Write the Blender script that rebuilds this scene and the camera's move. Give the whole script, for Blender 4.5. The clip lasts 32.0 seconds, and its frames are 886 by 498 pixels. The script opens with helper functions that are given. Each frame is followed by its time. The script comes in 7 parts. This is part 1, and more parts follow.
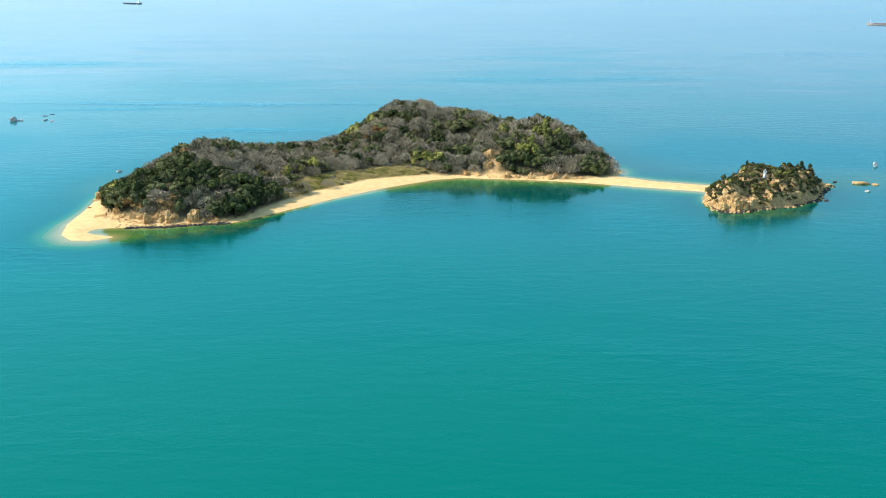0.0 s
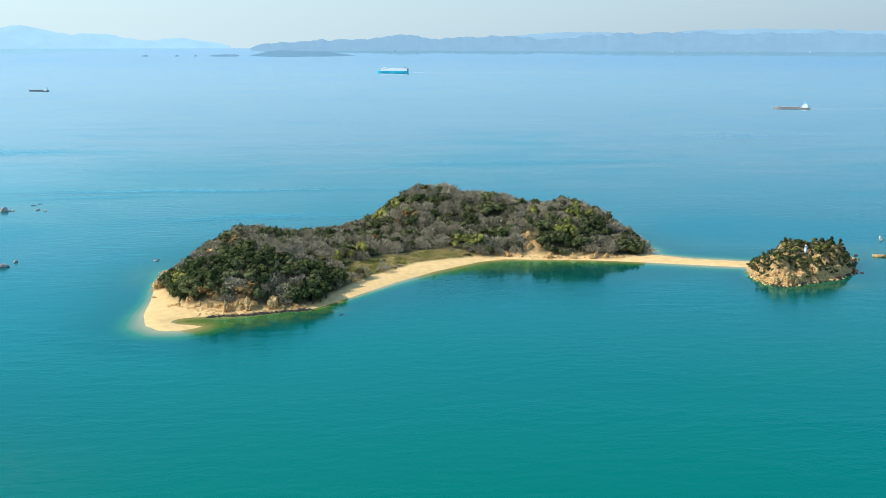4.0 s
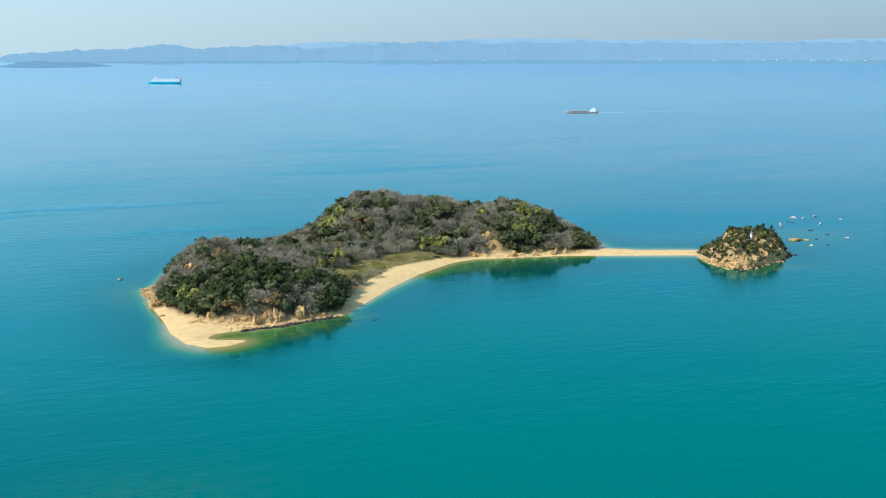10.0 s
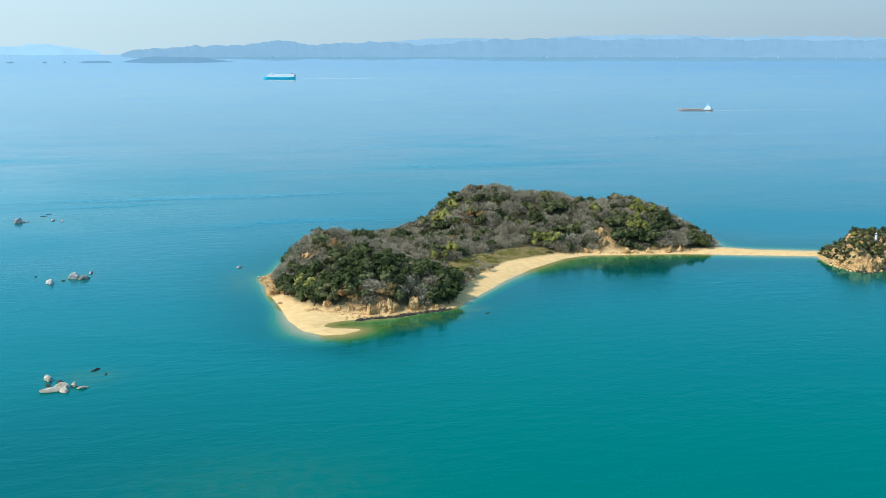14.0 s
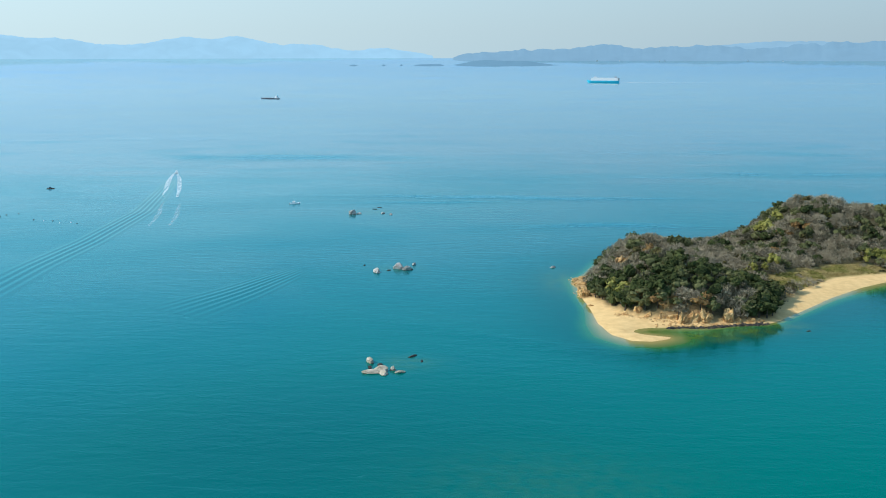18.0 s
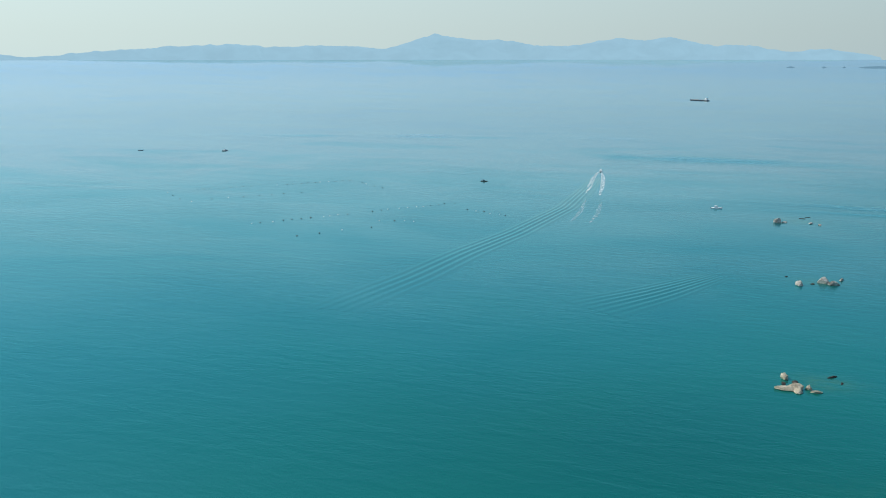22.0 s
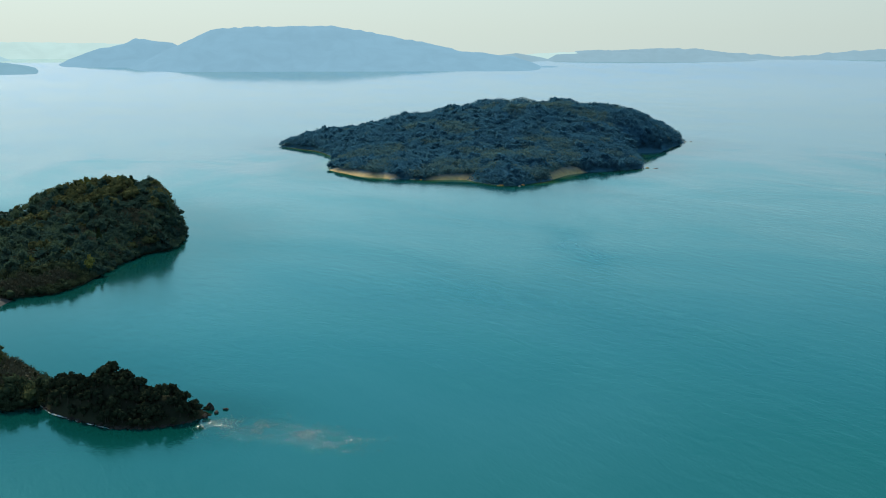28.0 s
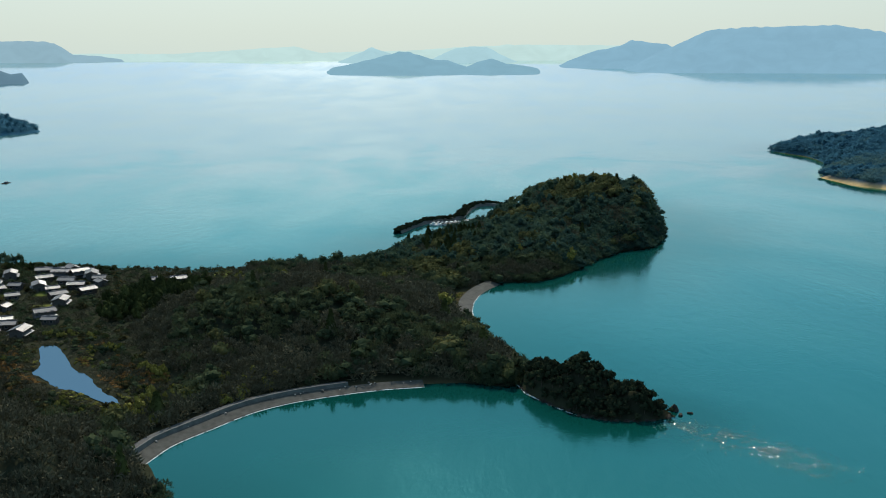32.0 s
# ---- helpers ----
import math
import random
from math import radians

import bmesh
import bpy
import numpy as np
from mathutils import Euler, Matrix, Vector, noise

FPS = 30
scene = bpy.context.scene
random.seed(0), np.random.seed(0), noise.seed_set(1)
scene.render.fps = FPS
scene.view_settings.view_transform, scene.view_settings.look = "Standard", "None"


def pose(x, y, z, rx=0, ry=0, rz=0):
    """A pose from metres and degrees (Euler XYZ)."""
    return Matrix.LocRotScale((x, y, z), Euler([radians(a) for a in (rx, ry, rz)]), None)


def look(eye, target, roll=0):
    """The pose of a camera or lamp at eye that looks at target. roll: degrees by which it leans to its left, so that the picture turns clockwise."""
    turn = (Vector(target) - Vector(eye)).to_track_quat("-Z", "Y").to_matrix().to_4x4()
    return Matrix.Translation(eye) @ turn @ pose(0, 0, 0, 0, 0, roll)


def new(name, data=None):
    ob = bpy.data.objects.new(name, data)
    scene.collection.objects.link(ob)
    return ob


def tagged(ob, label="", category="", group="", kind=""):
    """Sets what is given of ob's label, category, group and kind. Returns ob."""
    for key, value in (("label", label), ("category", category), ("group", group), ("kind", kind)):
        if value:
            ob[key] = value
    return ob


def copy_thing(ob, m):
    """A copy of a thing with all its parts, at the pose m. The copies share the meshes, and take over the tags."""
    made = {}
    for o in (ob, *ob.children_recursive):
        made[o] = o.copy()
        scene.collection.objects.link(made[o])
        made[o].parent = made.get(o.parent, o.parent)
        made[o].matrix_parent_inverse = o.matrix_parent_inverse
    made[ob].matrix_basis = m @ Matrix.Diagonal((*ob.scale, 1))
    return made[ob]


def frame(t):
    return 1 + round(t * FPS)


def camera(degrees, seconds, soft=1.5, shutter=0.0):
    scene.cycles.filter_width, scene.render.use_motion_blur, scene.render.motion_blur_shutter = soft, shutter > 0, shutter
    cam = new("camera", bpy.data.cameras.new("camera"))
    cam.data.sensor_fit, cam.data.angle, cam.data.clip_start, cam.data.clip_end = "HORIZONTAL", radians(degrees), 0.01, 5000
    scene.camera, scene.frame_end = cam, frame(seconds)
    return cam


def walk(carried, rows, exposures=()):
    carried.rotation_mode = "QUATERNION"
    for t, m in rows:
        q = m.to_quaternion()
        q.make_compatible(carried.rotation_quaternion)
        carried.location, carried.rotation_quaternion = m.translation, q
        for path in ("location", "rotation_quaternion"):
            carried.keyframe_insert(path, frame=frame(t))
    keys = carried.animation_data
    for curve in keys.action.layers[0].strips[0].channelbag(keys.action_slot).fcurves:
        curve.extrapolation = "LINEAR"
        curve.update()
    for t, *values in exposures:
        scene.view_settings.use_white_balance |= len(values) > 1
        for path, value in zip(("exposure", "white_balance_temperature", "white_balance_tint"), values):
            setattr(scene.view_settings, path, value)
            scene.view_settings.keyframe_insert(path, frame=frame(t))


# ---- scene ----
cam = camera(45.65, 32.0, soft=1.0)
# seconds, x, y, z, heading to the left of +y, tilt, lean
PATH = [
    (0, 244.64, -20.16, 131.27, 0.000, -15.664, -0.084),
    (0.5, 231.44, -20.69, 131.22, -1.391, -15.680, -0.059),
    (1, 218.36, -21.36, 131.23, -2.749, -15.679, -0.033),
    (1.5, 205.48, -21.97, 131.36, -4.152, -15.713, -0.015),
    (2, 192.80, -22.49, 131.62, -5.095, -15.637, -0.005),
    (2.5, 180.30, -22.67, 132.00, -5.501, -14.657, -0.015),
    (3, 168.03, -22.51, 132.41, -5.858, -13.115, -0.023),
    (3.5, 155.70, -22.51, 132.67, -6.128, -11.608, 0.013),
    (5.5, 106.29, -22.08, 132.86, -10.330, -10.849, -0.121),
    (6, 94.15, -20.80, 132.60, -12.092, -10.855, -0.117),
    (6.5, 81.34, -18.71, 132.29, -13.833, -10.855, -0.103),
    (7, 68.94, -16.13, 132.02, -15.327, -10.890, -0.108),
    (7.5, 56.39, -13.46, 131.68, -17.010, -10.891, -0.119),
    (8, 44.42, -10.57, 131.42, -18.384, -10.915, -0.121),
    (8.5, 32.11, -7.28, 131.01, -19.629, -10.878, -0.054),
    (9, 20.28, -3.54, 130.66, -20.633, -10.880, -0.052),
    (9.5, 10.39, -0.40, 130.49, -20.989, -10.792, -0.098),
    (10, 3.96, 1.35, 130.37, -20.877, -10.655, -0.128),
    (10.5, 0.54, 1.69, 130.21, -20.810, -10.571, -0.166),
    (11, -0.10, 1.91, 129.98, -20.341, -10.563, -0.193),
    (11.5, -0.01, 1.65, 129.74, -19.800, -10.665, -0.199),
    (12, 0.32, 1.23, 129.64, -19.225, -10.741, -0.165),
    (12.5, 0.26, 1.11, 129.60, -18.500, -10.800, -0.123),
    (13, 0.06, 0.99, 129.45, -17.583, -10.824, -0.072),
    (13.5, -0.50, 1.14, 129.14, -16.380, -10.826, -0.039),
    (15.5, -0.35, 0.42, 128.86, -9.282, -10.750, -0.013),
    (16, -0.24, 0.54, 128.80, -6.561, -10.720, -0.062),
    (16.5, -0.23, 0.66, 128.73, -4.076, -10.686, -0.066),
    (17, -0.29, 0.47, 128.69, -1.773, -10.656, -0.058),
    (17.5, -0.20, 0.43, 128.65, 0.178, -10.628, -0.062),
    (18, -0.25, 0.75, 128.57, 2.244, -10.604, -0.051),
    (18.5, -0.07, 1.12, 128.46, 4.438, -10.570, -0.047),
    (19, -0.40, 1.08, 128.53, 7.230, -10.570, -0.035),
    (19.5, -0.56, 0.90, 128.73, 10.100, -10.556, -0.057),
    (20, 0.00, -0.00, 128.90, 13.025, -10.556, -0.025),
    (20.5, -0.23, -0.25, 128.98, 15.717, -10.548, -0.026),
    (21, -0.32, -0.63, 128.99, 18.745, -10.532, -0.005),
    (21.5, -0.21, -0.70, 128.90, 21.814, -10.540, -0.008),
    (22, 0.29, -0.50, 128.76, 25.063, -10.528, -0.034),
    (22.5, 0.19, -0.62, 128.63, 28.104, -10.522, -0.015),
    (23, -0.64, -0.50, 128.62, 31.564, -10.529, 0.023),
    (23.5, -1.43, -0.34, 128.61, 34.827, -10.547, 0.002),
    (24, -1.62, -0.15, 128.56, 38.062, -10.545, -0.026),
    (24.5, -0.85, 0.45, 128.54, 41.177, -10.549, -0.036),
    (25, -0.75, 0.50, 128.47, 44.576, -10.560, -0.034),
    (25.5, 0.07, 1.30, 128.46, 47.880, -10.557, 0.011),
    (27.5, -1.04, 0.11, 129.34, 60.721, -10.577, 0.035),
    (28, -0.74, 0.42, 129.56, 63.988, -10.575, 0.060),
    (28.5, -0.54, 0.67, 129.65, 67.062, -10.579, 0.016),
    (29, -0.59, 0.34, 129.65, 70.442, -10.577, -0.015),
    (29.5, -0.30, 0.30, 129.74, 73.702, -10.565, -0.018),
    (30, 0.13, 0.32, 129.90, 77.072, -10.558, -0.063),
    (30.5, 0.52, 0.54, 129.96, 80.293, -10.540, -0.080),
    (31, 0.36, 0.39, 129.99, 83.583, -10.532, -0.107),
    (31.5, -0.13, 0.43, 129.97, 86.745, -10.499, -0.125),
    (32, -0.67, 0.62, 129.78, 90.001, -10.492, -0.143),
]
EXPOSURES = [(0, 0.74, 6200, 10), (3, 0.6, 6150, 9.5), (6, 0.35, 5850, 8), (9, 0.38, 5750, 7), (13, 0.42, 5800, 7), (19, 0.17, 6000, 7), (22, -0.03, 6480, 7), (24, -0.16, 6600, 7), (28, -0.2, 6800, 7), (32, -0.25, 6900, 8)]
walk(cam, [(t, pose(x, y, z, 0, 0, yaw) @ pose(0, 0, 0, 90 + tilt) @ pose(0, 0, 0, 0, 0, lean))
           for t, x, y, z, yaw, tilt, lean in PATH], EXPOSURES)

# ---- light ----
SUN_AZ, SUN_EL = 95.0, 41.0          # degrees to the left of +y, and above the horizon
world = bpy.data.worlds.new("sky")
scene.world = world
world.use_nodes = True
wn = world.node_tree
sky = wn.nodes.new("ShaderNodeTexSky")
sky.sky_type = "NISHITA"
sky.sun_disc = False
sky.sun_elevation, sky.sun_rotation = radians(SUN_EL), radians(-SUN_AZ)
sky.air_density, sky.dust_density, sky.ozone_density, sky.altitude = 0.9, 0.5, 3.0, 0
SUN_WAY = Vector((-math.sin(radians(SUN_AZ)) * math.cos(radians(SUN_EL)), math.cos(radians(SUN_AZ)) * math.cos(radians(SUN_EL)), math.sin(radians(SUN_EL))))


def sky_ramp(fac, stops):
    node = wn.nodes.new("ShaderNodeValToRGB")
    while len(node.color_ramp.elements) < len(stops):
        node.color_ramp.elements.new(0.9)
    for e, (at, col) in zip(node.color_ramp.elements, stops):
        e.position, e.color = at, (*col, 1)
    wn.links.new(fac, node.inputs[0])
    return node.outputs[0]


def sky_mix(fac, a, b):
    node = wn.nodes.new("ShaderNodeMix")
    node.data_type = "RGBA"
    for got, sock in ((fac, node.inputs[0]), (a, node.inputs[6]), (b, node.inputs[7])):
        wn.links.new(got, sock)
    return node.outputs[2]


# thin bright haze over the whole sky, brighter and warmer on the sun's side
way = wn.nodes.new("ShaderNodeTexCoord")
split = wn.nodes.new("ShaderNodeSeparateXYZ")
wn.links.new(way.outputs["Generated"], split.inputs[0])
toward = wn.nodes.new("ShaderNodeVectorMath")
toward.operation = "DOT_PRODUCT"
flat_sun = Vector((SUN_WAY.x, SUN_WAY.y, 0)).normalized()
toward.inputs[1].default_value = flat_sun * 0.5
wn.links.new(way.outputs["Generated"], toward.inputs[0])
lift = wn.nodes.new("ShaderNodeMath")
lift.inputs[1].default_value = 0.5
wn.links.new(toward.outputs["Value"], lift.inputs[0])
up = split.outputs[2]
dim = sky_ramp(up, ((0.02, (1.26, 1.72, 2.10)), (0.25, (1.18, 2.20, 2.63)), (0.55, (0.6, 2.0, 3.9))))
lit = sky_ramp(up, ((0.02, (4.7, 5.6, 5.5)), (0.25, (5.3, 6.6, 6.8)), (0.55, (3.3, 5.6, 7.6))))
thick = sky_ramp(up, ((0.0, (0.97, 0.97, 0.97)), (0.22, (0.6, 0.6, 0.6))))
wn.links.new(sky_mix(thick, sky.outputs[0], sky_mix(lift.outputs[0], dim, lit)), wn.nodes["Background"].inputs[0])
wn.nodes["Background"].inputs[1].default_value = 0.155
sun = new("sun", bpy.data.lights.new("sun", "SUN"))
sun.data.energy, sun.data.angle, sun.data.color = 4.0, radians(0.6), (1.0, 0.95, 0.86)
sun.matrix_world = look(SUN_WAY * 500, (0, 0, 0))
tagged(sun, kind="structure")

# ---- materials ----


class Nodes:
    """A material under construction."""

    def __init__(self, name, rough=0.8, metal=0.0, ior=1.45):
        self.m = bpy.data.materials.new(name)
        self.m.use_nodes = True
        self.t = self.m.node_tree
        self.p = self.t.nodes["Principled BSDF"]
        self.p.inputs["Roughness"].default_value = rough
        self.p.inputs["Metallic"].default_value = metal
        self.p.inputs["IOR"].default_value = ior

    def node(self, kind, **sets):
        n = self.t.nodes.new(kind)
        for k, v in sets.items():
            setattr(n, k, v)
        return n

    def link(self, a, b):
        self.t.links.new(a, b)

    def position(self, scale=(1, 1, 1), own=False):
        m = self.node("ShaderNodeMapping")
        m.inputs["Scale"].default_value = scale
        if own:
            self.link(self.node("ShaderNodeTexCoord").outputs["Object"], m.inputs[0])
        else:
            self.link(self.node("ShaderNodeNewGeometry").outputs["Position"], m.inputs[0])
        return m.outputs[0]

    def noise(self, at, scale, detail=4.0, rough=0.55, warp=0.0):
        n = self.node("ShaderNodeTexNoise")
        n.inputs["Scale"].default_value, n.inputs["Detail"].default_value = scale, detail
        n.inputs["Roughness"].default_value, n.inputs["Distortion"].default_value = rough, warp
        self.link(at, n.inputs["Vector"])
        return n.outputs[0]

    def ramp(self, fac, stops, mode="LINEAR"):
        r = self.node("ShaderNodeValToRGB")
        r.color_ramp.interpolation = mode
        while len(r.color_ramp.elements) < len(stops):
            r.color_ramp.elements.new(0.5)
        for e, (pos, col) in zip(r.color_ramp.elements, stops):
            e.position, e.color = pos, (*col, 1) if len(col) == 3 else col
        self.link(fac, r.inputs[0])
        return r.outputs[0]

    def mix(self, fac, a, b, blend="MIX"):
        n = self.node("ShaderNodeMix", data_type="RGBA", blend_type=blend)
        for sock, v in ((n.inputs[0], fac), (n.inputs[6], a), (n.inputs[7], b)):
            if isinstance(v, bpy.types.NodeSocket):
                self.link(v, sock)
            else:
                sock.default_value = v if isinstance(v, (int, float)) else (*v, 1)
        return n.outputs[2]

    def math(self, op, a, b=0.0, clamp=False):
        n = self.node("ShaderNodeMath", operation=op, use_clamp=clamp)
        for sock, v in zip(n.inputs, (a, b)):
            if isinstance(v, bpy.types.NodeSocket):
                self.link(v, sock)
            else:
                sock.default_value = v
        return n.outputs[0]

    def attr(self, name):
        return self.node("ShaderNodeAttribute", attribute_name=name).outputs["Fac"]

    def colour(self, v):
        if isinstance(v, bpy.types.NodeSocket):
            self.link(v, self.p.inputs["Base Color"])
        else:
            self.p.inputs["Base Color"].default_value = (*v, 1)
        return self

    def bump(self, height, strength=0.3, distance=0.1):
        b = self.node("ShaderNodeBump")
        b.inputs["Strength"].default_value, b.inputs["Distance"].default_value = strength, distance
        self.link(height, b.inputs["Height"])
        self.link(b.outputs[0], self.p.inputs["Normal"])
        return self


def plain(name, colour, rough=0.6, metal=0.0, scale=2.0, spread=0.25):
    """Paint, metal or timber with stains at two sizes."""
    n = Nodes(name, rough, metal)
    at = n.position(own=True)
    a, b = n.noise(at, scale, 3), n.noise(at, scale * 9, 3)
    dark = tuple(c * (1 - spread) for c in colour)
    c = n.mix(n.ramp(a, [(0.35, (0, 0, 0)), (0.65, (1, 1, 1))]), dark, colour)
    n.colour(n.mix(n.math("MULTIPLY", b, spread), c, tuple(c * 0.6 for c in colour)))
    n.bump(b, 0.15, 0.02)
    return n.m


def foliage(name, dark, mid, light, rough=0.7, lets=0.0, speck=0.38):
    """Leaves or twigs: one tint for each plant and a smaller change for each leaf."""
    n = Nodes(name, rough)
    tint = n.math("FRACT", n.math("ADD", n.attr("tint"), n.node("ShaderNodeObjectInfo").outputs["Random"]))
    isle = n.node("ShaderNodeNewGeometry").outputs["Random Per Island"]
    c = n.ramp(tint, [(0.0, dark), (0.5, mid), (1.0, light)])
    c = n.mix(n.math("MULTIPLY", isle, speck), c, tuple(v * 1.5 for v in light))
    c = n.mix(n.math("MULTIPLY", n.noise(n.position(), 0.06, 3), 0.35), c, dark)
    n.colour(c)
    n.p.inputs["Specular IOR Level"].default_value = 0.0
    if lets:      # light that comes through thin leaves
        behind, both = n.node("ShaderNodeBsdfTranslucent"), n.node("ShaderNodeMixShader")
        both.inputs[0].default_value = lets
        n.link(c, behind.inputs["Color"])
        n.link(n.p.outputs[0], both.inputs[1])
        n.link(behind.outputs[0], both.inputs[2])
        n.link(both.outputs[0], n.t.nodes["Material Output"].inputs["Surface"])
    return n.m


M_EVERGREEN = foliage("evergreen_leaves", (0.019, 0.026, 0.011), (0.036, 0.046, 0.017), (0.082, 0.090, 0.030))
# evergreen copy darkened for trees that stand against the sun
M_SHADE = foliage("shaded_evergreen_leaves", (0.014, 0.019, 0.012), (0.024, 0.031, 0.018), (0.046, 0.052, 0.026))
M_BARE = foliage("bare_twigs", (0.168, 0.138, 0.090), (0.245, 0.202, 0.132), (0.325, 0.272, 0.180))
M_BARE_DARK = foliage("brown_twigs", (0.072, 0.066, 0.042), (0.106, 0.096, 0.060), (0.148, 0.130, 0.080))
M_BAMBOO = foliage("bamboo_leaves", (0.125, 0.122, 0.028), (0.185, 0.174, 0.042), (0.255, 0.228, 0.064))
M_RUSSET = foliage("russet_leaves", (0.13, 0.075, 0.030), (0.19, 0.108, 0.042), (0.25, 0.150, 0.058))
M_STRAW = foliage("straw_grass", (0.24, 0.18, 0.075), (0.34, 0.26, 0.10), (0.42, 0.32, 0.13))
# headland leaves, lifted and cooled from evergreen by painted haze
M_HAZED_OAK = foliage("hazed_oak_leaves", (0.036, 0.052, 0.028), (0.055, 0.074, 0.040), (0.084, 0.102, 0.052), lets=0.3)
# the headland's far hill has more haze blue in its leaf colour
M_HAZED_HILL = foliage("hazed_hill_leaves", (0.036, 0.074, 0.062), (0.049, 0.092, 0.071), (0.080, 0.116, 0.062), lets=0.45, speck=0.2)
M_OLIVE = foliage("olive_leaves", (0.058, 0.064, 0.028), (0.095, 0.100, 0.040), (0.150, 0.145, 0.060), lets=0.25)
# far woods: the blue of the haze is put into leaf and twig colour
M_HAZED = foliage("hazed_leaves", (0.042, 0.138, 0.206), (0.048, 0.148, 0.216), (0.060, 0.164, 0.212), lets=0.55, speck=0.12)
M_HAZED_BARE = foliage("hazed_twigs", (0.056, 0.146, 0.182), (0.074, 0.158, 0.174), (0.108, 0.170, 0.138), lets=0.55, speck=0.12)
M_SCRUB = foliage("scrub_leaves", (0.035, 0.032, 0.015), (0.06, 0.052, 0.022), (0.10, 0.08, 0.03))
M_BARK = plain("bark", (0.09, 0.07, 0.05), 0.9, 0, 3.0, 0.4)


def ground_material():
    n = Nodes("island_ground", 0.95)
    n.p.inputs["Specular IOR Level"].default_value = 0.05
    at = n.position()
    big, fine = n.noise(at, 0.03, 4), n.noise(at, 0.7, 6, 0.65)
    soil = n.ramp(fine, [(0.3, (0.040, 0.034, 0.020)), (0.7, (0.085, 0.070, 0.042))])
    grass = n.ramp(fine, [(0.3, (0.23, 0.175, 0.055)), (0.7, (0.38, 0.285, 0.10))])
    sand = n.ramp(n.noise(at, 0.25, 6, 0.6), [(0.3, (0.58, 0.36, 0.145)), (0.7, (0.72, 0.475, 0.208))])
    rock = n.ramp(fine, [(0.25, (0.11, 0.062, 0.028)), (0.5, (0.38, 0.23, 0.095)), (0.75, (0.56, 0.37, 0.17))])
    c = n.mix(n.attr("grass"), n.mix(n.math("MULTIPLY", big, 0.5), soil, (0.05, 0.05, 0.02)), grass)
    c = n.mix(n.attr("rock"), c, rock)
    n.colour(n.mix(n.attr("sand"), c, sand))
    n.bump(fine, 0.6, 0.5)
    return n.m


M_GROUND = ground_material()


def forest_floor(name, dark, light):
    n = Nodes(name, 0.95)
    n.p.inputs["Specular IOR Level"].default_value = 0.0
    at = n.position()
    leaf = n.ramp(n.noise(at, 0.12, 5, 0.6), [(0.3, dark), (0.7, light)])
    n.colour(n.mix(n.attr("sand"), leaf, n.ramp(n.noise(at, 0.25, 5), [(0.3, (0.50, 0.33, 0.14)), (0.7, (0.64, 0.44, 0.21))])))
    n.bump(n.noise(at, 0.3, 4), 0.5, 0.8)
    return n.m


# far islands' ground carries the same painted haze blue
M_HAZED_FLOOR = forest_floor("hazed_canopy", (0.046, 0.138, 0.198), (0.056, 0.150, 0.208))
M_LITTER = forest_floor("leaf_litter", (0.026, 0.029, 0.018), (0.048, 0.050, 0.030))


def rock_material(name, dark, mid, light):
    n = Nodes(name, 0.9)
    n.p.inputs["Specular IOR Level"].default_value = 0.2
    at = n.position()
    a, b = n.noise(at, 0.35, 5, 0.6, 0.6), n.noise(at, 2.2, 5, 0.65)
    c = n.ramp(a, [(0.3, dark), (0.5, mid), (0.72, light)])
    n.colour(n.mix(n.ramp(b, [(0.35, (0.55, 0.55, 0.55)), (0.6, (0, 0, 0))]), c, tuple(v * 0.45 for v in dark)))
    n.bump(b, 0.8, 0.3)
    return n.m


M_ROCK = rock_material("ochre_rock", (0.30, 0.155, 0.055), (0.58, 0.35, 0.135), (0.78, 0.53, 0.25))
M_TANROCK = rock_material("tan_rock", (0.13, 0.105, 0.072), (0.46, 0.38, 0.27), (0.68, 0.59, 0.46))
M_GREYROCK = rock_material("grey_rock", (0.12, 0.105, 0.09), (0.42, 0.38, 0.33), (0.66, 0.61, 0.54))
M_DARKROCK = rock_material("wet_rock", (0.020, 0.018, 0.015), (0.05, 0.043, 0.035), (0.10, 0.085, 0.065))


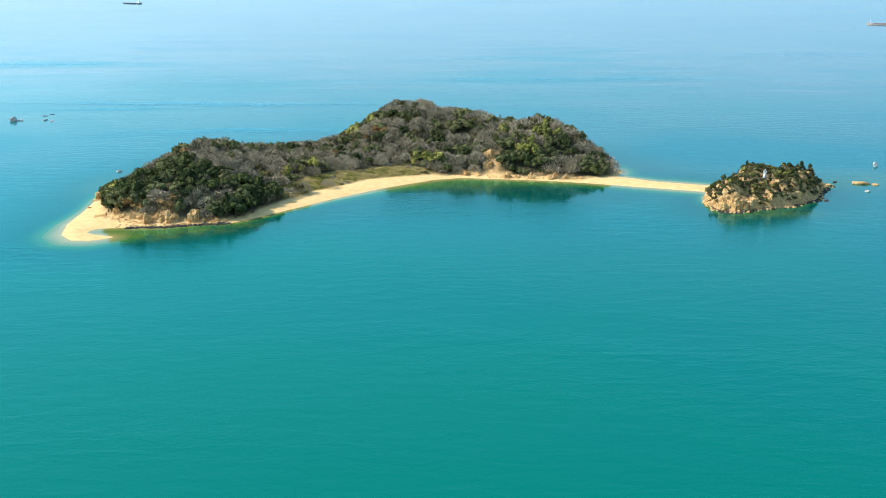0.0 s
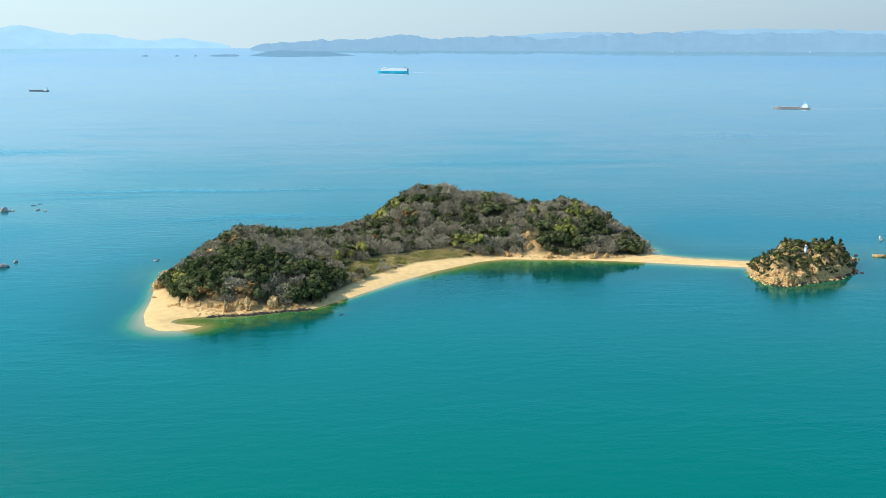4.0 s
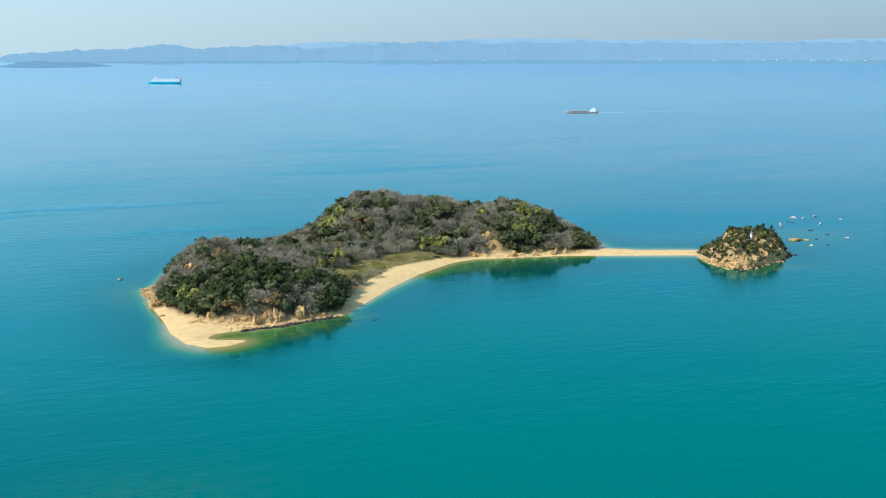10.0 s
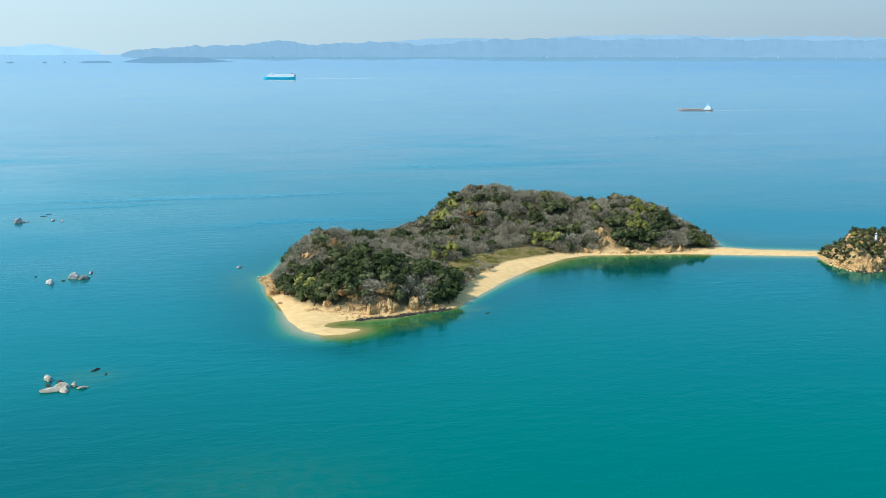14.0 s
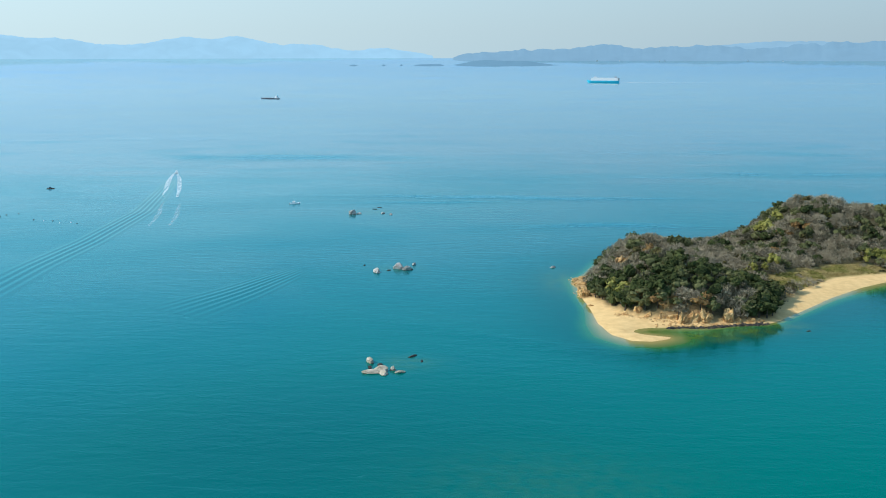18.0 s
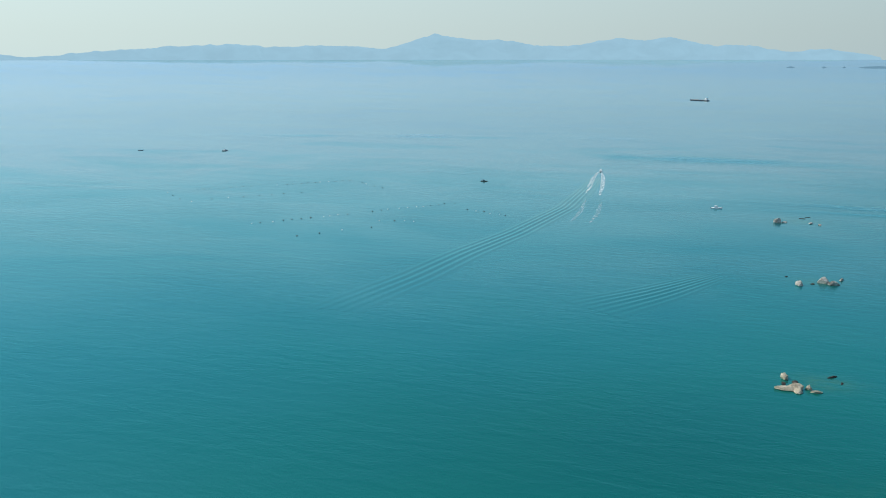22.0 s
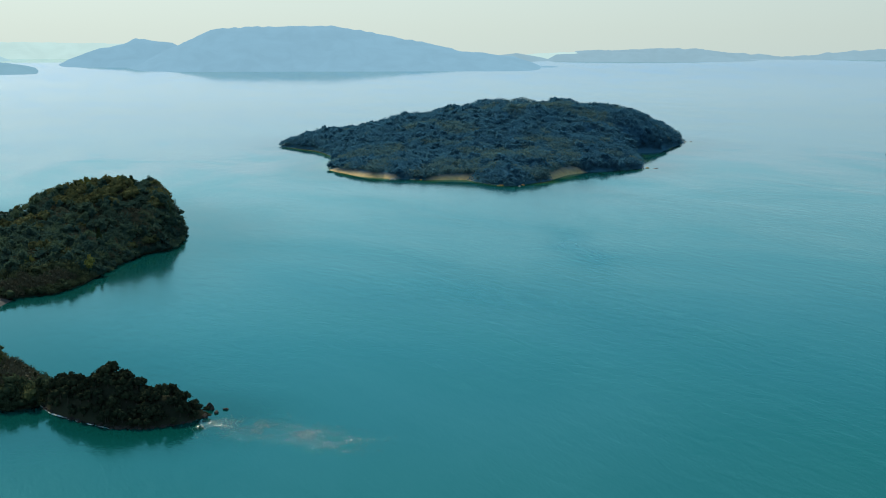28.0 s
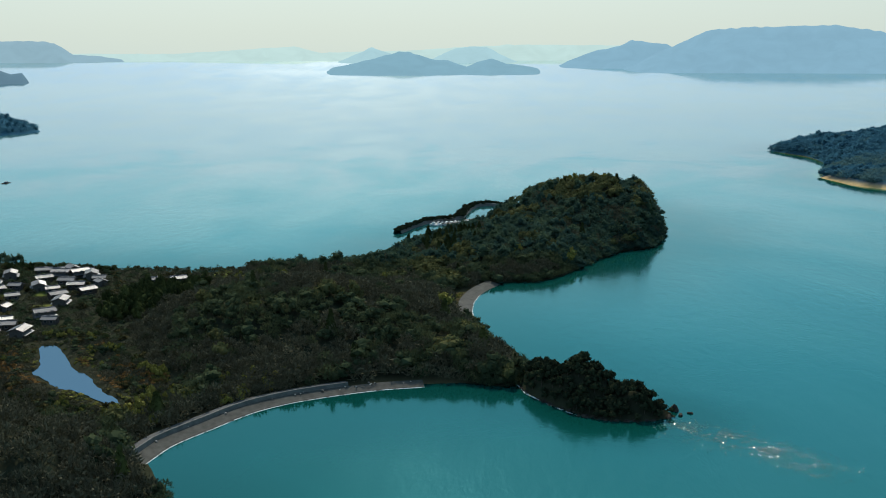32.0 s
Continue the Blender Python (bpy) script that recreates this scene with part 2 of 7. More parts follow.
def sea_material(name, closing):
    n = Nodes(name)
    at = n.position()
    depth = n.attr("depth")
    patch = n.math("ADD", n.attr("deep"), n.math("MULTIPLY", n.math("SUBTRACT", n.noise(at, 0.006, 4, 0.55, 0.8), 0.5), 0.9), True)
    body = n.ramp(patch, [(0.0, (0.000, 0.104, 0.062)), (1.0, (0.000, 0.080, 0.090))])
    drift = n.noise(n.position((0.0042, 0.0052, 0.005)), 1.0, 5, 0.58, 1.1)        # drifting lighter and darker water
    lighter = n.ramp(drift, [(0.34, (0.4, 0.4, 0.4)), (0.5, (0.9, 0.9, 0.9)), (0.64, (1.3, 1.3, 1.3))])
    # haze put into the water colour, paler far out and on the sun's side
    body = n.mix(n.math("MULTIPLY", n.attr("haze_veil"), lighter, True), body, (0.042, 0.172, 0.180))
    # the mirrored woods' dark along the shores, and two darker patches, as colour
    body = n.mix(n.attr("dark_tint"), body, (0.001, 0.042, 0.029))
    shoal = n.ramp(depth, [(0.0, (0.40, 0.27, 0.09)), (0.18, (0.19, 0.19, 0.06)), (0.38, (0.035, 0.13, 0.034)), (0.8, (0.002, 0.088, 0.042))])
    c = n.mix(n.ramp(depth, [(0.4, (0, 0, 0)), (1.0, (1, 1, 1))]), shoal, body)
    weed_mirror = n.math("MULTIPLY", n.attr("reef_mirror"), n.ramp(n.noise(at, 0.18, 4, 0.6), [(0.35, (0.2, 0.2, 0.2)), (0.6, (1, 1, 1))]))
    c = n.mix(weed_mirror, c, (0.085, 0.135, 0.020))
    swell = n.noise(n.position((0.07, 0.16, 0.1)), 1.0, 3, 0.6, 0.4)
    chop = n.noise(n.position((0.5, 0.9, 0.5)), 1.0, 4, 0.6, 0.3)
    slick = n.ramp(n.noise(n.position((0.0035, 0.011, 0.01)), 1.0, 4, 0.55, 0.5), [(0.38, (0.5, 0.5, 0.5)), (0.62, (1.05, 1.05, 1.05))])
    h = n.math("MULTIPLY", n.math("ADD", n.math("MULTIPLY", swell, 1.2), n.math("MULTIPLY", chop, 0.35)), slick)
    h = n.math("MULTIPLY", h, n.attr("chop"))
    bump = n.node("ShaderNodeBump")
    bump.inputs["Strength"].default_value, bump.inputs["Distance"].default_value = 0.3, 0.8
    n.link(h, bump.inputs["Height"])
    if closing:       # far out only the wave faces turned towards the bay show
        flat, out = n.node("ShaderNodeVectorMath", operation="MULTIPLY"), n.node("ShaderNodeVectorMath", operation="NORMALIZE")
        lean_in, raised = n.node("ShaderNodeVectorMath", operation="SCALE"), n.node("ShaderNodeVectorMath", operation="ADD")
        n.link(at, flat.inputs[0])
        flat.inputs[1].default_value = (1, 1, 0)
        n.link(flat.outputs[0], out.inputs[0])
        n.link(out.outputs[0], lean_in.inputs[0])
        n.link(n.math("ADD", n.math("MULTIPLY", n.attr("open"), -0.11), n.math("MULTIPLY", n.attr("strait"), -0.07)), lean_in.inputs["Scale"])
        n.link(lean_in.outputs[0], raised.inputs[0])
        raised.inputs[1].default_value = (0, 0, 1)
        facing = n.node("ShaderNodeVectorMath", operation="NORMALIZE")
        n.link(raised.outputs[0], facing.inputs[0])
        n.link(facing.outputs[0], bump.inputs["Normal"])
    level = n.node("ShaderNodeBump")        # the true sea is level also where the sheet closes up far out
    level.inputs["Strength"].default_value, level.inputs["Distance"].default_value = 0.3, 0.8
    upright = n.node("ShaderNodeCombineXYZ")
    upright.inputs[2].default_value = 1.0
    n.link(h, level.inputs["Height"])
    n.link(upright.outputs[0], level.inputs["Normal"])
    water, gloss, fres, mixed = n.node("ShaderNodeBsdfDiffuse"), n.node("ShaderNodeBsdfGlossy"), n.node("ShaderNodeFresnel"), n.node("ShaderNodeMixShader")
    n.link(c, water.inputs["Color"])
    gloss_tint = (n.ramp(n.math("MULTIPLY", n.attr("open"), n.math("ADD", n.math("MULTIPLY", slick, 0.45), n.math("ADD", n.math("MULTIPLY", lighter, 0.45), 0.15))), [(0.0, (0.24, 0.86, 1.0)), (0.18, (0.55, 0.92, 0.99)), (0.45, (0.82, 0.94, 0.98)), (1.0, (0.88, 0.94, 0.92))]))      # gloss tinted blue-green inshore, whitened far out by painted haze
    n.link(n.mix(n.attr("glint"), gloss_tint, (1.0, 0.95, 0.86)), gloss.inputs["Color"])
    still = n.math("MULTIPLY", n.math("ADD", n.math("MULTIPLY", slick, 0.06), 0.11), n.math("ADD", n.math("MULTIPLY", n.attr("chop"), 0.6), 0.4))
    n.link(n.math("SUBTRACT", still, n.math("MULTIPLY", n.attr("glint"), n.math("SUBTRACT", still, 0.14))), gloss.inputs["Roughness"])
    fres.inputs["IOR"].default_value = 1.42
    n.link(bump.outputs[0], gloss.inputs["Normal"])
    n.link((level if closing else bump).outputs[0], fres.inputs["Normal"])
    n.link(fres.outputs[0], mixed.inputs[0])
    n.link(water.outputs[0], mixed.inputs[1])
    n.link(gloss.outputs[0], mixed.inputs[2])
    n.link(mixed.outputs[0], n.t.nodes["Material Output"].inputs["Surface"])
    return n.m


M_SEA = sea_material("sea_water", True)
M_WAVES = sea_material("sea_waves", False)


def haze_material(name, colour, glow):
    """Far land seen through kilometres of bright air; the haze is its own glow."""
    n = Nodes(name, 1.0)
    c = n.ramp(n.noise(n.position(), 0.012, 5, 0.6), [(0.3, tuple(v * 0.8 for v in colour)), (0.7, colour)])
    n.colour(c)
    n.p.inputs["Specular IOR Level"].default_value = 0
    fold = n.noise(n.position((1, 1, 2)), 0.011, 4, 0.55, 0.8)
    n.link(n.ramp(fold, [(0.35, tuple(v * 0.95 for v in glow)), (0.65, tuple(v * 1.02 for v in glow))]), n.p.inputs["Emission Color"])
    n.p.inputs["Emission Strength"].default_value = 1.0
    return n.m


# ---- helpers for meshes ----


def mesh_of(name, verts, faces, material=None, smooth=False, **attributes):
    """A mesh from arrays: verts (n, 3), faces (m, 3 or 4); attributes: one number a vertex."""
    v, f = np.asarray(verts, np.float32), np.asarray(faces, np.int32)
    me = bpy.data.meshes.new(name)
    me.vertices.add(len(v))
    me.vertices.foreach_set("co", v.ravel())
    k = f.shape[1]
    me.loops.add(f.size)
    me.loops.foreach_set("vertex_index", f.ravel())
    me.polygons.add(len(f))
    me.polygons.foreach_set("loop_start", np.arange(len(f), dtype=np.int32) * k)
    me.update(calc_edges=True)
    me.polygons.foreach_set("use_smooth", np.full(len(f), smooth))
    for key, values in attributes.items():
        me.attributes.new(key, "FLOAT", "POINT").data.foreach_set("value", np.asarray(values, np.float32))
    if material:
        me.materials.append(material)
    return me


def part(name, me, parent, label=""):
    ob = new(name, me)
    ob.parent = parent
    if label:
        ob["label"] = label
    return ob


def thing(name, at=(0, 0, 0), turn=0.0, **tags):
    ob = new(name)
    ob.matrix_world = pose(*at, 0, 0, turn)
    return tagged(ob, **tags)


def bm_mesh(name, bm, material, smooth=False):
    me = bpy.data.meshes.new(name)
    bm.to_mesh(me)
    bm.free()
    me.materials.append(material)
    if smooth:
        me.polygons.foreach_set("use_smooth", [True] * len(me.polygons))
    return me


def box(bm, x0, x1, y0, y1, z0, z1):
    v = [bm.verts.new((x, y, z)) for z in (z0, z1) for x, y in ((x0, y0), (x1, y0), (x1, y1), (x0, y1))]
    for f in ((3, 2, 1, 0), (4, 5, 6, 7), (0, 1, 5, 4), (1, 2, 6, 5), (2, 3, 7, 6), (3, 0, 4, 7)):
        bm.faces.new([v[i] for i in f])
    return v


def tube(bm, a, b, r0, r1, sides=8):
    a, b = Vector(a), Vector(b)
    q = (b - a).to_track_quat("Z", "Y")
    rings = []
    for p, r in ((a, r0), (b, r1)):
        rings.append([bm.verts.new(p + q @ Vector((r * math.cos(2 * math.pi * k / sides), r * math.sin(2 * math.pi * k / sides), 0))) for k in range(sides)])
    for k in range(sides):
        j = (k + 1) % sides
        bm.faces.new((rings[0][k], rings[0][j], rings[1][j], rings[1][k]))
    bm.faces.new(rings[0][::-1])
    bm.faces.new(rings[1])


def inside(poly, x, y):
    """Distance to the outline of a plan, positive within it."""
    p = np.asarray(poly, float)
    q = np.roll(p, -1, 0)
    best, odd = np.full(np.shape(x), 1e9), np.zeros(np.shape(x), bool)
    for (ax, ay), (bx, by) in zip(p, q):
        dx, dy = bx - ax, by - ay
        t = np.clip(((x - ax) * dx + (y - ay) * dy) / (dx * dx + dy * dy), 0, 1)
        best = np.minimum(best, np.hypot(x - ax - t * dx, y - ay - t * dy))
        if dy:
            odd ^= ((ay > y) != (by > y)) & (x < ax + (y - ay) * dx / dy)
    return np.where(odd, best, -best)


def lattice(seed, x, y, size):
    """Smooth random field between -1 and 1 with features of that size."""
    g = np.random.default_rng(seed).uniform(-1, 1, (64, 64))
    u, v = np.asarray(x) / size, np.asarray(y) / size
    i, j = np.floor(u).astype(int), np.floor(v).astype(int)
    a, b = u - i, v - j
    a, b = a * a * (3 - 2 * a), b * b * (3 - 2 * b)
    i0, i1, j0, j1 = i % 64, (i + 1) % 64, j % 64, (j + 1) % 64
    return g[i0, j0] * (1 - a) * (1 - b) + g[i1, j0] * a * (1 - b) + g[i0, j1] * (1 - a) * b + g[i1, j1] * a * b


def hills(x, y, list_of):
    """The sum of round hills: x, y, height, half widths, turn in degrees."""
    z = np.zeros(np.shape(x))
    for cx, cy, h, a, b, turn in list_of:
        c, s = math.cos(radians(turn)), math.sin(radians(turn))
        u, v = ((x - cx) * c + (y - cy) * s) / a, ((y - cy) * c - (x - cx) * s) / b
        z = np.maximum(z, h * np.exp(-(np.abs(u) ** 2.4 + np.abs(v) ** 2.4)))
    return z


class Land:
    """Ground with a shoreline, a belt of beach or foreshore, and wooded hills within."""

    def __init__(self, shore, woods, hill_list, steep, rough, seed, low=1.6, basins=(), crag=0.0):
        self.shore, self.woods, self.hill_list = shore, woods, hill_list
        self.steep, self.rough, self.seed, self.low, self.basins = steep, rough, seed, low, basins
        self.crag = crag

    def height(self, x, y):
        d = inside(self.shore, x, y)
        w = inside(self.woods, x, y)
        z = np.where(d < 0, np.maximum(d * 0.2, -3), self.low * (1 - np.exp(-np.maximum(d, 0) / 9)))
        hill = hills(x, y, self.hill_list) * (1 + 0.15 * lattice(self.seed, x, y, 31)) + self.rough * lattice(self.seed + 1, x, y, 11)
        if self.crag:
            cleft = np.abs(lattice(self.seed + 2, x * 0.8 + y * 0.6, y * 0.8 - x * 0.6, 9)) + 0.5 * np.abs(lattice(self.seed + 3, x, y, 4))
            hill = hill + self.crag * (cleft - 0.5) * np.clip(hill / 6, 0, 1)
        z = z + np.where(w > 0, np.maximum(hill, 0.5) * (1 - np.exp(-np.maximum(w, 0) / self.steep)), 0)
        for basin, floor in self.basins:
            b = inside(basin, x, y)
            z = np.where(b > -10, np.minimum(z, floor + np.maximum(-b, 0) * 0.6), z)
        return z

    def sheet(self, name, step, paint, material=M_GROUND):
        p = np.asarray(self.shore)
        (x0, y0), (x1, y1) = p.min(0) - 14, p.max(0) + 14
        nx, ny = int((x1 - x0) / step) + 1, int((y1 - y0) / step) + 1
        x, y = np.meshgrid(np.linspace(x0, x1, nx), np.linspace(y0, y1, ny))
        z = self.height(x, y)
        k = np.arange(nx * ny).reshape(ny, nx)
        f = np.stack([k[:-1, :-1], k[:-1, 1:], k[1:, 1:], k[1:, :-1]], -1).reshape(-1, 4)
        f = f[z.ravel()[f].max(1) > -1.5]
        me = mesh_of(name, np.stack([x, y, z], -1).reshape(-1, 3), f, material, True, **{k: v.ravel() for k, v in paint(x, y, z).items()})
        return me


FLAT, RIM, EYE = 2500.0, 4850.0, 130.0


def far(x, y, z=0.0):
    """Beyond FLAT the sea closes up towards the horizon: the place and the scale there of a point of the level sea."""
    d = np.maximum(np.hypot(x, y), 1e-6)
    near = np.where(d > FLAT, FLAT + (RIM - FLAT) * (1 - FLAT / np.maximum(d, FLAT)), d)
    k = near / d
    return x * k, y * k, EYE * (1 - k) + z * k, k


# ---- sea ----
ISLAND_SHORE = [(51, 592), (52, 548), (54, 523), (55, 494), (59, 474), (67, 464), (76, 463), (85, 468), (86, 471), (75, 475), (69, 480), (74, 486), (84, 488), (95, 489),
                (106, 489), (124, 495), (136, 496), (143, 502), (159, 521), (184, 552), (209, 578), (239, 602), (256, 608), (293, 602),
                (315, 597), (336, 590), (357, 582), (398, 567), (407, 583), (372, 597), (352, 612), (358, 628), (345, 680), (290, 735),
                (200, 752), (150, 715), (110, 690), (74, 652), (60, 607)]
ISLAND_WOODS = [(60, 590), (58, 564), (60, 545), (64, 527), (72, 509), (86, 500), (106, 496), (135, 503), (142, 510), (150, 531), (168, 562),
                (200, 598), (240, 615), (262, 616), (300, 610), (335, 603), (348, 612), (352, 640), (338, 675), (286, 727), (202, 744),
                (155, 708), (115, 682), (79, 649), (66, 610)]
ISLET_SHORE = [(388, 545), (390, 522), (397, 517), (415, 526), (431, 530), (452, 548), (458, 562), (472, 587), (455, 592), (430, 590), (405, 580), (394, 565)]
MAIN_SHORE = [(-325, -96), (-337, -92), (-351, -85), (-362, -78), (-373, -69), (-380, -60), (-387, -50), (-393, -40), (-398, -29), (-402, -18), (-405, -5), (-406, 10), (-401, 24), (-406, 38), (-436, 34), (-461, 24),
              (-493, 17), (-515, 15), (-540, 16), (-573, 21), (-595, 32), (-595, 55), (-614, 73), (-662, 100), (-691, 120), (-702, 141),
              (-734, 155), (-783, 168), (-850, 170), (-905, 150), (-920, 110), (-895, 72), (-850, 60), (-810, 40), (-770, 8), (-715, -24), (-650, -45),
              (-630, -100), (-625, -150), (-634, -206), (-650, -280), (-600, -380), (-400, -400), (-200, -300), (-190, -180), (-240, -110), (-292, -80)]
MAIN_WOODS = [(-330, -106), (-345, -101), (-362, -91), (-380, -78), (-390, -66), (-398, -52), (-404, -38), (-409, -22), (-410, 4), (-404, 23), (-408, 34), (-436, 29), (-461, 19), (-493, 11),
              (-520, 4), (-556, 4), (-590, 20), (-600, 50), (-617, 69), (-664, 96), (-694, 117), (-706, 137), (-736, 151), (-783, 164),
              (-850, 165), (-900, 147), (-912, 110), (-888, 76), (-846, 66), (-806, 46), (-765, 15), (-712, -16), (-655, -37), (-640, -100), (-632, -150),
              (-640, -206), (-655, -280), (-600, -370), (-400, -390), (-205, -295), (-196, -180), (-244, -116), (-294, -87)]
FAR_SHORE = [(-1422, 442), (-1351, 469), (-1252, 461), (-1108, 401), (-1038, 410), (-1005, 432), (-977, 468), (-962, 499), (-929, 501),
             (-899, 511), (-922, 570), (-958, 614), (-970, 651), (-968, 683), (-978, 728), (-1128, 827), (-1127, 867), (-1242, 999),
             (-1400, 1010), (-1580, 900), (-1600, 700), (-1520, 520)]

POINT_SHORE = [(-412, 34), (-404, 31), (-392, 34), (-378, 42), (-367, 51), (-361, 62), (-361, 74), (-366, 85), (-371, 83), (-386, 72), (-400, 58), (-411, 46)]


def grid_lines(a, b, step, reach):
    inner = np.arange(a, b + 1, step)
    out, s, x = [], step, 0.0
    while x < reach:
        s *= 1.13
        x += s
        out.append(x)
    out = np.array(out)
    return np.concatenate([a - out[::-1], inner, inner[-1] + out])


gx, gy = np.meshgrid(grid_lines(-720, 640, 5, 24000), grid_lines(-260, 900, 5, 24000))
horizon = 21500.0 / np.maximum(np.hypot(gx, gy), 21500.0)
gx, gy = gx * horizon, gy * horizon
depth = np.ones(gx.shape)
close = (np.abs(gx) < 1600) & (np.abs(gy) < 1300)
cx, cy = gx[close], gy[close]
wide = 9 + 24 * np.exp(-((cx - 72) ** 2 + (cy - 468) ** 2) / 34 ** 2) + 12 * np.exp(-((cx - 385) ** 2 + (cy - 575) ** 2) / 40 ** 2) + 16 * np.exp(-((cx - 262) / 85) ** 2 - ((cy - 585) / 50) ** 2)
for outline, width in ((ISLAND_SHORE, wide), (ISLET_SHORE, 6), (FAR_SHORE, 14)):
    depth[close] = np.minimum(depth[close], np.clip(-inside(outline, cx, cy) / width, 0, 1))


def sea_state(x, y):
    """Depth, chop and painted haze and darkening of the open sea at a place."""
    return {"deep": np.clip((np.hypot(x - 190, y - 60) - 230) / 420, 0, 1),
            "dark_tint": np.maximum(0.45 * np.exp(-((x + 70) / 110) ** 2 - ((y - 330) / 90) ** 2), 0.65 * np.exp(-((x + 350) / 85) ** 2 - ((y + 45) / 85) ** 2)),
            "haze_veil": np.maximum(np.clip((150 - x) / 450, 0, 1) * np.clip((np.hypot(x, y) - 350) / 650, 0, 1), np.clip((np.hypot(x, y) - 900) / 1800, 0, 1)) + 0.32 * np.exp(-((x + 270) / 140) ** 2 - ((y - 150) / 140) ** 2),
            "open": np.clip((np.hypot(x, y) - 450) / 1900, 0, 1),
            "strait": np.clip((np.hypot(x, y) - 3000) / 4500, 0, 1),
            "chop": 1 - 0.5 * np.clip((np.hypot(x, y) - 450) / 1500, 0, 1)}


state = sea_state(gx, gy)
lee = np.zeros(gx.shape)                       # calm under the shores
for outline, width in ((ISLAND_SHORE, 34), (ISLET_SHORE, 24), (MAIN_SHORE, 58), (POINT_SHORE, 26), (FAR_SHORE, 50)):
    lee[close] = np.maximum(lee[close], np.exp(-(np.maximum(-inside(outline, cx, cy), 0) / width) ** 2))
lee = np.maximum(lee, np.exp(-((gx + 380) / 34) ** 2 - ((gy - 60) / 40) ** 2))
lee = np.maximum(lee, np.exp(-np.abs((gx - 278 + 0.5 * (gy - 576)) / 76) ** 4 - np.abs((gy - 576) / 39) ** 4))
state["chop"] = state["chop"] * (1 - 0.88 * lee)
state["haze_veil"] = state["haze_veil"] * (1 - lee)
state["dark_tint"] = np.maximum(state["dark_tint"], 0.8 * lee)       # the woods' dark reflection painted into the water under the shores
for qx, qy, qa, qb, turn, amount in ((40, 938, 150, 11, -2, 2.6), (95, 785, 60, 13, 0, 2.0), (-45, 905, 70, 8, 4, 1.6), (-590, 388, 90, 14, -25, 1.4), (-505, 250, 110, 22, 30, 1.0), (300, 1120, 260, 14, 4, 2.0), (-250, 1300, 300, 16, -5, 2.0), (20, 460, 70, 8, -30, 0.9), (300, 320, 110, 9, -14, 0.8), (600, 1400, 380, 20, 6, 2.0), (-700, 1500, 420, 26, 18, 2.0)):
    c, q = math.cos(radians(turn)), math.sin(radians(turn))
    u, v = ((gx - qx) * c + (gy - qy) * q) / qa, ((gy - qy) * c - (gx - qx) * q) / qb + 0.6 * lattice(151, gx, gy, 40)
    ruffle = np.exp(-u ** 2 - v ** 2)
    state["chop"] = state["chop"] + amount * ruffle      # wind-roughened streaks, which mirror the higher, darker sky
    # the darker sky they mirror is also painted into colour and gloss
    state["open"] = state["open"] * (1 - min(0.45, 0.22 * amount) * ruffle)
    state["haze_veil"] = state["haze_veil"] * (1 - min(0.7, 0.35 * amount) * ruffle)
reef_mirror = np.zeros(gx.shape)
# bay shallows at x 252 and 300 carry the woods' painted green reflection
for rx, ry, ra, rb, amount in ((-33, 427, 14, 10, 0.35), (82, 481, 12, 6, 1.0), (102, 474, 18, 9, 1.0), (124, 483, 15, 7, 1.0), (142, 494, 12, 7, 0.7), (252, 588, 44, 15, 0.65), (300, 592, 40, 9, 0.5), (45, 590, 12, 30, 0.5), (-90, 850, 20, 16, 0.4), (-52, 622, 14, 9, 0.4), (505, 600, 40, 28, 0.45), (415, 516, 26, 8, 0.7), (20, 300, 40, 30, 0.15)):
    reef_mirror = np.maximum(reef_mirror, amount * np.exp(-((gx - rx) / ra) ** 2 - ((gy - ry) / rb) ** 2))
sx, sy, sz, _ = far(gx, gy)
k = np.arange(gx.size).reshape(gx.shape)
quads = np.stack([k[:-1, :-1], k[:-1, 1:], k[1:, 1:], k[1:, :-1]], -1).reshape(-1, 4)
tagged(new("water", mesh_of("water", np.stack([sx, sy, sz], -1).reshape(-1, 3), quads, M_SEA, True, depth=depth.ravel(), reef_mirror=reef_mirror.ravel(), **{key: v.ravel() for key, v in state.items()})),
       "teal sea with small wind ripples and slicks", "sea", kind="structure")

# ---- islands' ground ----
POND_BENDS = [(-455, -180), (-458, -176), (-455, -171), (-437, -161), (-420, -153), (-413, -145), (-401, -138), (-389, -130), (-384, -124), (-376, -120), (-377, -125), (-383, -132), (-391, -140), (-394, -146), (-399, -153), (-410, -161), (-417, -169), (-424, -167), (-441, -174)]
POND = []                       # the bends rounded off, with a slightly ragged bank
for (ax, ay), (bx, by) in zip(POND_BENDS, POND_BENDS[1:] + POND_BENDS[:1]):
    for part_way in (0.25, 0.5, 0.75):
        wobble = 0.5 * math.sin(3.1 * ax + 7 * part_way) if part_way == 0.5 else 0.0
        POND.append((ax + (bx - ax) * part_way + wobble, ay + (by - ay) * part_way - wobble))
VALLEY = [(-650, -300), (-650, -115), (-580, -118), (-480, -140), (-400, -96), (-356, -104), (-350, -124), (-378, -170), (-440, -205), (-440, -330)]
ISLAND = Land(ISLAND_SHORE, ISLAND_WOODS, [(223, 717, 24.6, 41.4, 71, 10), (309, 665, 21.3, 40.7, 58, -21.6), (102.6, 581.6, 15.2, 30.2, 102, 6.9), (152, 635, 5.2, 61, 39, -0.6), (90, 512, 10.4, 38, 19, 15.2), (257, 688, 23.2, 62.6, 36, -27.7)], 7, 0.9, 5)
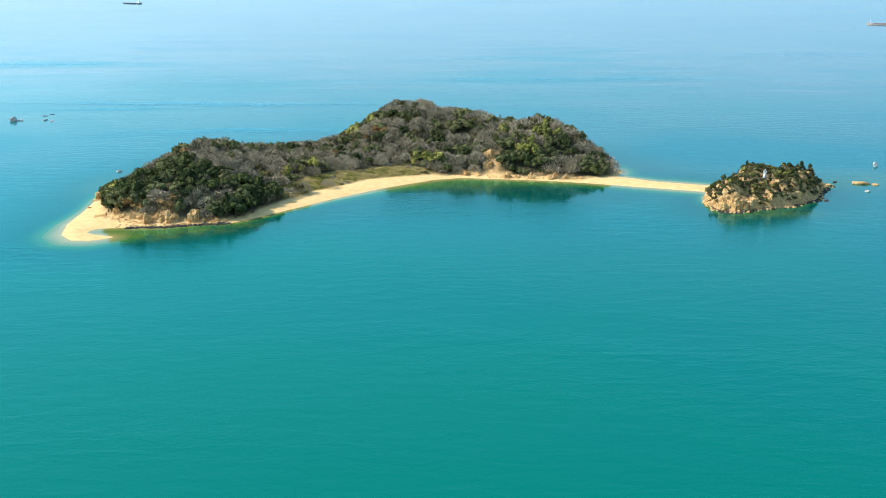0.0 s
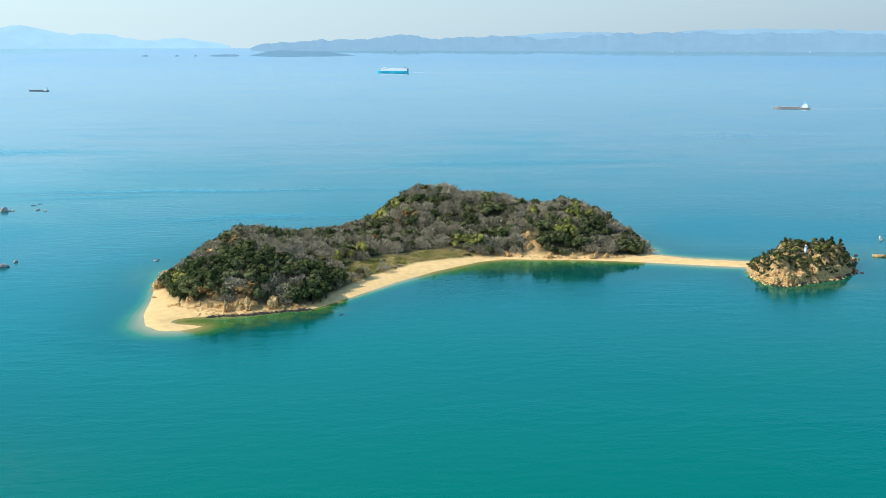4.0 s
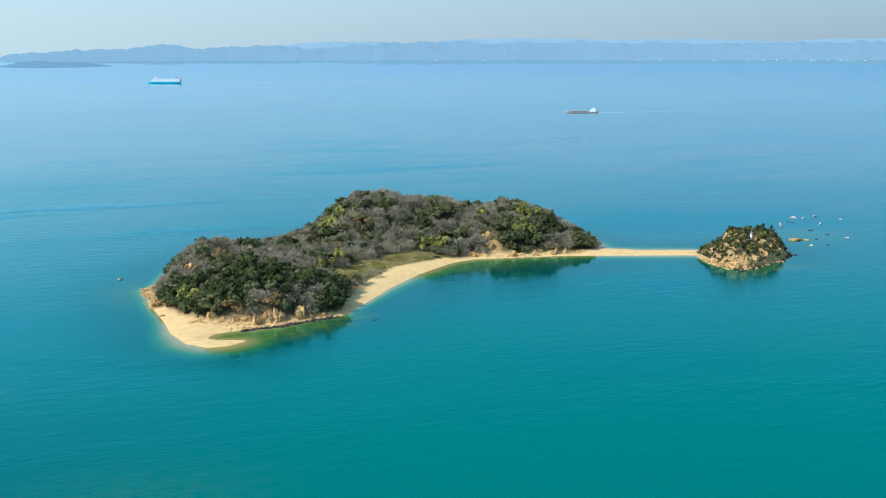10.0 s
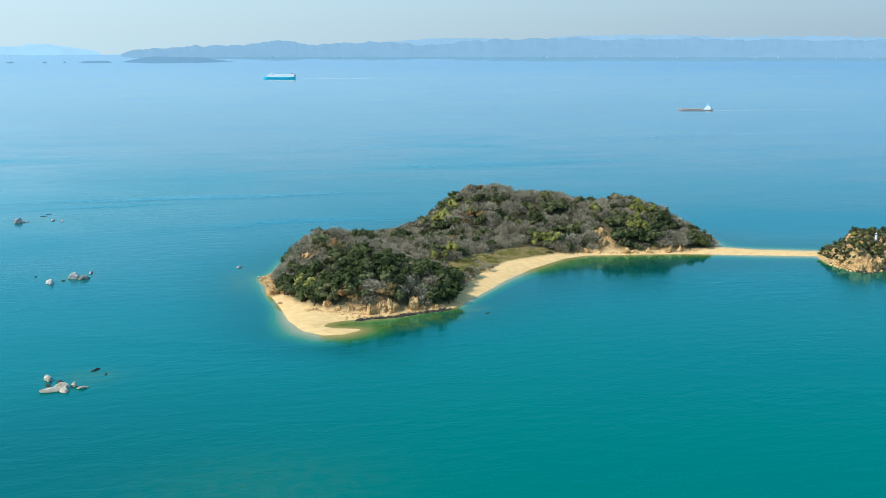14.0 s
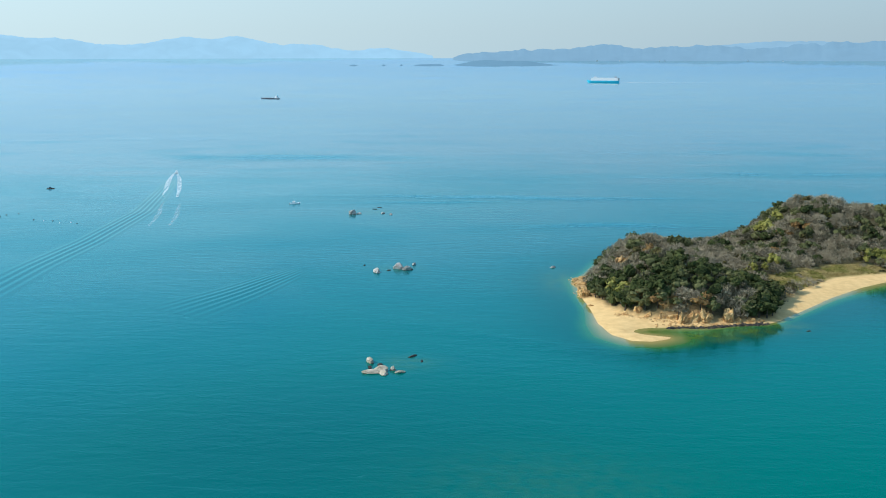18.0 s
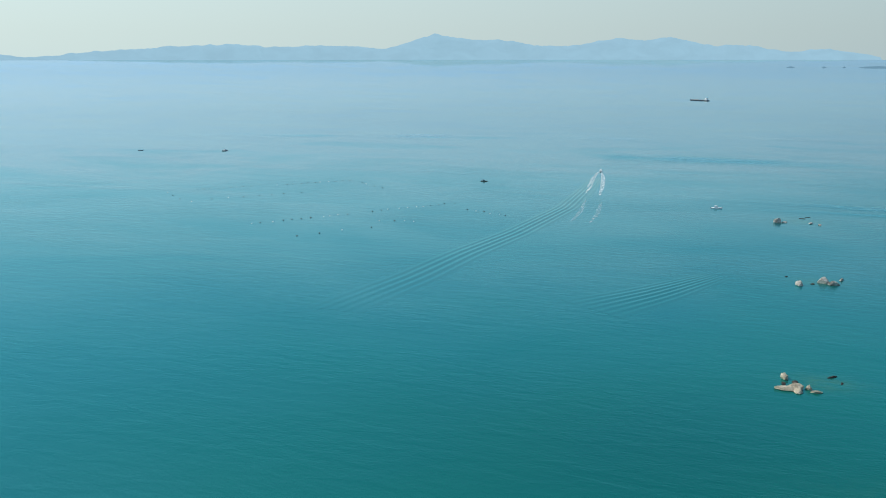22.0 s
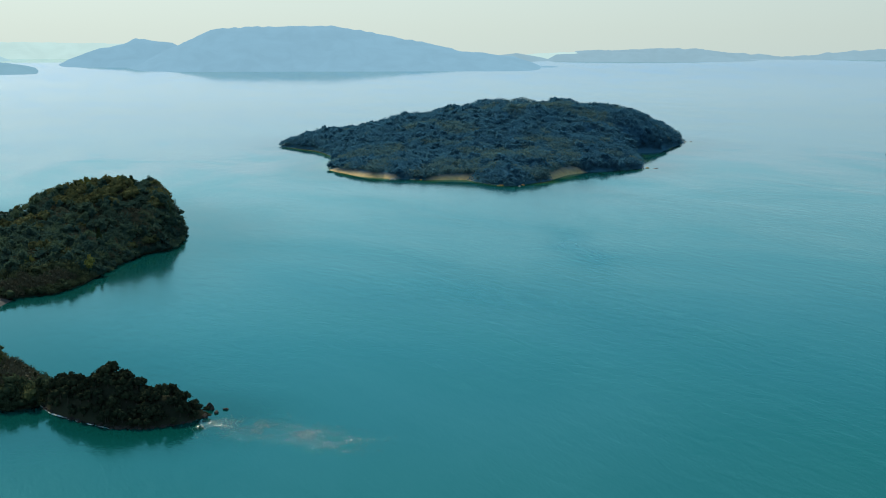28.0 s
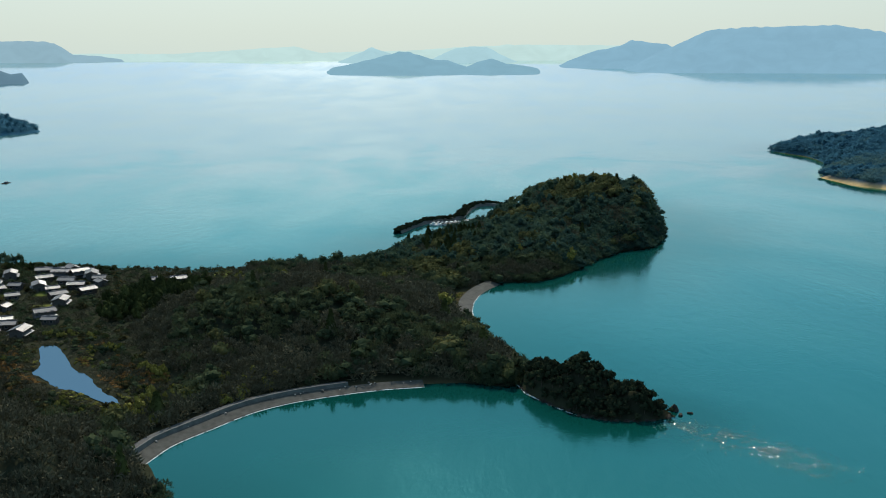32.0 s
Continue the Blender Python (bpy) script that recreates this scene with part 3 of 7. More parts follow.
MAIN = Land(MAIN_SHORE, MAIN_WOODS, [(-488, -62, 18, 62, 70, 0), (-448, 4, 9.5, 36, 42, 0), (-792, 103, 31, 92, 68, 23), (-862, 74, 19, 32, 30, 0), (-791, 163, 37, 118, 41, -4), (-690, 60, 14, 70, 50, 30), (-298, -150, 21, 34, 46, 0)], 10, 0.8, 15, basins=((POND, 0.6),))
FAR_ISLE = Land(FAR_SHORE, FAR_SHORE, [(-1270, 760, 54, 230, 250, 10), (-1330, 500, 22, 150, 70, 0), (-980, 600, 17, 90, 160, 0), (-1050, 430, 10, 90, 60, 0)], 18, 0.9, 25)


def sand_paint(x, y, z):
    w = inside(ISLAND_WOODS, x, y)
    sand = np.clip(1 - (w + 1.5) / 3, 0, 1)
    grass = np.clip(1 - inside([(148, 540), (168, 562), (200, 598), (240, 615), (225, 622), (205, 620), (185, 608), (160, 590), (147, 560)], x, y) * -0.3, 0, 1)
    back = (y > 548) & (x < 62) | (y > 640) & (x < 350)
    scar = np.zeros_like(z)                    # bare slips of rock and sand above the beaches
    for cx, cy, a, b in ((275, 619, 4.5, 10), (259, 615, 6, 4), (101, 499, 7, 4.5), (90, 506, 3.5, 4), (79, 600, 4.5, 4), (311, 604, 6, 3)):
        scar = np.maximum(scar, np.clip(1.6 * np.exp(-((x - cx) / a) ** 2 - ((y - cy) / b) ** 2), 0, 1))
    return {"sand": np.where(back, 0, sand), "grass": grass, "rock": np.maximum(np.where(back, sand, 0), scar)}


def main_paint(x, y, z):
    w = inside(MAIN_WOODS, x, y)
    shore = np.clip(1 - (w + 1.5) / 3, 0, 1)
    beach = (inside([(-320, -90), (-350, -84), (-395, -55), (-410, 10), (-420, 10), (-405, -60), (-350, -105)], x, y) > -3) | (inside([(-510, 20), (-560, 22), (-598, 36), (-598, 18), (-556, 4), (-515, 6)], x, y) > -2)
    return {"sand": shore * 0.07 * beach, "grass": np.zeros_like(z), "rock": shore * 0.3 * beach}


def far_beach(x, y):
    """Distance from the large island's sandy shores."""
    d = np.full(np.shape(x), 1e9)
    for line in ([(-1112, 400), (-1085, 402), (-1038, 410), (-1008, 430)], [(-977, 468), (-962, 499)], [(-932, 582), (-958, 614), (-966, 640)]):
        for (ax, ay), (bx, by) in zip(line, line[1:]):
            t = np.clip(((x - ax) * (bx - ax) + (y - ay) * (by - ay)) / ((bx - ax) ** 2 + (by - ay) ** 2), 0, 1)
            d = np.minimum(d, np.hypot(x - ax - t * (bx - ax), y - ay - t * (by - ay)))
    return d


def far_paint(x, y, z):
    return {"sand": np.clip(1.3 - far_beach(x, y) / 7, 0, 1), "grass": np.zeros_like(z), "rock": np.zeros_like(z)}


tagged(new("ground", ISLAND.sheet("ground", 3.0, sand_paint)), "low island of brown soil ringed by pale sand beach", "island", kind="structure")
tagged(new("ground", MAIN.sheet("ground", 5.0, main_paint, M_LITTER)), "wooded headland of dark soil with shingle foreshore", "headland", kind="structure")
tagged(new("ground", FAR_ISLE.sheet("ground", 6.0, far_paint, M_HAZED_FLOOR)), "large wooded island with short sandy beaches", "island", kind="structure")

# ochre outcrops at the foot of the woods: plan, half sizes
CRAGS = [(101, 497, 5.4, 4.2, 7.4), (107, 498, 4.6, 3.6, 4.6), (96, 496, 4.2, 3.0, 5.0), (118, 500.5, 4.4, 3.4, 6.0), (123, 499, 2.6, 2.0, 2.6), (92, 500, 3.4, 2.6, 2.4), (87, 501, 2.6, 2.2, 3.0), (89.5, 506, 2.8, 2.2, 6.0),
         (80, 504, 3.4, 2.4, 2.2), (70, 508, 2.6, 2.0, 1.5), (94, 509, 2.4, 2.0, 3.6), (54, 552, 3.6, 4.0, 5.6), (53.5, 562, 3.4, 3.8, 4.1), (54, 580, 2.4, 6.0, 2.4), (55, 594, 3.4, 3.4, 1.6), (55, 530, 2.1, 1.5, 1),
         (129, 499, 2.8, 2.0, 2.0), (133, 500, 2.4, 1.8, 1.7), (78, 599, 4.2, 3.0, 4.4), (79, 547, 2.6, 2.0, 2.6), (76, 509, 2.6, 2.2, 2.6)]
BAY_CRAGS = [(275, 627, 5.2, 3.6, 8.0), (273, 620, 4.6, 3.2, 5.0), (259, 614.5, 4.6, 2.8, 5.0), (266, 613, 3.2, 2.4, 3.4), (284, 607, 3.4, 2.6, 6.2), (311, 603, 4.4, 2.6, 4.8), (318, 602, 3.2, 2.2, 3.4), (290, 607, 2.8, 2.0, 2.6), (298, 604, 2.8, 2.2, 4.4), (328, 602, 2.6, 2.0, 2.2)]

# ---- trees ----


def ico(rng, jitter):
    g = (1 + 5 ** 0.5) / 2
    v = np.array([(-1, g, 0), (1, g, 0), (-1, -g, 0), (1, -g, 0), (0, -1, g), (0, 1, g), (0, -1, -g), (0, 1, -g), (g, 0, -1), (g, 0, 1), (-g, 0, -1), (-g, 0, 1)]) / 1.902
    f = [(0, 11, 5), (0, 5, 1), (0, 1, 7), (0, 7, 10), (0, 10, 11), (1, 5, 9), (5, 11, 4), (11, 10, 2), (10, 7, 6), (7, 1, 8),
         (3, 9, 4), (3, 4, 2), (3, 2, 6), (3, 6, 8), (3, 8, 9), (4, 9, 5), (2, 4, 11), (6, 2, 10), (8, 6, 7), (9, 8, 1)]
    return v * (1 + rng.uniform(-jitter, jitter, (12, 1))), np.array(f)


def join(chunks):
    v, f, n = [], [], 0
    for a, b in chunks:
        v.append(a)
        f.append(np.asarray(b) + n)
        n += len(a)
    return np.concatenate(v), np.concatenate(f)


def leaf_cards(rng, at, out, size):
    """Small bent leaf clumps, two triangles each, facing roughly outwards."""
    n = len(at)
    out = out + rng.normal(0, 0.55, (n, 3))
    out /= np.linalg.norm(out, axis=1, keepdims=True)
    side = np.cross(out, rng.normal(size=(n, 3)))
    side /= np.linalg.norm(side, axis=1, keepdims=True)
    up = np.cross(side, out)
    s = size * rng.uniform(0.6, 1.3, (n, 1))
    v = np.stack([at - side * s, at - up * s * 0.8 + out * s * 0.3, at + side * s, at + up * s * 0.8 + out * s * 0.3], 1).reshape(-1, 3)
    b = np.arange(n)[:, None] * 4
    return v, np.concatenate([b + [0, 1, 2], b + [0, 2, 3]])


def round_crown(seed, lobes=7, cards=150, size=0.36, tall=1.0):
    """Crown of a broadleaved evergreen, about 1 in radius and standing on 0; several lobes with leaf clumps."""
    rng = np.random.default_rng(seed)
    chunks, each = [], cards // lobes
    for i in range(lobes):
        a, r = rng.uniform(0, 6.28), 0.0 if i == 0 else rng.uniform(0.35, 0.6)
        c = np.array([math.cos(a) * r, math.sin(a) * r, tall * (rng.uniform(0.75, 1.15) if i == 0 else rng.uniform(0.35, 0.9))])
        s = rng.uniform(0.30, 0.52)
        v, f = ico(rng, 0.4)
        chunks.append((v * s * 0.82 * np.array([1, 1, 0.85 * tall]) + c, f))
        d = rng.normal(size=(each, 3))
        d[:, 2] = np.abs(d[:, 2]) * 0.9 - 0.15
        d /= np.linalg.norm(d, axis=1, keepdims=True)
        chunks.append(leaf_cards(rng, c + d * s * rng.uniform(0.75, 1.12, (each, 1)) * np.array([1, 1, 0.9 * tall]), d, size * 0.28))
    return join(chunks)


def cone_crown(seed, cards=90):
    """Slim conifer crown with drooping tiers."""
    rng = np.random.default_rng(seed)
    h = rng.uniform(0.1, 1.0, cards) ** 0.8 * 1.75
    a = rng.uniform(0, 6.28, cards)
    r = (1.9 - h) * 0.3 * rng.uniform(0.7, 1.15, cards)
    d = np.stack([np.cos(a), np.sin(a), 0.3 + 0 * a], 1)
    core = [(0.55 * math.cos(t), 0.55 * math.sin(t), 0.15) for t in np.arange(6) * 1.047] + [(0, 0, 1.8)]
    return join([(np.array(core), np.array([(i, (i + 1) % 6, 6) for i in range(6)])), leaf_cards(rng, np.stack([r * np.cos(a), r * np.sin(a), h], 1), d, 0.17)])


def bare_crown(seed, twigs=330):
    """Leafless crown: limbs that fork into a dome of fine twigs."""
    rng = np.random.default_rng(seed)
    chunks = []
    ends = []
    for i in range(7):
        a, t = rng.uniform(0, 6.28), rng.uniform(0.15, 0.95)
        e = np.array([math.sin(t) * math.cos(a), math.sin(t) * math.sin(a), 0.25 + 0.75 * math.cos(t)]) * rng.uniform(0.6, 0.8)
        ends.append(e)
        s = np.cross(e, [0.3, 0.5, 0.8])
        s *= 0.045 / np.linalg.norm(s)
        w = np.cross(s, e)
        w *= 0.045 / np.linalg.norm(w)
        b = np.array([0, 0, -0.1])
        chunks.append((np.array([b + s, b - s * 0.5 + w, b - s * 0.5 - w, e]), np.array([(0, 1, 3), (1, 2, 3), (2, 0, 3)])))
    d = rng.normal(size=(twigs, 3))
    d[:, 2] = np.abs(d[:, 2])
    d /= np.linalg.norm(d, axis=1, keepdims=True)
    root = d * rng.uniform(0.5, 0.88, (twigs, 1)) * np.array([1, 1, 0.95]) + [0, 0, 0.12]
    way = d + rng.normal(0, 0.6, (twigs, 3)) + [0, 0, 0.2]
    way /= np.linalg.norm(way, axis=1, keepdims=True)
    side = np.cross(way, rng.normal(size=(twigs, 3)))
    side /= np.linalg.norm(side, axis=1, keepdims=True)
    length, w = rng.uniform(0.16, 0.32, (twigs, 1)), rng.uniform(0.025, 0.05, (twigs, 1)) * (330 / twigs) ** 0.5
    v = np.stack([root - side * w, root + side * w, root + way * length], 1).reshape(-1, 3)
    chunks.append((v, np.arange(twigs * 3).reshape(-1, 3)))
    return join(chunks)


def trunk_shape(seed, tall=1.0):
    rng = np.random.default_rng(seed)
    v, f = [], []
    x = y = 0.0
    for k, (z, r) in enumerate(((-0.15, 0.075), (0.45 * tall, 0.05), (0.95 * tall, 0.02))):
        x, y = x + rng.uniform(-0.06, 0.06), y + rng.uniform(-0.06, 0.06)
        v += [(x + r * math.cos(t), y + r * math.sin(t), z) for t in np.arange(5) * 1.2566]
        if k:
            b = 5 * k
            for i in range(5):
                j = (i + 1) % 5
                f += [(b - 5 + i, b - 5 + j, b + j), (b - 5 + i, b + j, b + i)]
    return np.array(v), np.array(f)


KINDS = {
    "evergreen": ([round_crown(100 + i) for i in range(6)], M_EVERGREEN),
    "shore_oak": ([round_crown(130 + i, 7, 130, 0.36, 0.9) for i in range(4)], M_SHADE),
    "oak": ([round_crown(150 + i, 5, 60, 0.5, 0.9) for i in range(3)] + [bare_crown(160 + i, 170) for i in range(4)], M_HAZED_OAK),
    "hill_oak": ([round_crown(170 + i, 5, 60, 0.5, 0.9) for i in range(3)] + [bare_crown(180 + i, 170) for i in range(4)], M_HAZED_HILL),
    "tuft": ([bare_crown(420 + i, 110) for i in range(3)], M_BAMBOO),
    "bare": ([bare_crown(200 + i) for i in range(6)], M_BARE),
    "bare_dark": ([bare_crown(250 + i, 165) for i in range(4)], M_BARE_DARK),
    "conifer": ([cone_crown(300 + i) for i in range(3)], M_EVERGREEN),
    "bamboo": ([round_crown(400 + i, 5, 70, 0.5, 1.2) for i in range(4)], M_BAMBOO),
    "scrub": ([round_crown(500 + i, 4, 60, 0.6, 0.7) for i in range(4)], M_SCRUB),
    "russet": ([round_crown(520 + i, 4, 70, 0.6, 0.8) for i in range(3)], M_RUSSET),
    "olive": ([round_crown(540 + i, 6, 72, 0.45, 0.95) for i in range(4)], M_OLIVE),
    "dry_grass": ([bare_crown(560 + i, 130) for i in range(3)], M_STRAW),
    "distant": ([bare_crown(600 + i, 64) for i in range(5)] + [round_crown(610, 3, 24, 0.8)], M_HAZED),
    "distant_bare": ([bare_crown(650 + i, 64) for i in range(4)], M_HAZED_BARE),
}


def scatter(rng, outline, land, spacing, edge=2.0):
    """Jittered places inside an outline, with their height."""
    p = np.asarray(outline)
    (x0, y0), (x1, y1) = p.min(0), p.max(0)
    x, y = np.meshgrid(np.arange(x0, x1, spacing), np.arange(y0, y1, spacing))
    x = (x + rng.uniform(-0.48, 0.48, x.shape) * spacing).ravel()
    y = (y + rng.uniform(-0.48, 0.48, y.shape) * spacing).ravel()
    ok = inside(outline, x, y) > edge
    x, y = x[ok], y[ok]
    return x, y, land.height(x, y)


def woodland(name, kind, x, y, z, radius, tall, rng, label, category="woodland"):
    """Many crowns and their trunks as one mesh."""
    shapes, material = KINDS[kind]
    vs, fs, tints, n = [], [], [], 0
    which = rng.integers(0, len(shapes), len(x))
    for k, (v, f) in enumerate(shapes):
        sel = np.where(which == k)[0]
        if not len(sel):
            continue
        a = rng.uniform(0, 6.28, len(sel))
        c, s = np.cos(a)[:, None], np.sin(a)[:, None]
        r, h = radius[sel][:, None], tall[sel][:, None]
        px = (v[None, :, 0] * c - v[None, :, 1] * s) * r + x[sel][:, None]
        py = (v[None, :, 0] * s + v[None, :, 1] * c) * r + y[sel][:, None]
        pz = v[None, :, 2] * h + z[sel][:, None]
        vs.append(np.stack([px, py, pz], -1).reshape(-1, 3))
        fs.append((f[None] + (np.arange(len(sel)) * len(v))[:, None, None]).reshape(-1, 3) + n)
        tints.append(np.repeat(rng.uniform(0, 1, len(sel)), len(v)))
        n += len(sel) * len(v)
    if not vs:
        return None
    me = mesh_of(name, np.concatenate(vs), np.concatenate(fs), material, False, tint=np.concatenate(tints))
    return tagged(new(name, me), label, category, kind="stuff")


def single_trees(kind, name, x, y, z, radius, tall, rng, label, group):
    """Trees that stand out one by one, each with trunk and crown."""
    shapes, material = KINDS[kind]
    crowns = [mesh_of("crown", v, f, material, False, tint=np.zeros(len(v))) for v, f in shapes]
    trunks = [mesh_of("trunk", *trunk_shape(900 + i), M_BARK) for i in range(3)]
    for i in range(len(x)):
        tree = thing(name, (x[i], y[i], z[i]), rng.uniform(0, 360), label=label, category="tree", group=group)
        tree.scale = (radius[i], radius[i], tall[i])
        crown = part("crown", crowns[rng.integers(len(crowns))], tree)
        crown.location.z = 0.25
        part("trunk", trunks[rng.integers(3)], tree)


rng = np.random.default_rng(11)


def plant(land, outline, spacing, chooser, name, single_zone=None, size=1.0, belt=0.0, flat=1.0):
    x, y, z = scatter(rng, outline, land, spacing)
    if belt:       # closer set towards the shore, where the ground falls steeply
        bx, by, bz = scatter(rng, outline, land, spacing * 0.72, -0.6)
        low = inside(outline, bx, by) < belt
        x, y, z = np.concatenate([x, bx[low]]), np.concatenate([y, by[low]]), np.concatenate([z, bz[low]])
    kind = chooser(x, y, z)
    r = spacing * rng.uniform(0.5, 0.8, len(x)) * size * np.where(rng.uniform(0, 1, len(x)) < 0.2, rng.uniform(1.2, 1.6, len(x)), 1.0)
    h = np.minimum(r, spacing * size * 0.8) * rng.uniform(0.95, 1.3, len(x)) * flat
    for k in KINDS:
        sel = kind == k
        alone = sel & (single_zone(x, y) if single_zone else np.zeros(len(x), bool))
        some = np.where(alone)[0]
        rest = np.where(sel & ~alone)[0]
        words = {"evergreen": "dark evergreen broadleaved tree", "bare": "leafless grey-brown deciduous tree", "conifer": "slim dark conifer",
                 "bamboo": "yellow-green bamboo clump", "scrub": "olive brown scrub bush", "russet": "russet-leaved shrub", "olive": "olive green broadleaved tree", "bare_dark": "leafless dark brown tree", "tuft": "bright green shrub"}
        if len(some):
            single_trees(k, {"evergreen": "evergreen_tree", "bare": "bare_tree", "conifer": "conifer", "bamboo": "bamboo_clump", "scrub": "bush", "russet": "bush", "olive": "olive_green_tree", "bare_dark": "bare_tree", "tuft": "bush"}[k],
                         x[some], y[some], z[some], r[some], h[some], rng, words[k] + " on the island's wooded slope", "trees on the island")
        if len(rest):
            woodland(name, k, x[rest], y[rest], z[rest] + 0.15 * h[rest], r[rest], h[rest], rng,
                     {"evergreen": "dense dark evergreen woodland", "oak": "dense dark green oak woodland", "hill_oak": "dense blue-green oak woodland", "bare": "leafless grey-brown woodland", "bare_dark": "leafless dark brown woodland", "conifer": "dark conifers among the woods", "bamboo": "yellow-green bamboo grove",
                      "scrub": "olive brown scrub", "russet": "russet shrubs", "tuft": "bright green shrubs", "olive": "olive green woodland", "distant": "dense dark green woodland on a far island", "distant_bare": "leafless brown woodland on a far island"}[k] + " covering the hills")


# patches of one growth: plan, radius
DARK_WOODS = [(140, 530, 15), (110, 524, 16), (88, 527, 13), (95, 552, 13), (84, 548, 9), (118, 545, 10), (209, 720, 10), (203, 730, 9), (192, 735, 9), (196, 722, 6), (96, 612, 10), (74, 622, 11), (62, 608, 9), (279, 622, 6), (301, 613, 8), (253, 630, 8), (341, 640, 10), (345, 622, 9), (338, 612, 7), (330, 655, 10), (104, 640, 9), (265, 640, 7), (318, 628, 8), (66, 575, 9)]
YELLOW_WOODS = [(192, 699, 7), (186, 692, 6), (238, 625, 6), (230, 622, 5), (300, 618, 5), (297, 624, 5), (308, 643, 6), (314, 640, 5), (284, 661, 5), (162, 600, 6), (157, 592, 5), (66, 538, 4), (72, 524, 3), (98, 586, 3)]
RUSSET_WOODS = [(197, 672, 5), (204, 676, 5), (190, 668, 4), (88, 514, 3.4), (76, 511, 3.6), (86, 507, 3.4), (106, 501, 3), (90, 590, 4), (176, 640, 4)]
BRIGHT_WOODS = [(222, 683, 6), (229, 688, 4)]


def island_kind(x, y, z):
    n = lattice(31, x, y, 24) + 0.5 * lattice(32, x, y, 9)
    green = np.where((y < 560) & (x < 155), 1.0, 0.0) + np.where((x > 250) & (y < 650), 0.42, 0.0) + np.where(x < 72, 0.4, 0) - 0.62
    for cx, cy, r in DARK_WOODS:
        green = green + 1.1 * np.exp(-((x - cx) ** 2 + (y - cy) ** 2) / r ** 2)
    mixed = n + green > 0.35
    k = np.where(mixed, "evergreen", "bare").astype(object)
    u = rng.uniform(0, 1, len(x))
    k[mixed & (u > np.where(x > 180, 0.5, 0.68))] = "olive"
    k[mixed & (u > 0.42) & (u < 0.5)] = "bare_dark"
    k[(u < 0.02) & mixed & (y < 620)] = "conifer"
    k[~mixed & (u > 0.975)] = "evergreen"
    k[~mixed & (u > 0.87) & (u < 0.975)] = "olive"
    k[~mixed & (u > 0.70) & (u < 0.86)] = "bare_dark"
    k[~mixed & (u > 0.66) & (u < 0.70)] = "scrub"
    k[(lattice(35, x, y, 11) > 0.75) & (x > 180) & ~mixed] = "olive"
    for patches, kind, most in ((YELLOW_WOODS, "bamboo", 0.7), (RUSSET_WOODS, "russet", 0.8), (BRIGHT_WOODS, "tuft", 0.75)):
        for cx, cy, r in patches:
            k[(np.hypot(x - cx, y - cy) < r) & (u < most)] = kind
    for cx, cy, a, *_ in CRAGS + BAY_CRAGS:
        k[np.hypot(x - cx, y - cy + 2.5) < a * 1.05] = "none"
    k[np.hypot(x - 77, y - 592) < 6.5] = "none"
    k[inside([(148, 540), (168, 562), (200, 598), (240, 615), (225, 622), (205, 620), (185, 608), (160, 590), (147, 560)], x, y) > 0] = "none"
    return k


plant(ISLAND, ISLAND_WOODS, 5.6, island_kind, "woodland", lambda x, y: (y < 550) & (x < 160), belt=10, size=1.16, flat=0.95)


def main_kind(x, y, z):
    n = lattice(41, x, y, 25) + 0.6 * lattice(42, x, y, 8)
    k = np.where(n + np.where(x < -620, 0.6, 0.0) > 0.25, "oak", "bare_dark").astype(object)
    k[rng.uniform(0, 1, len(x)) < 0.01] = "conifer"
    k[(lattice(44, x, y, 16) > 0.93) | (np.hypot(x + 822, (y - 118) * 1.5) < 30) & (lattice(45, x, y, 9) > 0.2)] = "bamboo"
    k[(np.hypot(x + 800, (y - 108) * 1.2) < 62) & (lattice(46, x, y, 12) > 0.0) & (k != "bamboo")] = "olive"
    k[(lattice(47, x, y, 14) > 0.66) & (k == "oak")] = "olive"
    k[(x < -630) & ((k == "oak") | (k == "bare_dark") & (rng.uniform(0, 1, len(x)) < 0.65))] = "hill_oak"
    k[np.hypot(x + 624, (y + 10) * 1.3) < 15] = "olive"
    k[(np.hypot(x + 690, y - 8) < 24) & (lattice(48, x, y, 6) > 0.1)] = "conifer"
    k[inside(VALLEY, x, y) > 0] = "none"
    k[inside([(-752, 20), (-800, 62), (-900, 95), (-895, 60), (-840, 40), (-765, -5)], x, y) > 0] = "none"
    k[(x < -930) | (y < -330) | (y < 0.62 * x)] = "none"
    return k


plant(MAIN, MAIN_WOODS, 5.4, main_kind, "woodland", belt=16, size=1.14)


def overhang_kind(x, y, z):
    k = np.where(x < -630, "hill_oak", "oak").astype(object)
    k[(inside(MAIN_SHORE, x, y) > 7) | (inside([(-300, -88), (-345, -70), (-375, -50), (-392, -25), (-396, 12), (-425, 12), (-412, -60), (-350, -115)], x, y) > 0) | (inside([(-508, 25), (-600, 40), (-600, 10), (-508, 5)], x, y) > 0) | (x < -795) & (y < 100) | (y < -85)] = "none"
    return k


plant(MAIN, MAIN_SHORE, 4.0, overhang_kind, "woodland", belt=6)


def far_kind(x, y, z):
    k = np.where(lattice(51, x, y, 40) + 0.6 * lattice(52, x, y, 12) > -0.55, "distant", "distant_bare").astype(object)
    for cx, cy, r in ((-1060, 440, 42), (-985, 500, 40), (-945, 590, 55), (-1150, 470, 40), (-1010, 560, 50)):
        k[(np.hypot(x - cx, y - cy) < r) & (lattice(53, x, y, 18) > -0.2)] = "distant_bare"
    k[far_beach(x, y) < 6.5] = "none"
    return k


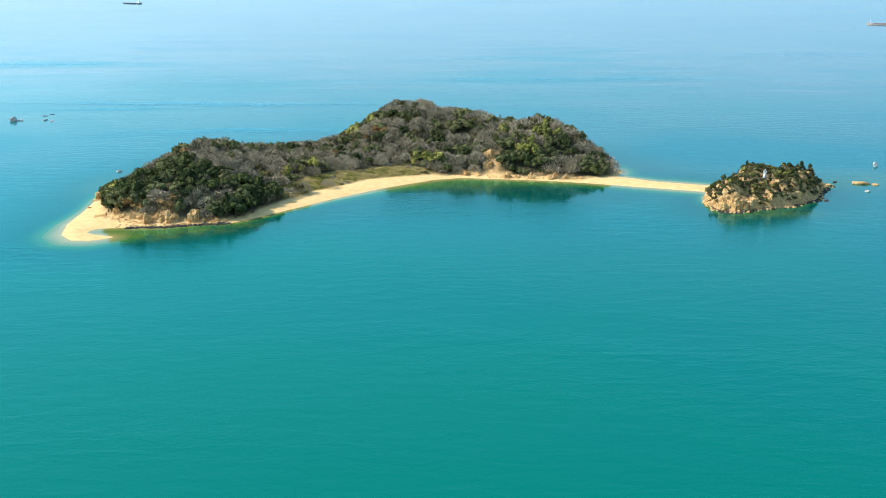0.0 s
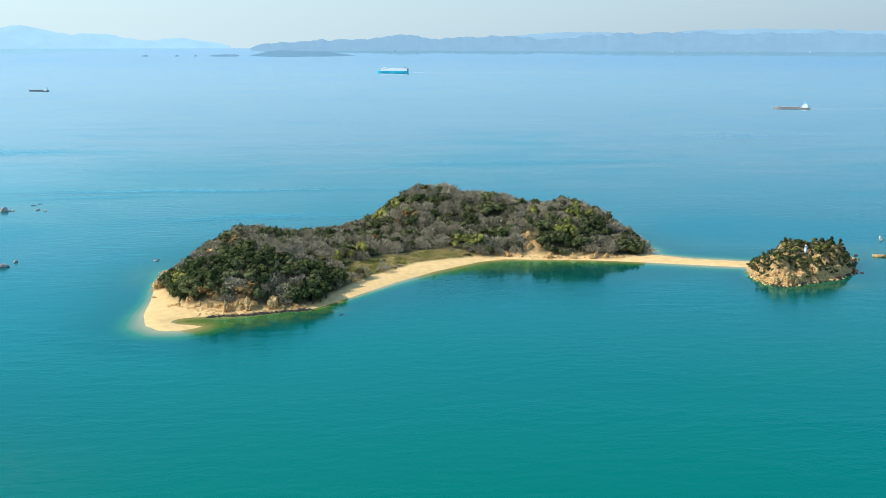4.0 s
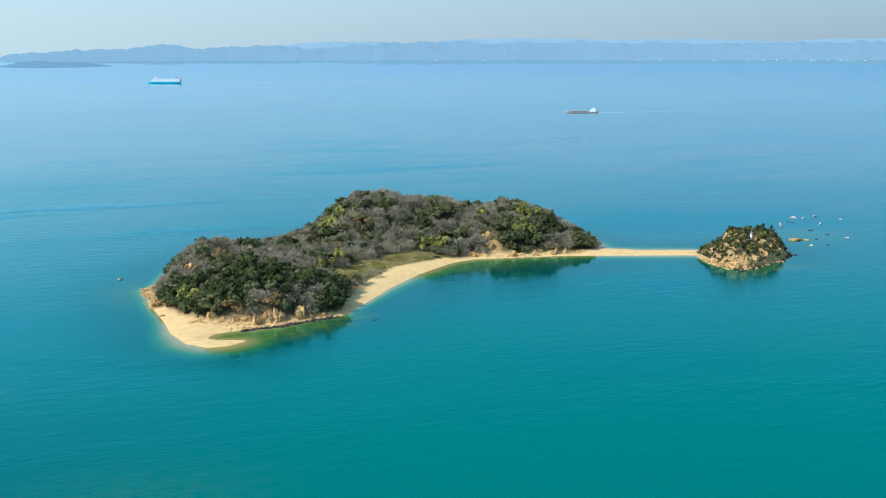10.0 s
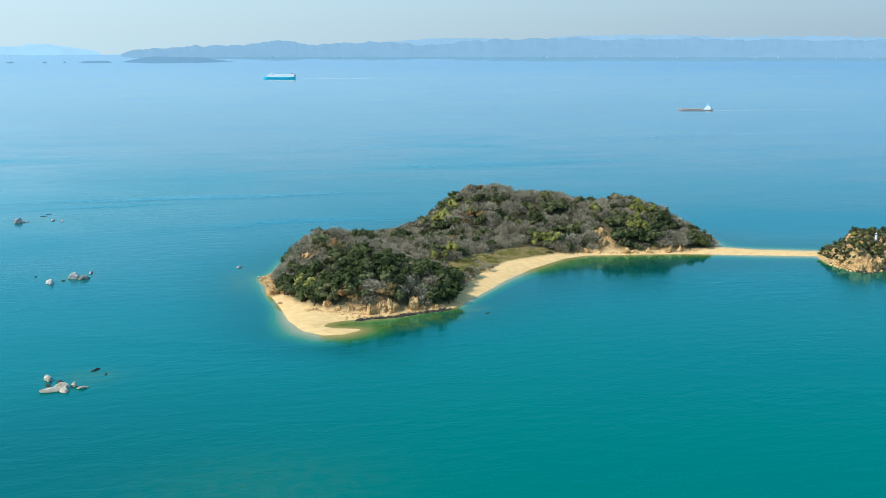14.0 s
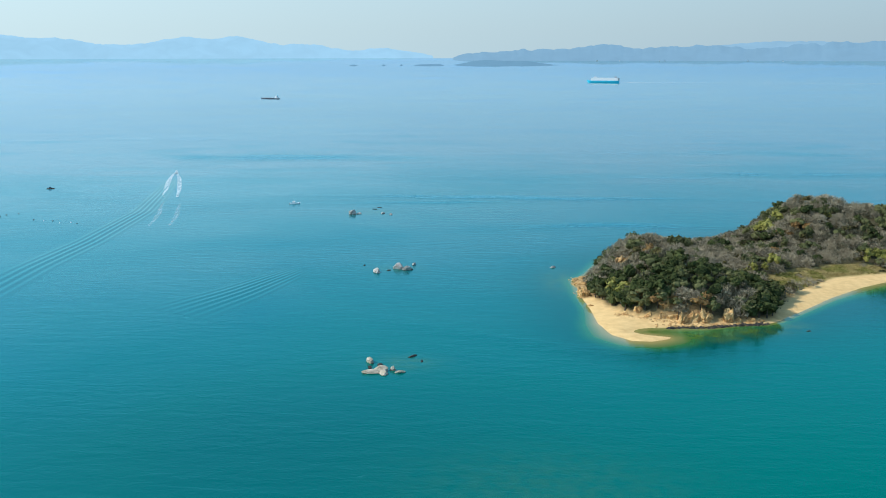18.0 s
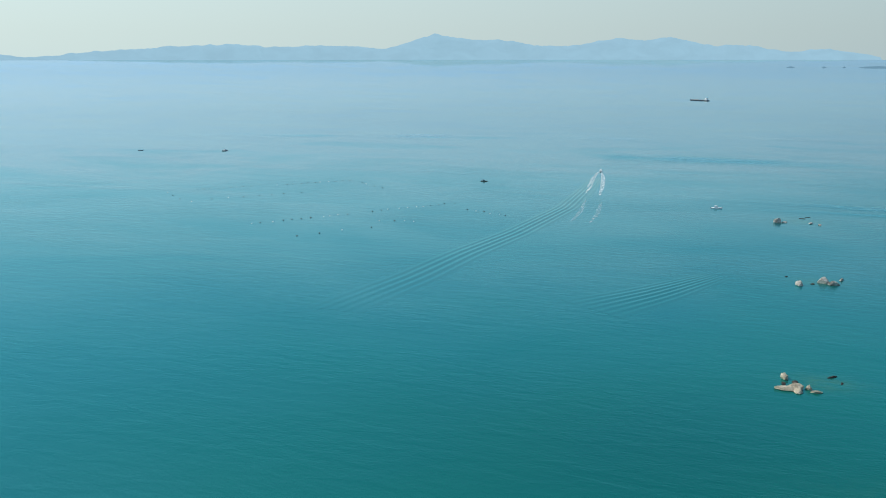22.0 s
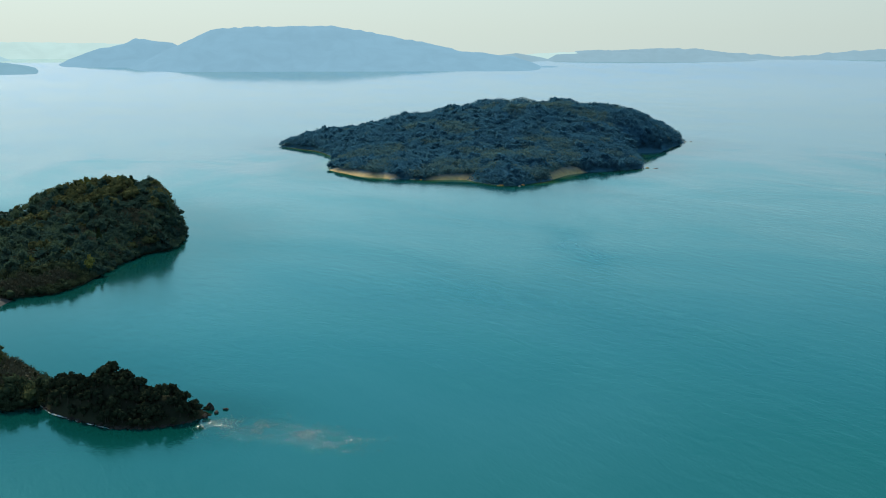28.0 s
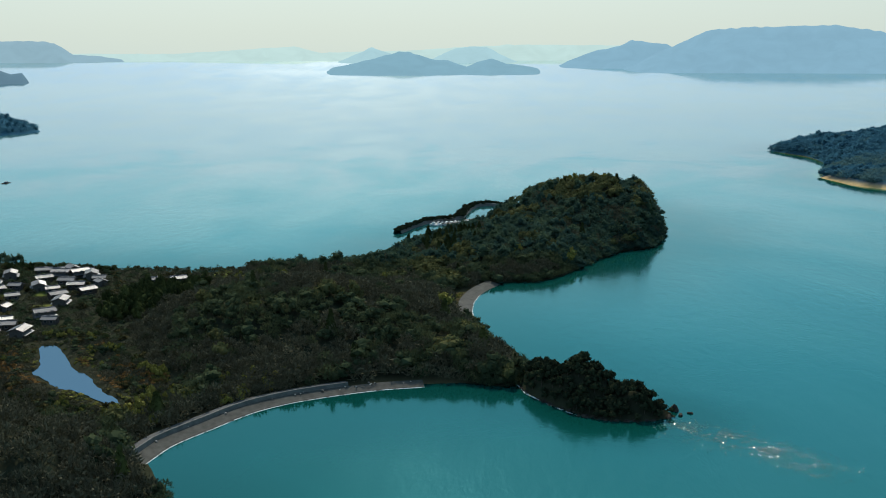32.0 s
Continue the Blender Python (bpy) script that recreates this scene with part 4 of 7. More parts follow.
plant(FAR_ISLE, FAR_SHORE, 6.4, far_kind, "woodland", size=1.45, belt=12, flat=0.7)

# ---- far land across the strait ----


def ridge(name, tops, foot, material, label, depth=0.25, grain=0.05, seed=1):
    """Far hills along the horizon. tops: heading to the left of +y and height over the eye's level, both in degrees, in order; foot: the angle of the shore."""
    tops = [(tops[0][0] + 0.06, foot - 0.05), *tops, (tops[-1][0] - 0.06, foot - 0.05)]
    az = np.array([t[0] for t in tops])
    order = np.argsort(az)
    n = max(40, int((az.max() - az.min()) * 20))
    a = np.linspace(az.min(), az.max(), n)
    e = np.interp(a, az[order], np.array([t[1] for t in tops])[order])
    e = e + grain * (lattice(seed, a * 10, a * 0 + 3.3, 4.1) + 0.3 * lattice(seed + 1, a * 10, a * 0 + 7.7, 1.6))
    d0 = float(far(EYE / math.tan(radians(-foot)), 0.0)[0])
    rows = 7
    verts = []
    for j in range(rows):
        s = j / (rows - 1)
        rise = 1 - (1 - s / 0.7) ** 1.25 if s <= 0.7 else math.cos((s - 0.7) / 0.3 * math.pi / 2)
        d = d0 * (1 + depth * 0.1 * s)
        lump = 0.03 * lattice(seed + 5 + j, a * 10, a * 0 + j, 3.0) * rise * (1 - abs(2 * s - 1))
        z = EYE + d * np.tan(np.radians(foot - 0.1 + (np.maximum(e, foot + 0.02) - foot + 0.1) * (rise + lump)))
        verts.append(np.stack([-np.sin(np.radians(a)) * d, np.cos(np.radians(a)) * d, z], -1))
    k = np.arange(rows * n).reshape(rows, n)
    f = np.stack([k[:-1, :-1], k[:-1, 1:], k[1:, 1:], k[1:, :-1]], -1).reshape(-1, 4)
    return tagged(new(name, mesh_of(name, np.concatenate(verts), f, material, True)), label, "hills", kind="structure")


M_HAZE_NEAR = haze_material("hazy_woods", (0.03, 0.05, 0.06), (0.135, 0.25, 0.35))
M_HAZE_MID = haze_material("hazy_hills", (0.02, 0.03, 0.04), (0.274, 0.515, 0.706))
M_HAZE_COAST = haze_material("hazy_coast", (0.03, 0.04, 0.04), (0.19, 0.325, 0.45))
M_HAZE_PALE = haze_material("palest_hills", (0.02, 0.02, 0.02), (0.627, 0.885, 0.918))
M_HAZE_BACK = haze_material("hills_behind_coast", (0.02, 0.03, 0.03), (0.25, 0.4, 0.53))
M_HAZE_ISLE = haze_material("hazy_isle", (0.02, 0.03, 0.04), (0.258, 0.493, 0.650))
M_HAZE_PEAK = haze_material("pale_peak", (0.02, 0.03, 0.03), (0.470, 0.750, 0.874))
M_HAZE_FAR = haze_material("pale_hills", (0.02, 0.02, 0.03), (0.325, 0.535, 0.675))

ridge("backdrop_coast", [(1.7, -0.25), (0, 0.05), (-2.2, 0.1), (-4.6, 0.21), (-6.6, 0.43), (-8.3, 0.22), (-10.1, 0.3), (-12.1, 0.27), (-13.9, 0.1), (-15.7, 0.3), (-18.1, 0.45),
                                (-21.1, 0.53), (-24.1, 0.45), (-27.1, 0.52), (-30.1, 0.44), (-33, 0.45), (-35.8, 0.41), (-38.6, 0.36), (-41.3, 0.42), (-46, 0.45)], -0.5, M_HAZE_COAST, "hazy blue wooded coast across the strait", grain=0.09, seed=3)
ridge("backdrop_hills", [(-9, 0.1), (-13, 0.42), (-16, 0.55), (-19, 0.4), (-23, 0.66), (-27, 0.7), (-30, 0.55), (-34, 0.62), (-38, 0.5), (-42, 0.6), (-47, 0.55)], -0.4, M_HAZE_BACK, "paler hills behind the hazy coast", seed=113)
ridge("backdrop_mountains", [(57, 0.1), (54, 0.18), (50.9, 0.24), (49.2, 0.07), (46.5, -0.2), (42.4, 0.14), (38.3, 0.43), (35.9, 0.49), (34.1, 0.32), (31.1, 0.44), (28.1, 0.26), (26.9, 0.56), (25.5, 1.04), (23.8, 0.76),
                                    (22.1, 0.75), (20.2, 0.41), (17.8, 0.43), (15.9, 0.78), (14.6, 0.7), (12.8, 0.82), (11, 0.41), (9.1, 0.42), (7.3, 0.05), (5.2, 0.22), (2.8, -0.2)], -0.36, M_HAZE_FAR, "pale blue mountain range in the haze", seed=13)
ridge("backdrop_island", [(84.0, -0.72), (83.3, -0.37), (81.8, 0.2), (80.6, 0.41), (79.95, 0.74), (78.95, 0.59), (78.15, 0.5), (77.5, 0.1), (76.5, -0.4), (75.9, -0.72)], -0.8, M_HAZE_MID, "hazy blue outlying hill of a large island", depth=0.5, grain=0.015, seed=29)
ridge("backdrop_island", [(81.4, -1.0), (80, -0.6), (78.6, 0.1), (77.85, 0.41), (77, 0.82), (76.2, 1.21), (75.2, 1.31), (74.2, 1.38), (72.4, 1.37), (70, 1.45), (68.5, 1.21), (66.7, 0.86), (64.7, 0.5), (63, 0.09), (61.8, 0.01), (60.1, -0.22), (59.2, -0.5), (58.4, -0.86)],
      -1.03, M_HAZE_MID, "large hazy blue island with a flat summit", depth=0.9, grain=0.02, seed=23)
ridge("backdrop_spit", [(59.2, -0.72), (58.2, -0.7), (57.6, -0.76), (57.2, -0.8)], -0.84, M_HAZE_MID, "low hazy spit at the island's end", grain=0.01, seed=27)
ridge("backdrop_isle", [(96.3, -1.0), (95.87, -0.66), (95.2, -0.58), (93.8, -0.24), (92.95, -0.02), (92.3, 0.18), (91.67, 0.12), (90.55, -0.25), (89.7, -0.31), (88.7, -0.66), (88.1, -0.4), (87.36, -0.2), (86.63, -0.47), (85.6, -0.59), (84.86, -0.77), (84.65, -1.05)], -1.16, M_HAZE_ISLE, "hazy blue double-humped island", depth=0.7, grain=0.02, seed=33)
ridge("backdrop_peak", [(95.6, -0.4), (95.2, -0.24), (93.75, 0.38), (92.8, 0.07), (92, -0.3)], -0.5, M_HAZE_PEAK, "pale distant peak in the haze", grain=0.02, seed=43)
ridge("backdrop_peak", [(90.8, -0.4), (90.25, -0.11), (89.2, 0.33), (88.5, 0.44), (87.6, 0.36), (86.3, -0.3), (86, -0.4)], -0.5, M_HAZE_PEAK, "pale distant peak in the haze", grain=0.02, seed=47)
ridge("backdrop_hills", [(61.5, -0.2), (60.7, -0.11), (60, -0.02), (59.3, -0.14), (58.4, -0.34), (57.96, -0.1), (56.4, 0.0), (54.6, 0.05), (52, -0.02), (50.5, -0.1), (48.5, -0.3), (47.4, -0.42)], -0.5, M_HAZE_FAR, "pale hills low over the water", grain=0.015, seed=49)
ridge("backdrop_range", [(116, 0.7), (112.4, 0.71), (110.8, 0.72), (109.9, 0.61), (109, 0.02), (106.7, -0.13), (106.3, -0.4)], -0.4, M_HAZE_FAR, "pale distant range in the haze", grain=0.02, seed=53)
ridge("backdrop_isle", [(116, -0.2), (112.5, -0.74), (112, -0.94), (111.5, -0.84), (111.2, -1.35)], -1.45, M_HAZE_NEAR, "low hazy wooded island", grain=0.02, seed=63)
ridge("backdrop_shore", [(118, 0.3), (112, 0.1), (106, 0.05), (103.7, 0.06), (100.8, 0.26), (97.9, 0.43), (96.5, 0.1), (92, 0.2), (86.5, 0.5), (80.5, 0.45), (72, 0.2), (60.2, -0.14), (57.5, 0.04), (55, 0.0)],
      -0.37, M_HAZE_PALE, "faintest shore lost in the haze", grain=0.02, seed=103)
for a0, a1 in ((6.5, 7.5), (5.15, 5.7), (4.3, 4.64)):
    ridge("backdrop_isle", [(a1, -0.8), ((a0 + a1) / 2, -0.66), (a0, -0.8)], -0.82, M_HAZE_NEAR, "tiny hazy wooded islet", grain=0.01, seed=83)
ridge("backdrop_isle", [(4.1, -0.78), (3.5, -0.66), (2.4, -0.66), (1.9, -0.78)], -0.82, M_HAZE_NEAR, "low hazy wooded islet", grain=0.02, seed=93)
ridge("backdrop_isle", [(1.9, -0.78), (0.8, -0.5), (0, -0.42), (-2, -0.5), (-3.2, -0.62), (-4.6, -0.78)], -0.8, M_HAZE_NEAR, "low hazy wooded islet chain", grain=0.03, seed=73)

# ---- rocks ----


def rock_shape(seed, cuts=9, sub=2):
    """Angular boulder of about unit radius: a ball cut by planes and roughened."""
    r = np.random.default_rng(seed)
    bm = bmesh.new()
    bmesh.ops.create_icosphere(bm, subdivisions=sub, radius=1.0)
    n = r.normal(size=(cuts, 3))
    n /= np.linalg.norm(n, axis=1, keepdims=True)
    d = r.uniform(0.42, 0.8, cuts)
    for v in bm.verts:
        p = np.array(v.co)
        reach = min([1.0] + [h / (p @ q) for q, h in zip(n, d) if p @ q > 0.3]) * (1 - 0.10 * abs(noise.noise(Vector((p[0] * 3.2, p[1] * 3.2, p[2] * 0.9 + seed)))))
        v.co = Vector(p * reach * (1 + 0.05 * noise.noise(v.co * 3 + Vector((seed, 0, 0)))))
    return bm


def crag_shape(seed):
    """Jointed cliff, about unit half width: a flat-cut body split by upright clefts and ledges."""
    r = np.random.default_rng(seed)
    bm = bmesh.new()
    bmesh.ops.create_icosphere(bm, subdivisions=4, radius=1.0)
    turn = r.uniform(0, 6.28, 12)
    lean = np.where(np.arange(12) < 9, r.uniform(-0.1, 0.3, 12), r.uniform(0.8, 1.4, 12))
    n = np.stack([np.cos(turn) * np.cos(lean), np.sin(turn) * np.cos(lean), np.sin(lean)], 1)
    d = np.where(np.arange(12) < 9, r.uniform(0.6, 0.95, 12), r.uniform(0.55, 0.8, 12))
    for v in bm.verts:
        p = np.array(v.co)
        p = p / (np.abs(p) ** 4).sum() ** 0.25
        reach = min([1.0] + [h / (p @ q) for q, h in zip(n, d) if p @ q > 0.25])
        cleft = max(0.0, 0.22 - abs(noise.noise(Vector((p[0] * 2.2 + seed, p[1] * 2.2, p[2] * 0.6))))) / 0.22
        cell = noise.cell(Vector((p[0] * 2.8 + seed, p[1] * 2.8, p[2] * 1.9)))
        k = reach * (1 - 0.24 * cleft * cleft + 0.12 * (cell - 0.5) + 0.06 * noise.noise(Vector(p) * 5))
        top = 1.0 - 0.22 * noise.cell(Vector((p[0] * 2.1, p[1] * 2.1 + seed, 0)))
        v.co = Vector((p[0] * k, p[1] * k, p[2] * k * top))
    return bm


ROCK_DATA = {}


def rock_data(material, k, crag=False):
    if (material.name, k, crag) not in ROCK_DATA:
        ROCK_DATA[material.name, k, crag] = bm_mesh("rock", crag_shape(740 + k) if crag else rock_shape(700 + k), material)
    return ROCK_DATA[material.name, k, crag]


def rock(x, y, z, a, b, c, turn, material, k, label, group="", name="rock"):
    ob = new(name, rock_data(material, k % 7, name == "rock_outcrop"))
    ob.matrix_world = pose(x, y, z, 0, 0, turn) @ Matrix.Diagonal((a, b, c, 1))
    return tagged(ob, label, "rock", group)


def rubble(name, places, material, label):
    """Loose stones as one mesh; places: x, y, z, size."""
    chunks = []
    r = np.random.default_rng(len(places))
    base = []
    for k in range(4):
        v, f = ico(np.random.default_rng(50 + k), 0.28)
        base.append((v, f))
    for x, y, z, s in places:
        v, f = base[r.integers(4)]
        a = r.uniform(0, 6.28)
        c, q = math.cos(a), math.sin(a)
        w = v * np.array([s * r.uniform(0.8, 1.4), s, s * r.uniform(0.45, 0.8)])
        chunks.append((np.stack([w[:, 0] * c - w[:, 1] * q + x, w[:, 0] * q + w[:, 1] * c + y, w[:, 2] + z], 1), f))
    return tagged(new(name, mesh_of(name, *join(chunks), material)), label, "stones", kind="stuff")


def along(points, count, spread, r):
    """Random places along a line of plan points."""
    p = np.asarray(points, float)
    seg = np.hypot(*np.diff(p, axis=0).T)
    s = r.uniform(0, seg.sum(), count)
    c = np.concatenate([[0], np.cumsum(seg)])
    x, y = np.interp(s, c, p[:, 0]), np.interp(s, c, p[:, 1])
    return x + r.normal(0, spread, count), y + r.normal(0, spread, count)


# skerries off the sand spit's islet and off the headland
WASHED = "weathered rock standing out of the sea"
for i, (x, y, a, b, c) in enumerate([(491, 589, 6.5, 4.0, 2.6), (499, 586, 3.6, 2.6, 1.2), (521, 642, 2.6, 2.2, 3.2), (556, 671, 3.2, 2.2, 1.7), (562, 667, 2.2, 1.8, 1.0), (577, 672, 2.6, 2.0, 1.4),
                                     (555, 639, 3.4, 2.2, 1.5), (585, 651, 2.2, 1.8, 1.4), (531, 583, 2.4, 1.8, 1.5), (487, 568, 2.0, 1.5, 1.1)]):
    rock(x, y, 0.1 * c, a, b, c, 37 * i, M_ROCK if i < 2 else M_GREYROCK, i, "ochre flat-topped rock in the sea" if i < 2 else "pale grey " + WASHED, "skerries beside the islet")
for i, (x, y, a, b, c) in enumerate([(528, 618, 4.0, 1.6, 0.7), (529, 600, 2.6, 1.4, 0.6), (507, 586, 3.2, 1.3, 0.5), (456, 545, 3.6, 1.5, 0.6), (451, 551, 4.4, 1.8, 0.9), (478, 594, 4.4, 2.2, 0.9), (470, 600, 3.0, 2.0, 0.9), (500, 566, 2.4, 1.2, 0.4), (540, 655, 6.0, 1.0, 0.3)]):
    rock(x, y, 0.0, a, b, c, 20 + 9 * i, M_DARKROCK, i + 2, "dark wet low rock awash in the sea", "skerries beside the islet")
for i, (x, y, a, b, c) in enumerate([(-106, 836, 3.6, 3.2, 5.0), (-101, 838, 2.6, 1.6, 1.0), (-63, 611, 3.4, 2.4, 2.4), (-51, 622, 4.4, 3.0, 3.0), (-46, 619, 3.2, 2.6, 2.6), (-43, 633, 2.0, 1.6, 1.4), (-48, 427, 3.0, 2.2, 2.6),
                                     (-46, 412, 4.6, 2.6, 1.7), (-42, 414, 3.4, 2.6, 2.0), (-40, 411, 3.0, 2.0, 1.3), (-37, 416, 1.6, 1.3, 1.5), (-34, 413, 2.2, 1.4, 1.0), (-82, 841, 2.6, 1.8, 1.1), (-75, 836, 2.8, 1.8, 1.2)]):
    rock(x, y, 0.15 * c, a * 1.2, b * 1.2, c * 1.15, 50 * i, M_TANROCK if y < 450 else M_GREYROCK, i + 1, "bleached pale " + WASHED, "skerries off the headland")
for i, (x, y, a, b, c) in enumerate([(-91, 865, 3.4, 1.5, 0.8), (-88, 874, 3.0, 1.4, 0.6), (-57, 616, 1.8, 1.0, 0.6), (-30, 436, 3.2, 1.4, 0.8), (-73, 631, 1.4, 1.0, 0.5), (-43, 423, 2.6, 1.6, 0.6), (-26, 429, 2.4, 1.0, 0.3), (-47, 419, 3.4, 1.6, 0.6)]):
    rock(x, y, 0.0, a, b, c, 15 * i, M_DARKROCK, i, "dark wet low rock awash in the sea", "skerries off the headland")
rock(42, 628, 0.0, 2.2, 1.6, 1.4, 10, M_GREYROCK, 3, "small pale rock off the island's back shore", "skerries off the headland")
rock(152, 484, 0.0, 1.8, 1.0, 0.5, 10, M_DARKROCK, 1, "small dark rock awash off the beach", "skerries off the headland")

# ochre outcrops along the foot of the woods
CRAG = "ochre rock outcrop at the foot of the wooded slope"
for i, (x, y, a, b, c) in enumerate(CRAGS):
    rock(x, y, float(ISLAND.height(np.array(x * 1.0), np.array(y * 1.0))) - 0.1 * c, a, b, c, 33 * i, M_ROCK, i, CRAG, "outcrops of the headland", "rock_outcrop")
for i, (x, y, a, b, c) in enumerate(BAY_CRAGS):
    rock(x, y, float(ISLAND.height(np.array(x * 1.0), np.array(y * 1.0))) - 0.15 * c, a, b, c, 41 * i, M_ROCK, i + 3, CRAG, "outcrops behind the bay", "rock_outcrop")
r = np.random.default_rng(21)
spots = []
for line, count, spread, big in (([(66, 508), (80, 500), (95, 494), (108, 493), (134, 499)], 260, 1.4, 0.7), ([(250, 615), (290, 606), (330, 600)], 220, 1.6, 0.7), ([(52, 545), (50, 600)], 60, 1.5, 0.9), ([(80, 490), (110, 491), (134, 497)], 90, 1.0, 0.8)):
    xs, ys = along(line, count, spread, r)
    zs = ISLAND.height(xs, ys)
    spots += [(x, y, max(z, -0.2), s) for x, y, z, s in zip(xs, ys, zs, r.uniform(0.25, 1.0, count) * big)]
rubble("rubble", spots, M_ROCK, "loose ochre stones strewn along the foreshore")
xs, ys = along([(86, 486), (96, 488), (108, 488.5), (124, 494), (137, 496)], 150, 0.9, r)
rubble("rubble", [(x, y, 0.05, s) for x, y, s in zip(xs, ys, r.uniform(0.4, 1.2, 150))], M_DARKROCK, "dark wet stones along the foreshore's waterline")
for i, (x, y, a, b, c) in enumerate([(92, 489, 3.2, 1.6, 0.8), (99, 490, 4.0, 1.8, 1.0), (107, 490, 3.6, 1.8, 1.1), (115, 493, 3.8, 1.7, 1.0), (122, 495, 3.4, 1.6, 0.9), (130, 497, 3.0, 1.6, 0.8)]):
    rock(x, y, 0.2, a, b, c, 12 + 9 * i, M_ROCK, i + 2, "low tan rock ledge on the foreshore", "ledges of the foreshore", "rock_outcrop")
for i, (x, y, a, b, c) in enumerate([(57, 597, 5.0, 2.6, 1.6), (52, 592, 3.6, 2.0, 1.0), (63, 600, 4.0, 2.4, 2.6), (53, 556, 2.2, 2.6, 3.6)]):
    rock(x, y, 0.3, a, b, c, 40 + 15 * i, M_ROCK, i, "pinkish rock slab running into the sea", "ledges of the foreshore", "rock_outcrop")

# ---- the islet with the beacon ----
ISLET = Land(ISLET_SHORE, ISLET_SHORE, [(424, 552, 14.5, 26, 24, 15), (446, 566, 12, 18, 20, 30), (402, 538, 9, 13, 18, 0)], 3.0, 1.2, 61, low=0.8, crag=6.0)


def islet_paint(x, y, z):
    e = 0.8
    slope = np.hypot(ISLET.height(x + e, y) - ISLET.height(x - e, y), ISLET.height(x, y + e) - ISLET.height(x, y - e)) / (2 * e)
    rocky = np.clip((slope - 0.45) / 0.35 + 0.7 * lattice(62, x, y, 9) + np.clip((3 - z) / 2, 0, 1), 0, 1)
    return {"sand": 0 * z, "grass": 0.35 + 0.3 * lattice(63, x, y, 6), "rock": rocky}


tagged(new("ground", ISLET.sheet("ground", 1.3, islet_paint)), "craggy ochre rock islet at the end of the sand spit", "islet", kind="structure")
for i, (x, y, a, b, c) in enumerate([(396, 525, 5.0, 4.0, 11.0), (402, 524, 5.0, 3.6, 12.0), (410, 528, 4.6, 3.4, 10.0), (394, 524, 4.0, 3.4, 8.0), (399, 522, 4.0, 3.0, 8.5), (392, 531, 3.6, 3.6, 6.5), (391, 540, 3.0, 3.6, 4.5), (404, 523, 3.6, 3.0, 5.0), (412, 529, 4.0, 2.6, 3.6), (420, 531, 3.4, 2.6, 5.0),
                                     (427, 535, 3.6, 2.6, 8.0), (434, 539, 4.0, 3.0, 9.0), (441, 545, 3.6, 3.0, 10.0), (447, 551, 3.6, 3.4, 11.0), (453, 560, 3.2, 4.0, 8.0), (460, 573, 3.0, 4.0, 6.5), (425, 542, 3.0, 3.0, 5.0), (433, 550, 3.2, 2.6, 5.0), (466, 584, 3.0, 3.0, 3.0)]):
    rock(x, y, max(float(ISLET.height(np.array(x * 1.0), np.array(y * 1.0))) - 0.35 * c, 0.2 * c), a * 1.3, b * 1.2, c * 0.55, 29 * i, M_ROCK, i + 1, "jagged ochre crag on the islet's shore", "crags of the islet", "rock_outcrop")
xs, ys = along([(389, 545), (391, 521), (397, 516), (415, 525), (431, 529), (453, 547), (459, 561), (473, 586)], 130, 0.9, r)
rubble("rubble", [(x, y, 0.05, s) for x, y, s in zip(xs, ys, r.uniform(0.5, 1.5, 130))], M_DARKROCK, "dark wet boulders at the islet's waterline")
xs, ys = along(ISLET_SHORE[:9], 240, 1.2, r)
rubble("rubble", [(x, y, 0.1, s) for x, y, s in zip(xs, ys, r.uniform(0.3, 1.2, 240))], M_ROCK, "ochre boulders round the islet's foot")
xs, ys, zs = scatter(rng, ISLET_SHORE, ISLET, 1.8, 1.4)
keep_it = (lattice(64, xs, ys, 7) + 0.5 * lattice(65, xs, ys, 3) > -0.75) & (np.hypot(xs - 421, ys - 546) > 3.5) & (zs > 2.0) & ~((ys < 529) & (xs < 412))
xs, ys, zs = xs[keep_it], ys[keep_it], zs[keep_it]
pick = rng.uniform(0, 1, len(xs))
for kind, lo, hi, label in (("scrub", 0, 0.36, "olive brown scrub on the islet's slopes"), ("olive", 0.36, 0.62, "olive green bushes on the islet's slopes"), ("bare_dark", 0.62, 0.78, "leafless brown shrubs on the islet's slopes"), ("bamboo", 0.78, 0.84, "yellow-green grass clumps on the islet")):
    sel = (pick >= lo) & (pick < hi)
    m = int(sel.sum())
    rad = rng.uniform(1.1, 2.2, m)
    woodland("scrub", kind, xs[sel], ys[sel], zs[sel] - 0.2, rad, rad * rng.uniform(0.7, 1.2, m), rng, label, "scrub")
sel = pick >= 0.84
m = int(sel.sum())
rad = rng.uniform(0.9, 1.7, m)
single_trees("evergreen", "pine_tree", xs[sel], ys[sel], zs[sel], rad, rad * rng.uniform(1.1, 2.0, m), rng, "small dark wind-bent pine on the islet", "pines on the islet")

M_WHITE = plain("white_paint", (0.80, 0.80, 0.78), 0.5, 0, 1.5, 0.12)
M_GREY = plain("grey_paint", (0.30, 0.31, 0.32), 0.5, 0, 1.5, 0.2)
M_BLACK = plain("black_plastic", (0.02, 0.02, 0.022), 0.5, 0, 2.0, 0.3)
M_GLASS = plain("dark_glass", (0.02, 0.03, 0.04), 0.08, 0, 2.0, 0.2)
M_CONCRETE = plain("weathered_concrete", (0.16, 0.155, 0.14), 0.9, 0, 0.4, 0.35)
M_STEEL = plain("galvanised_steel", (0.45, 0.46, 0.47), 0.4, 0.8, 2.0, 0.2)


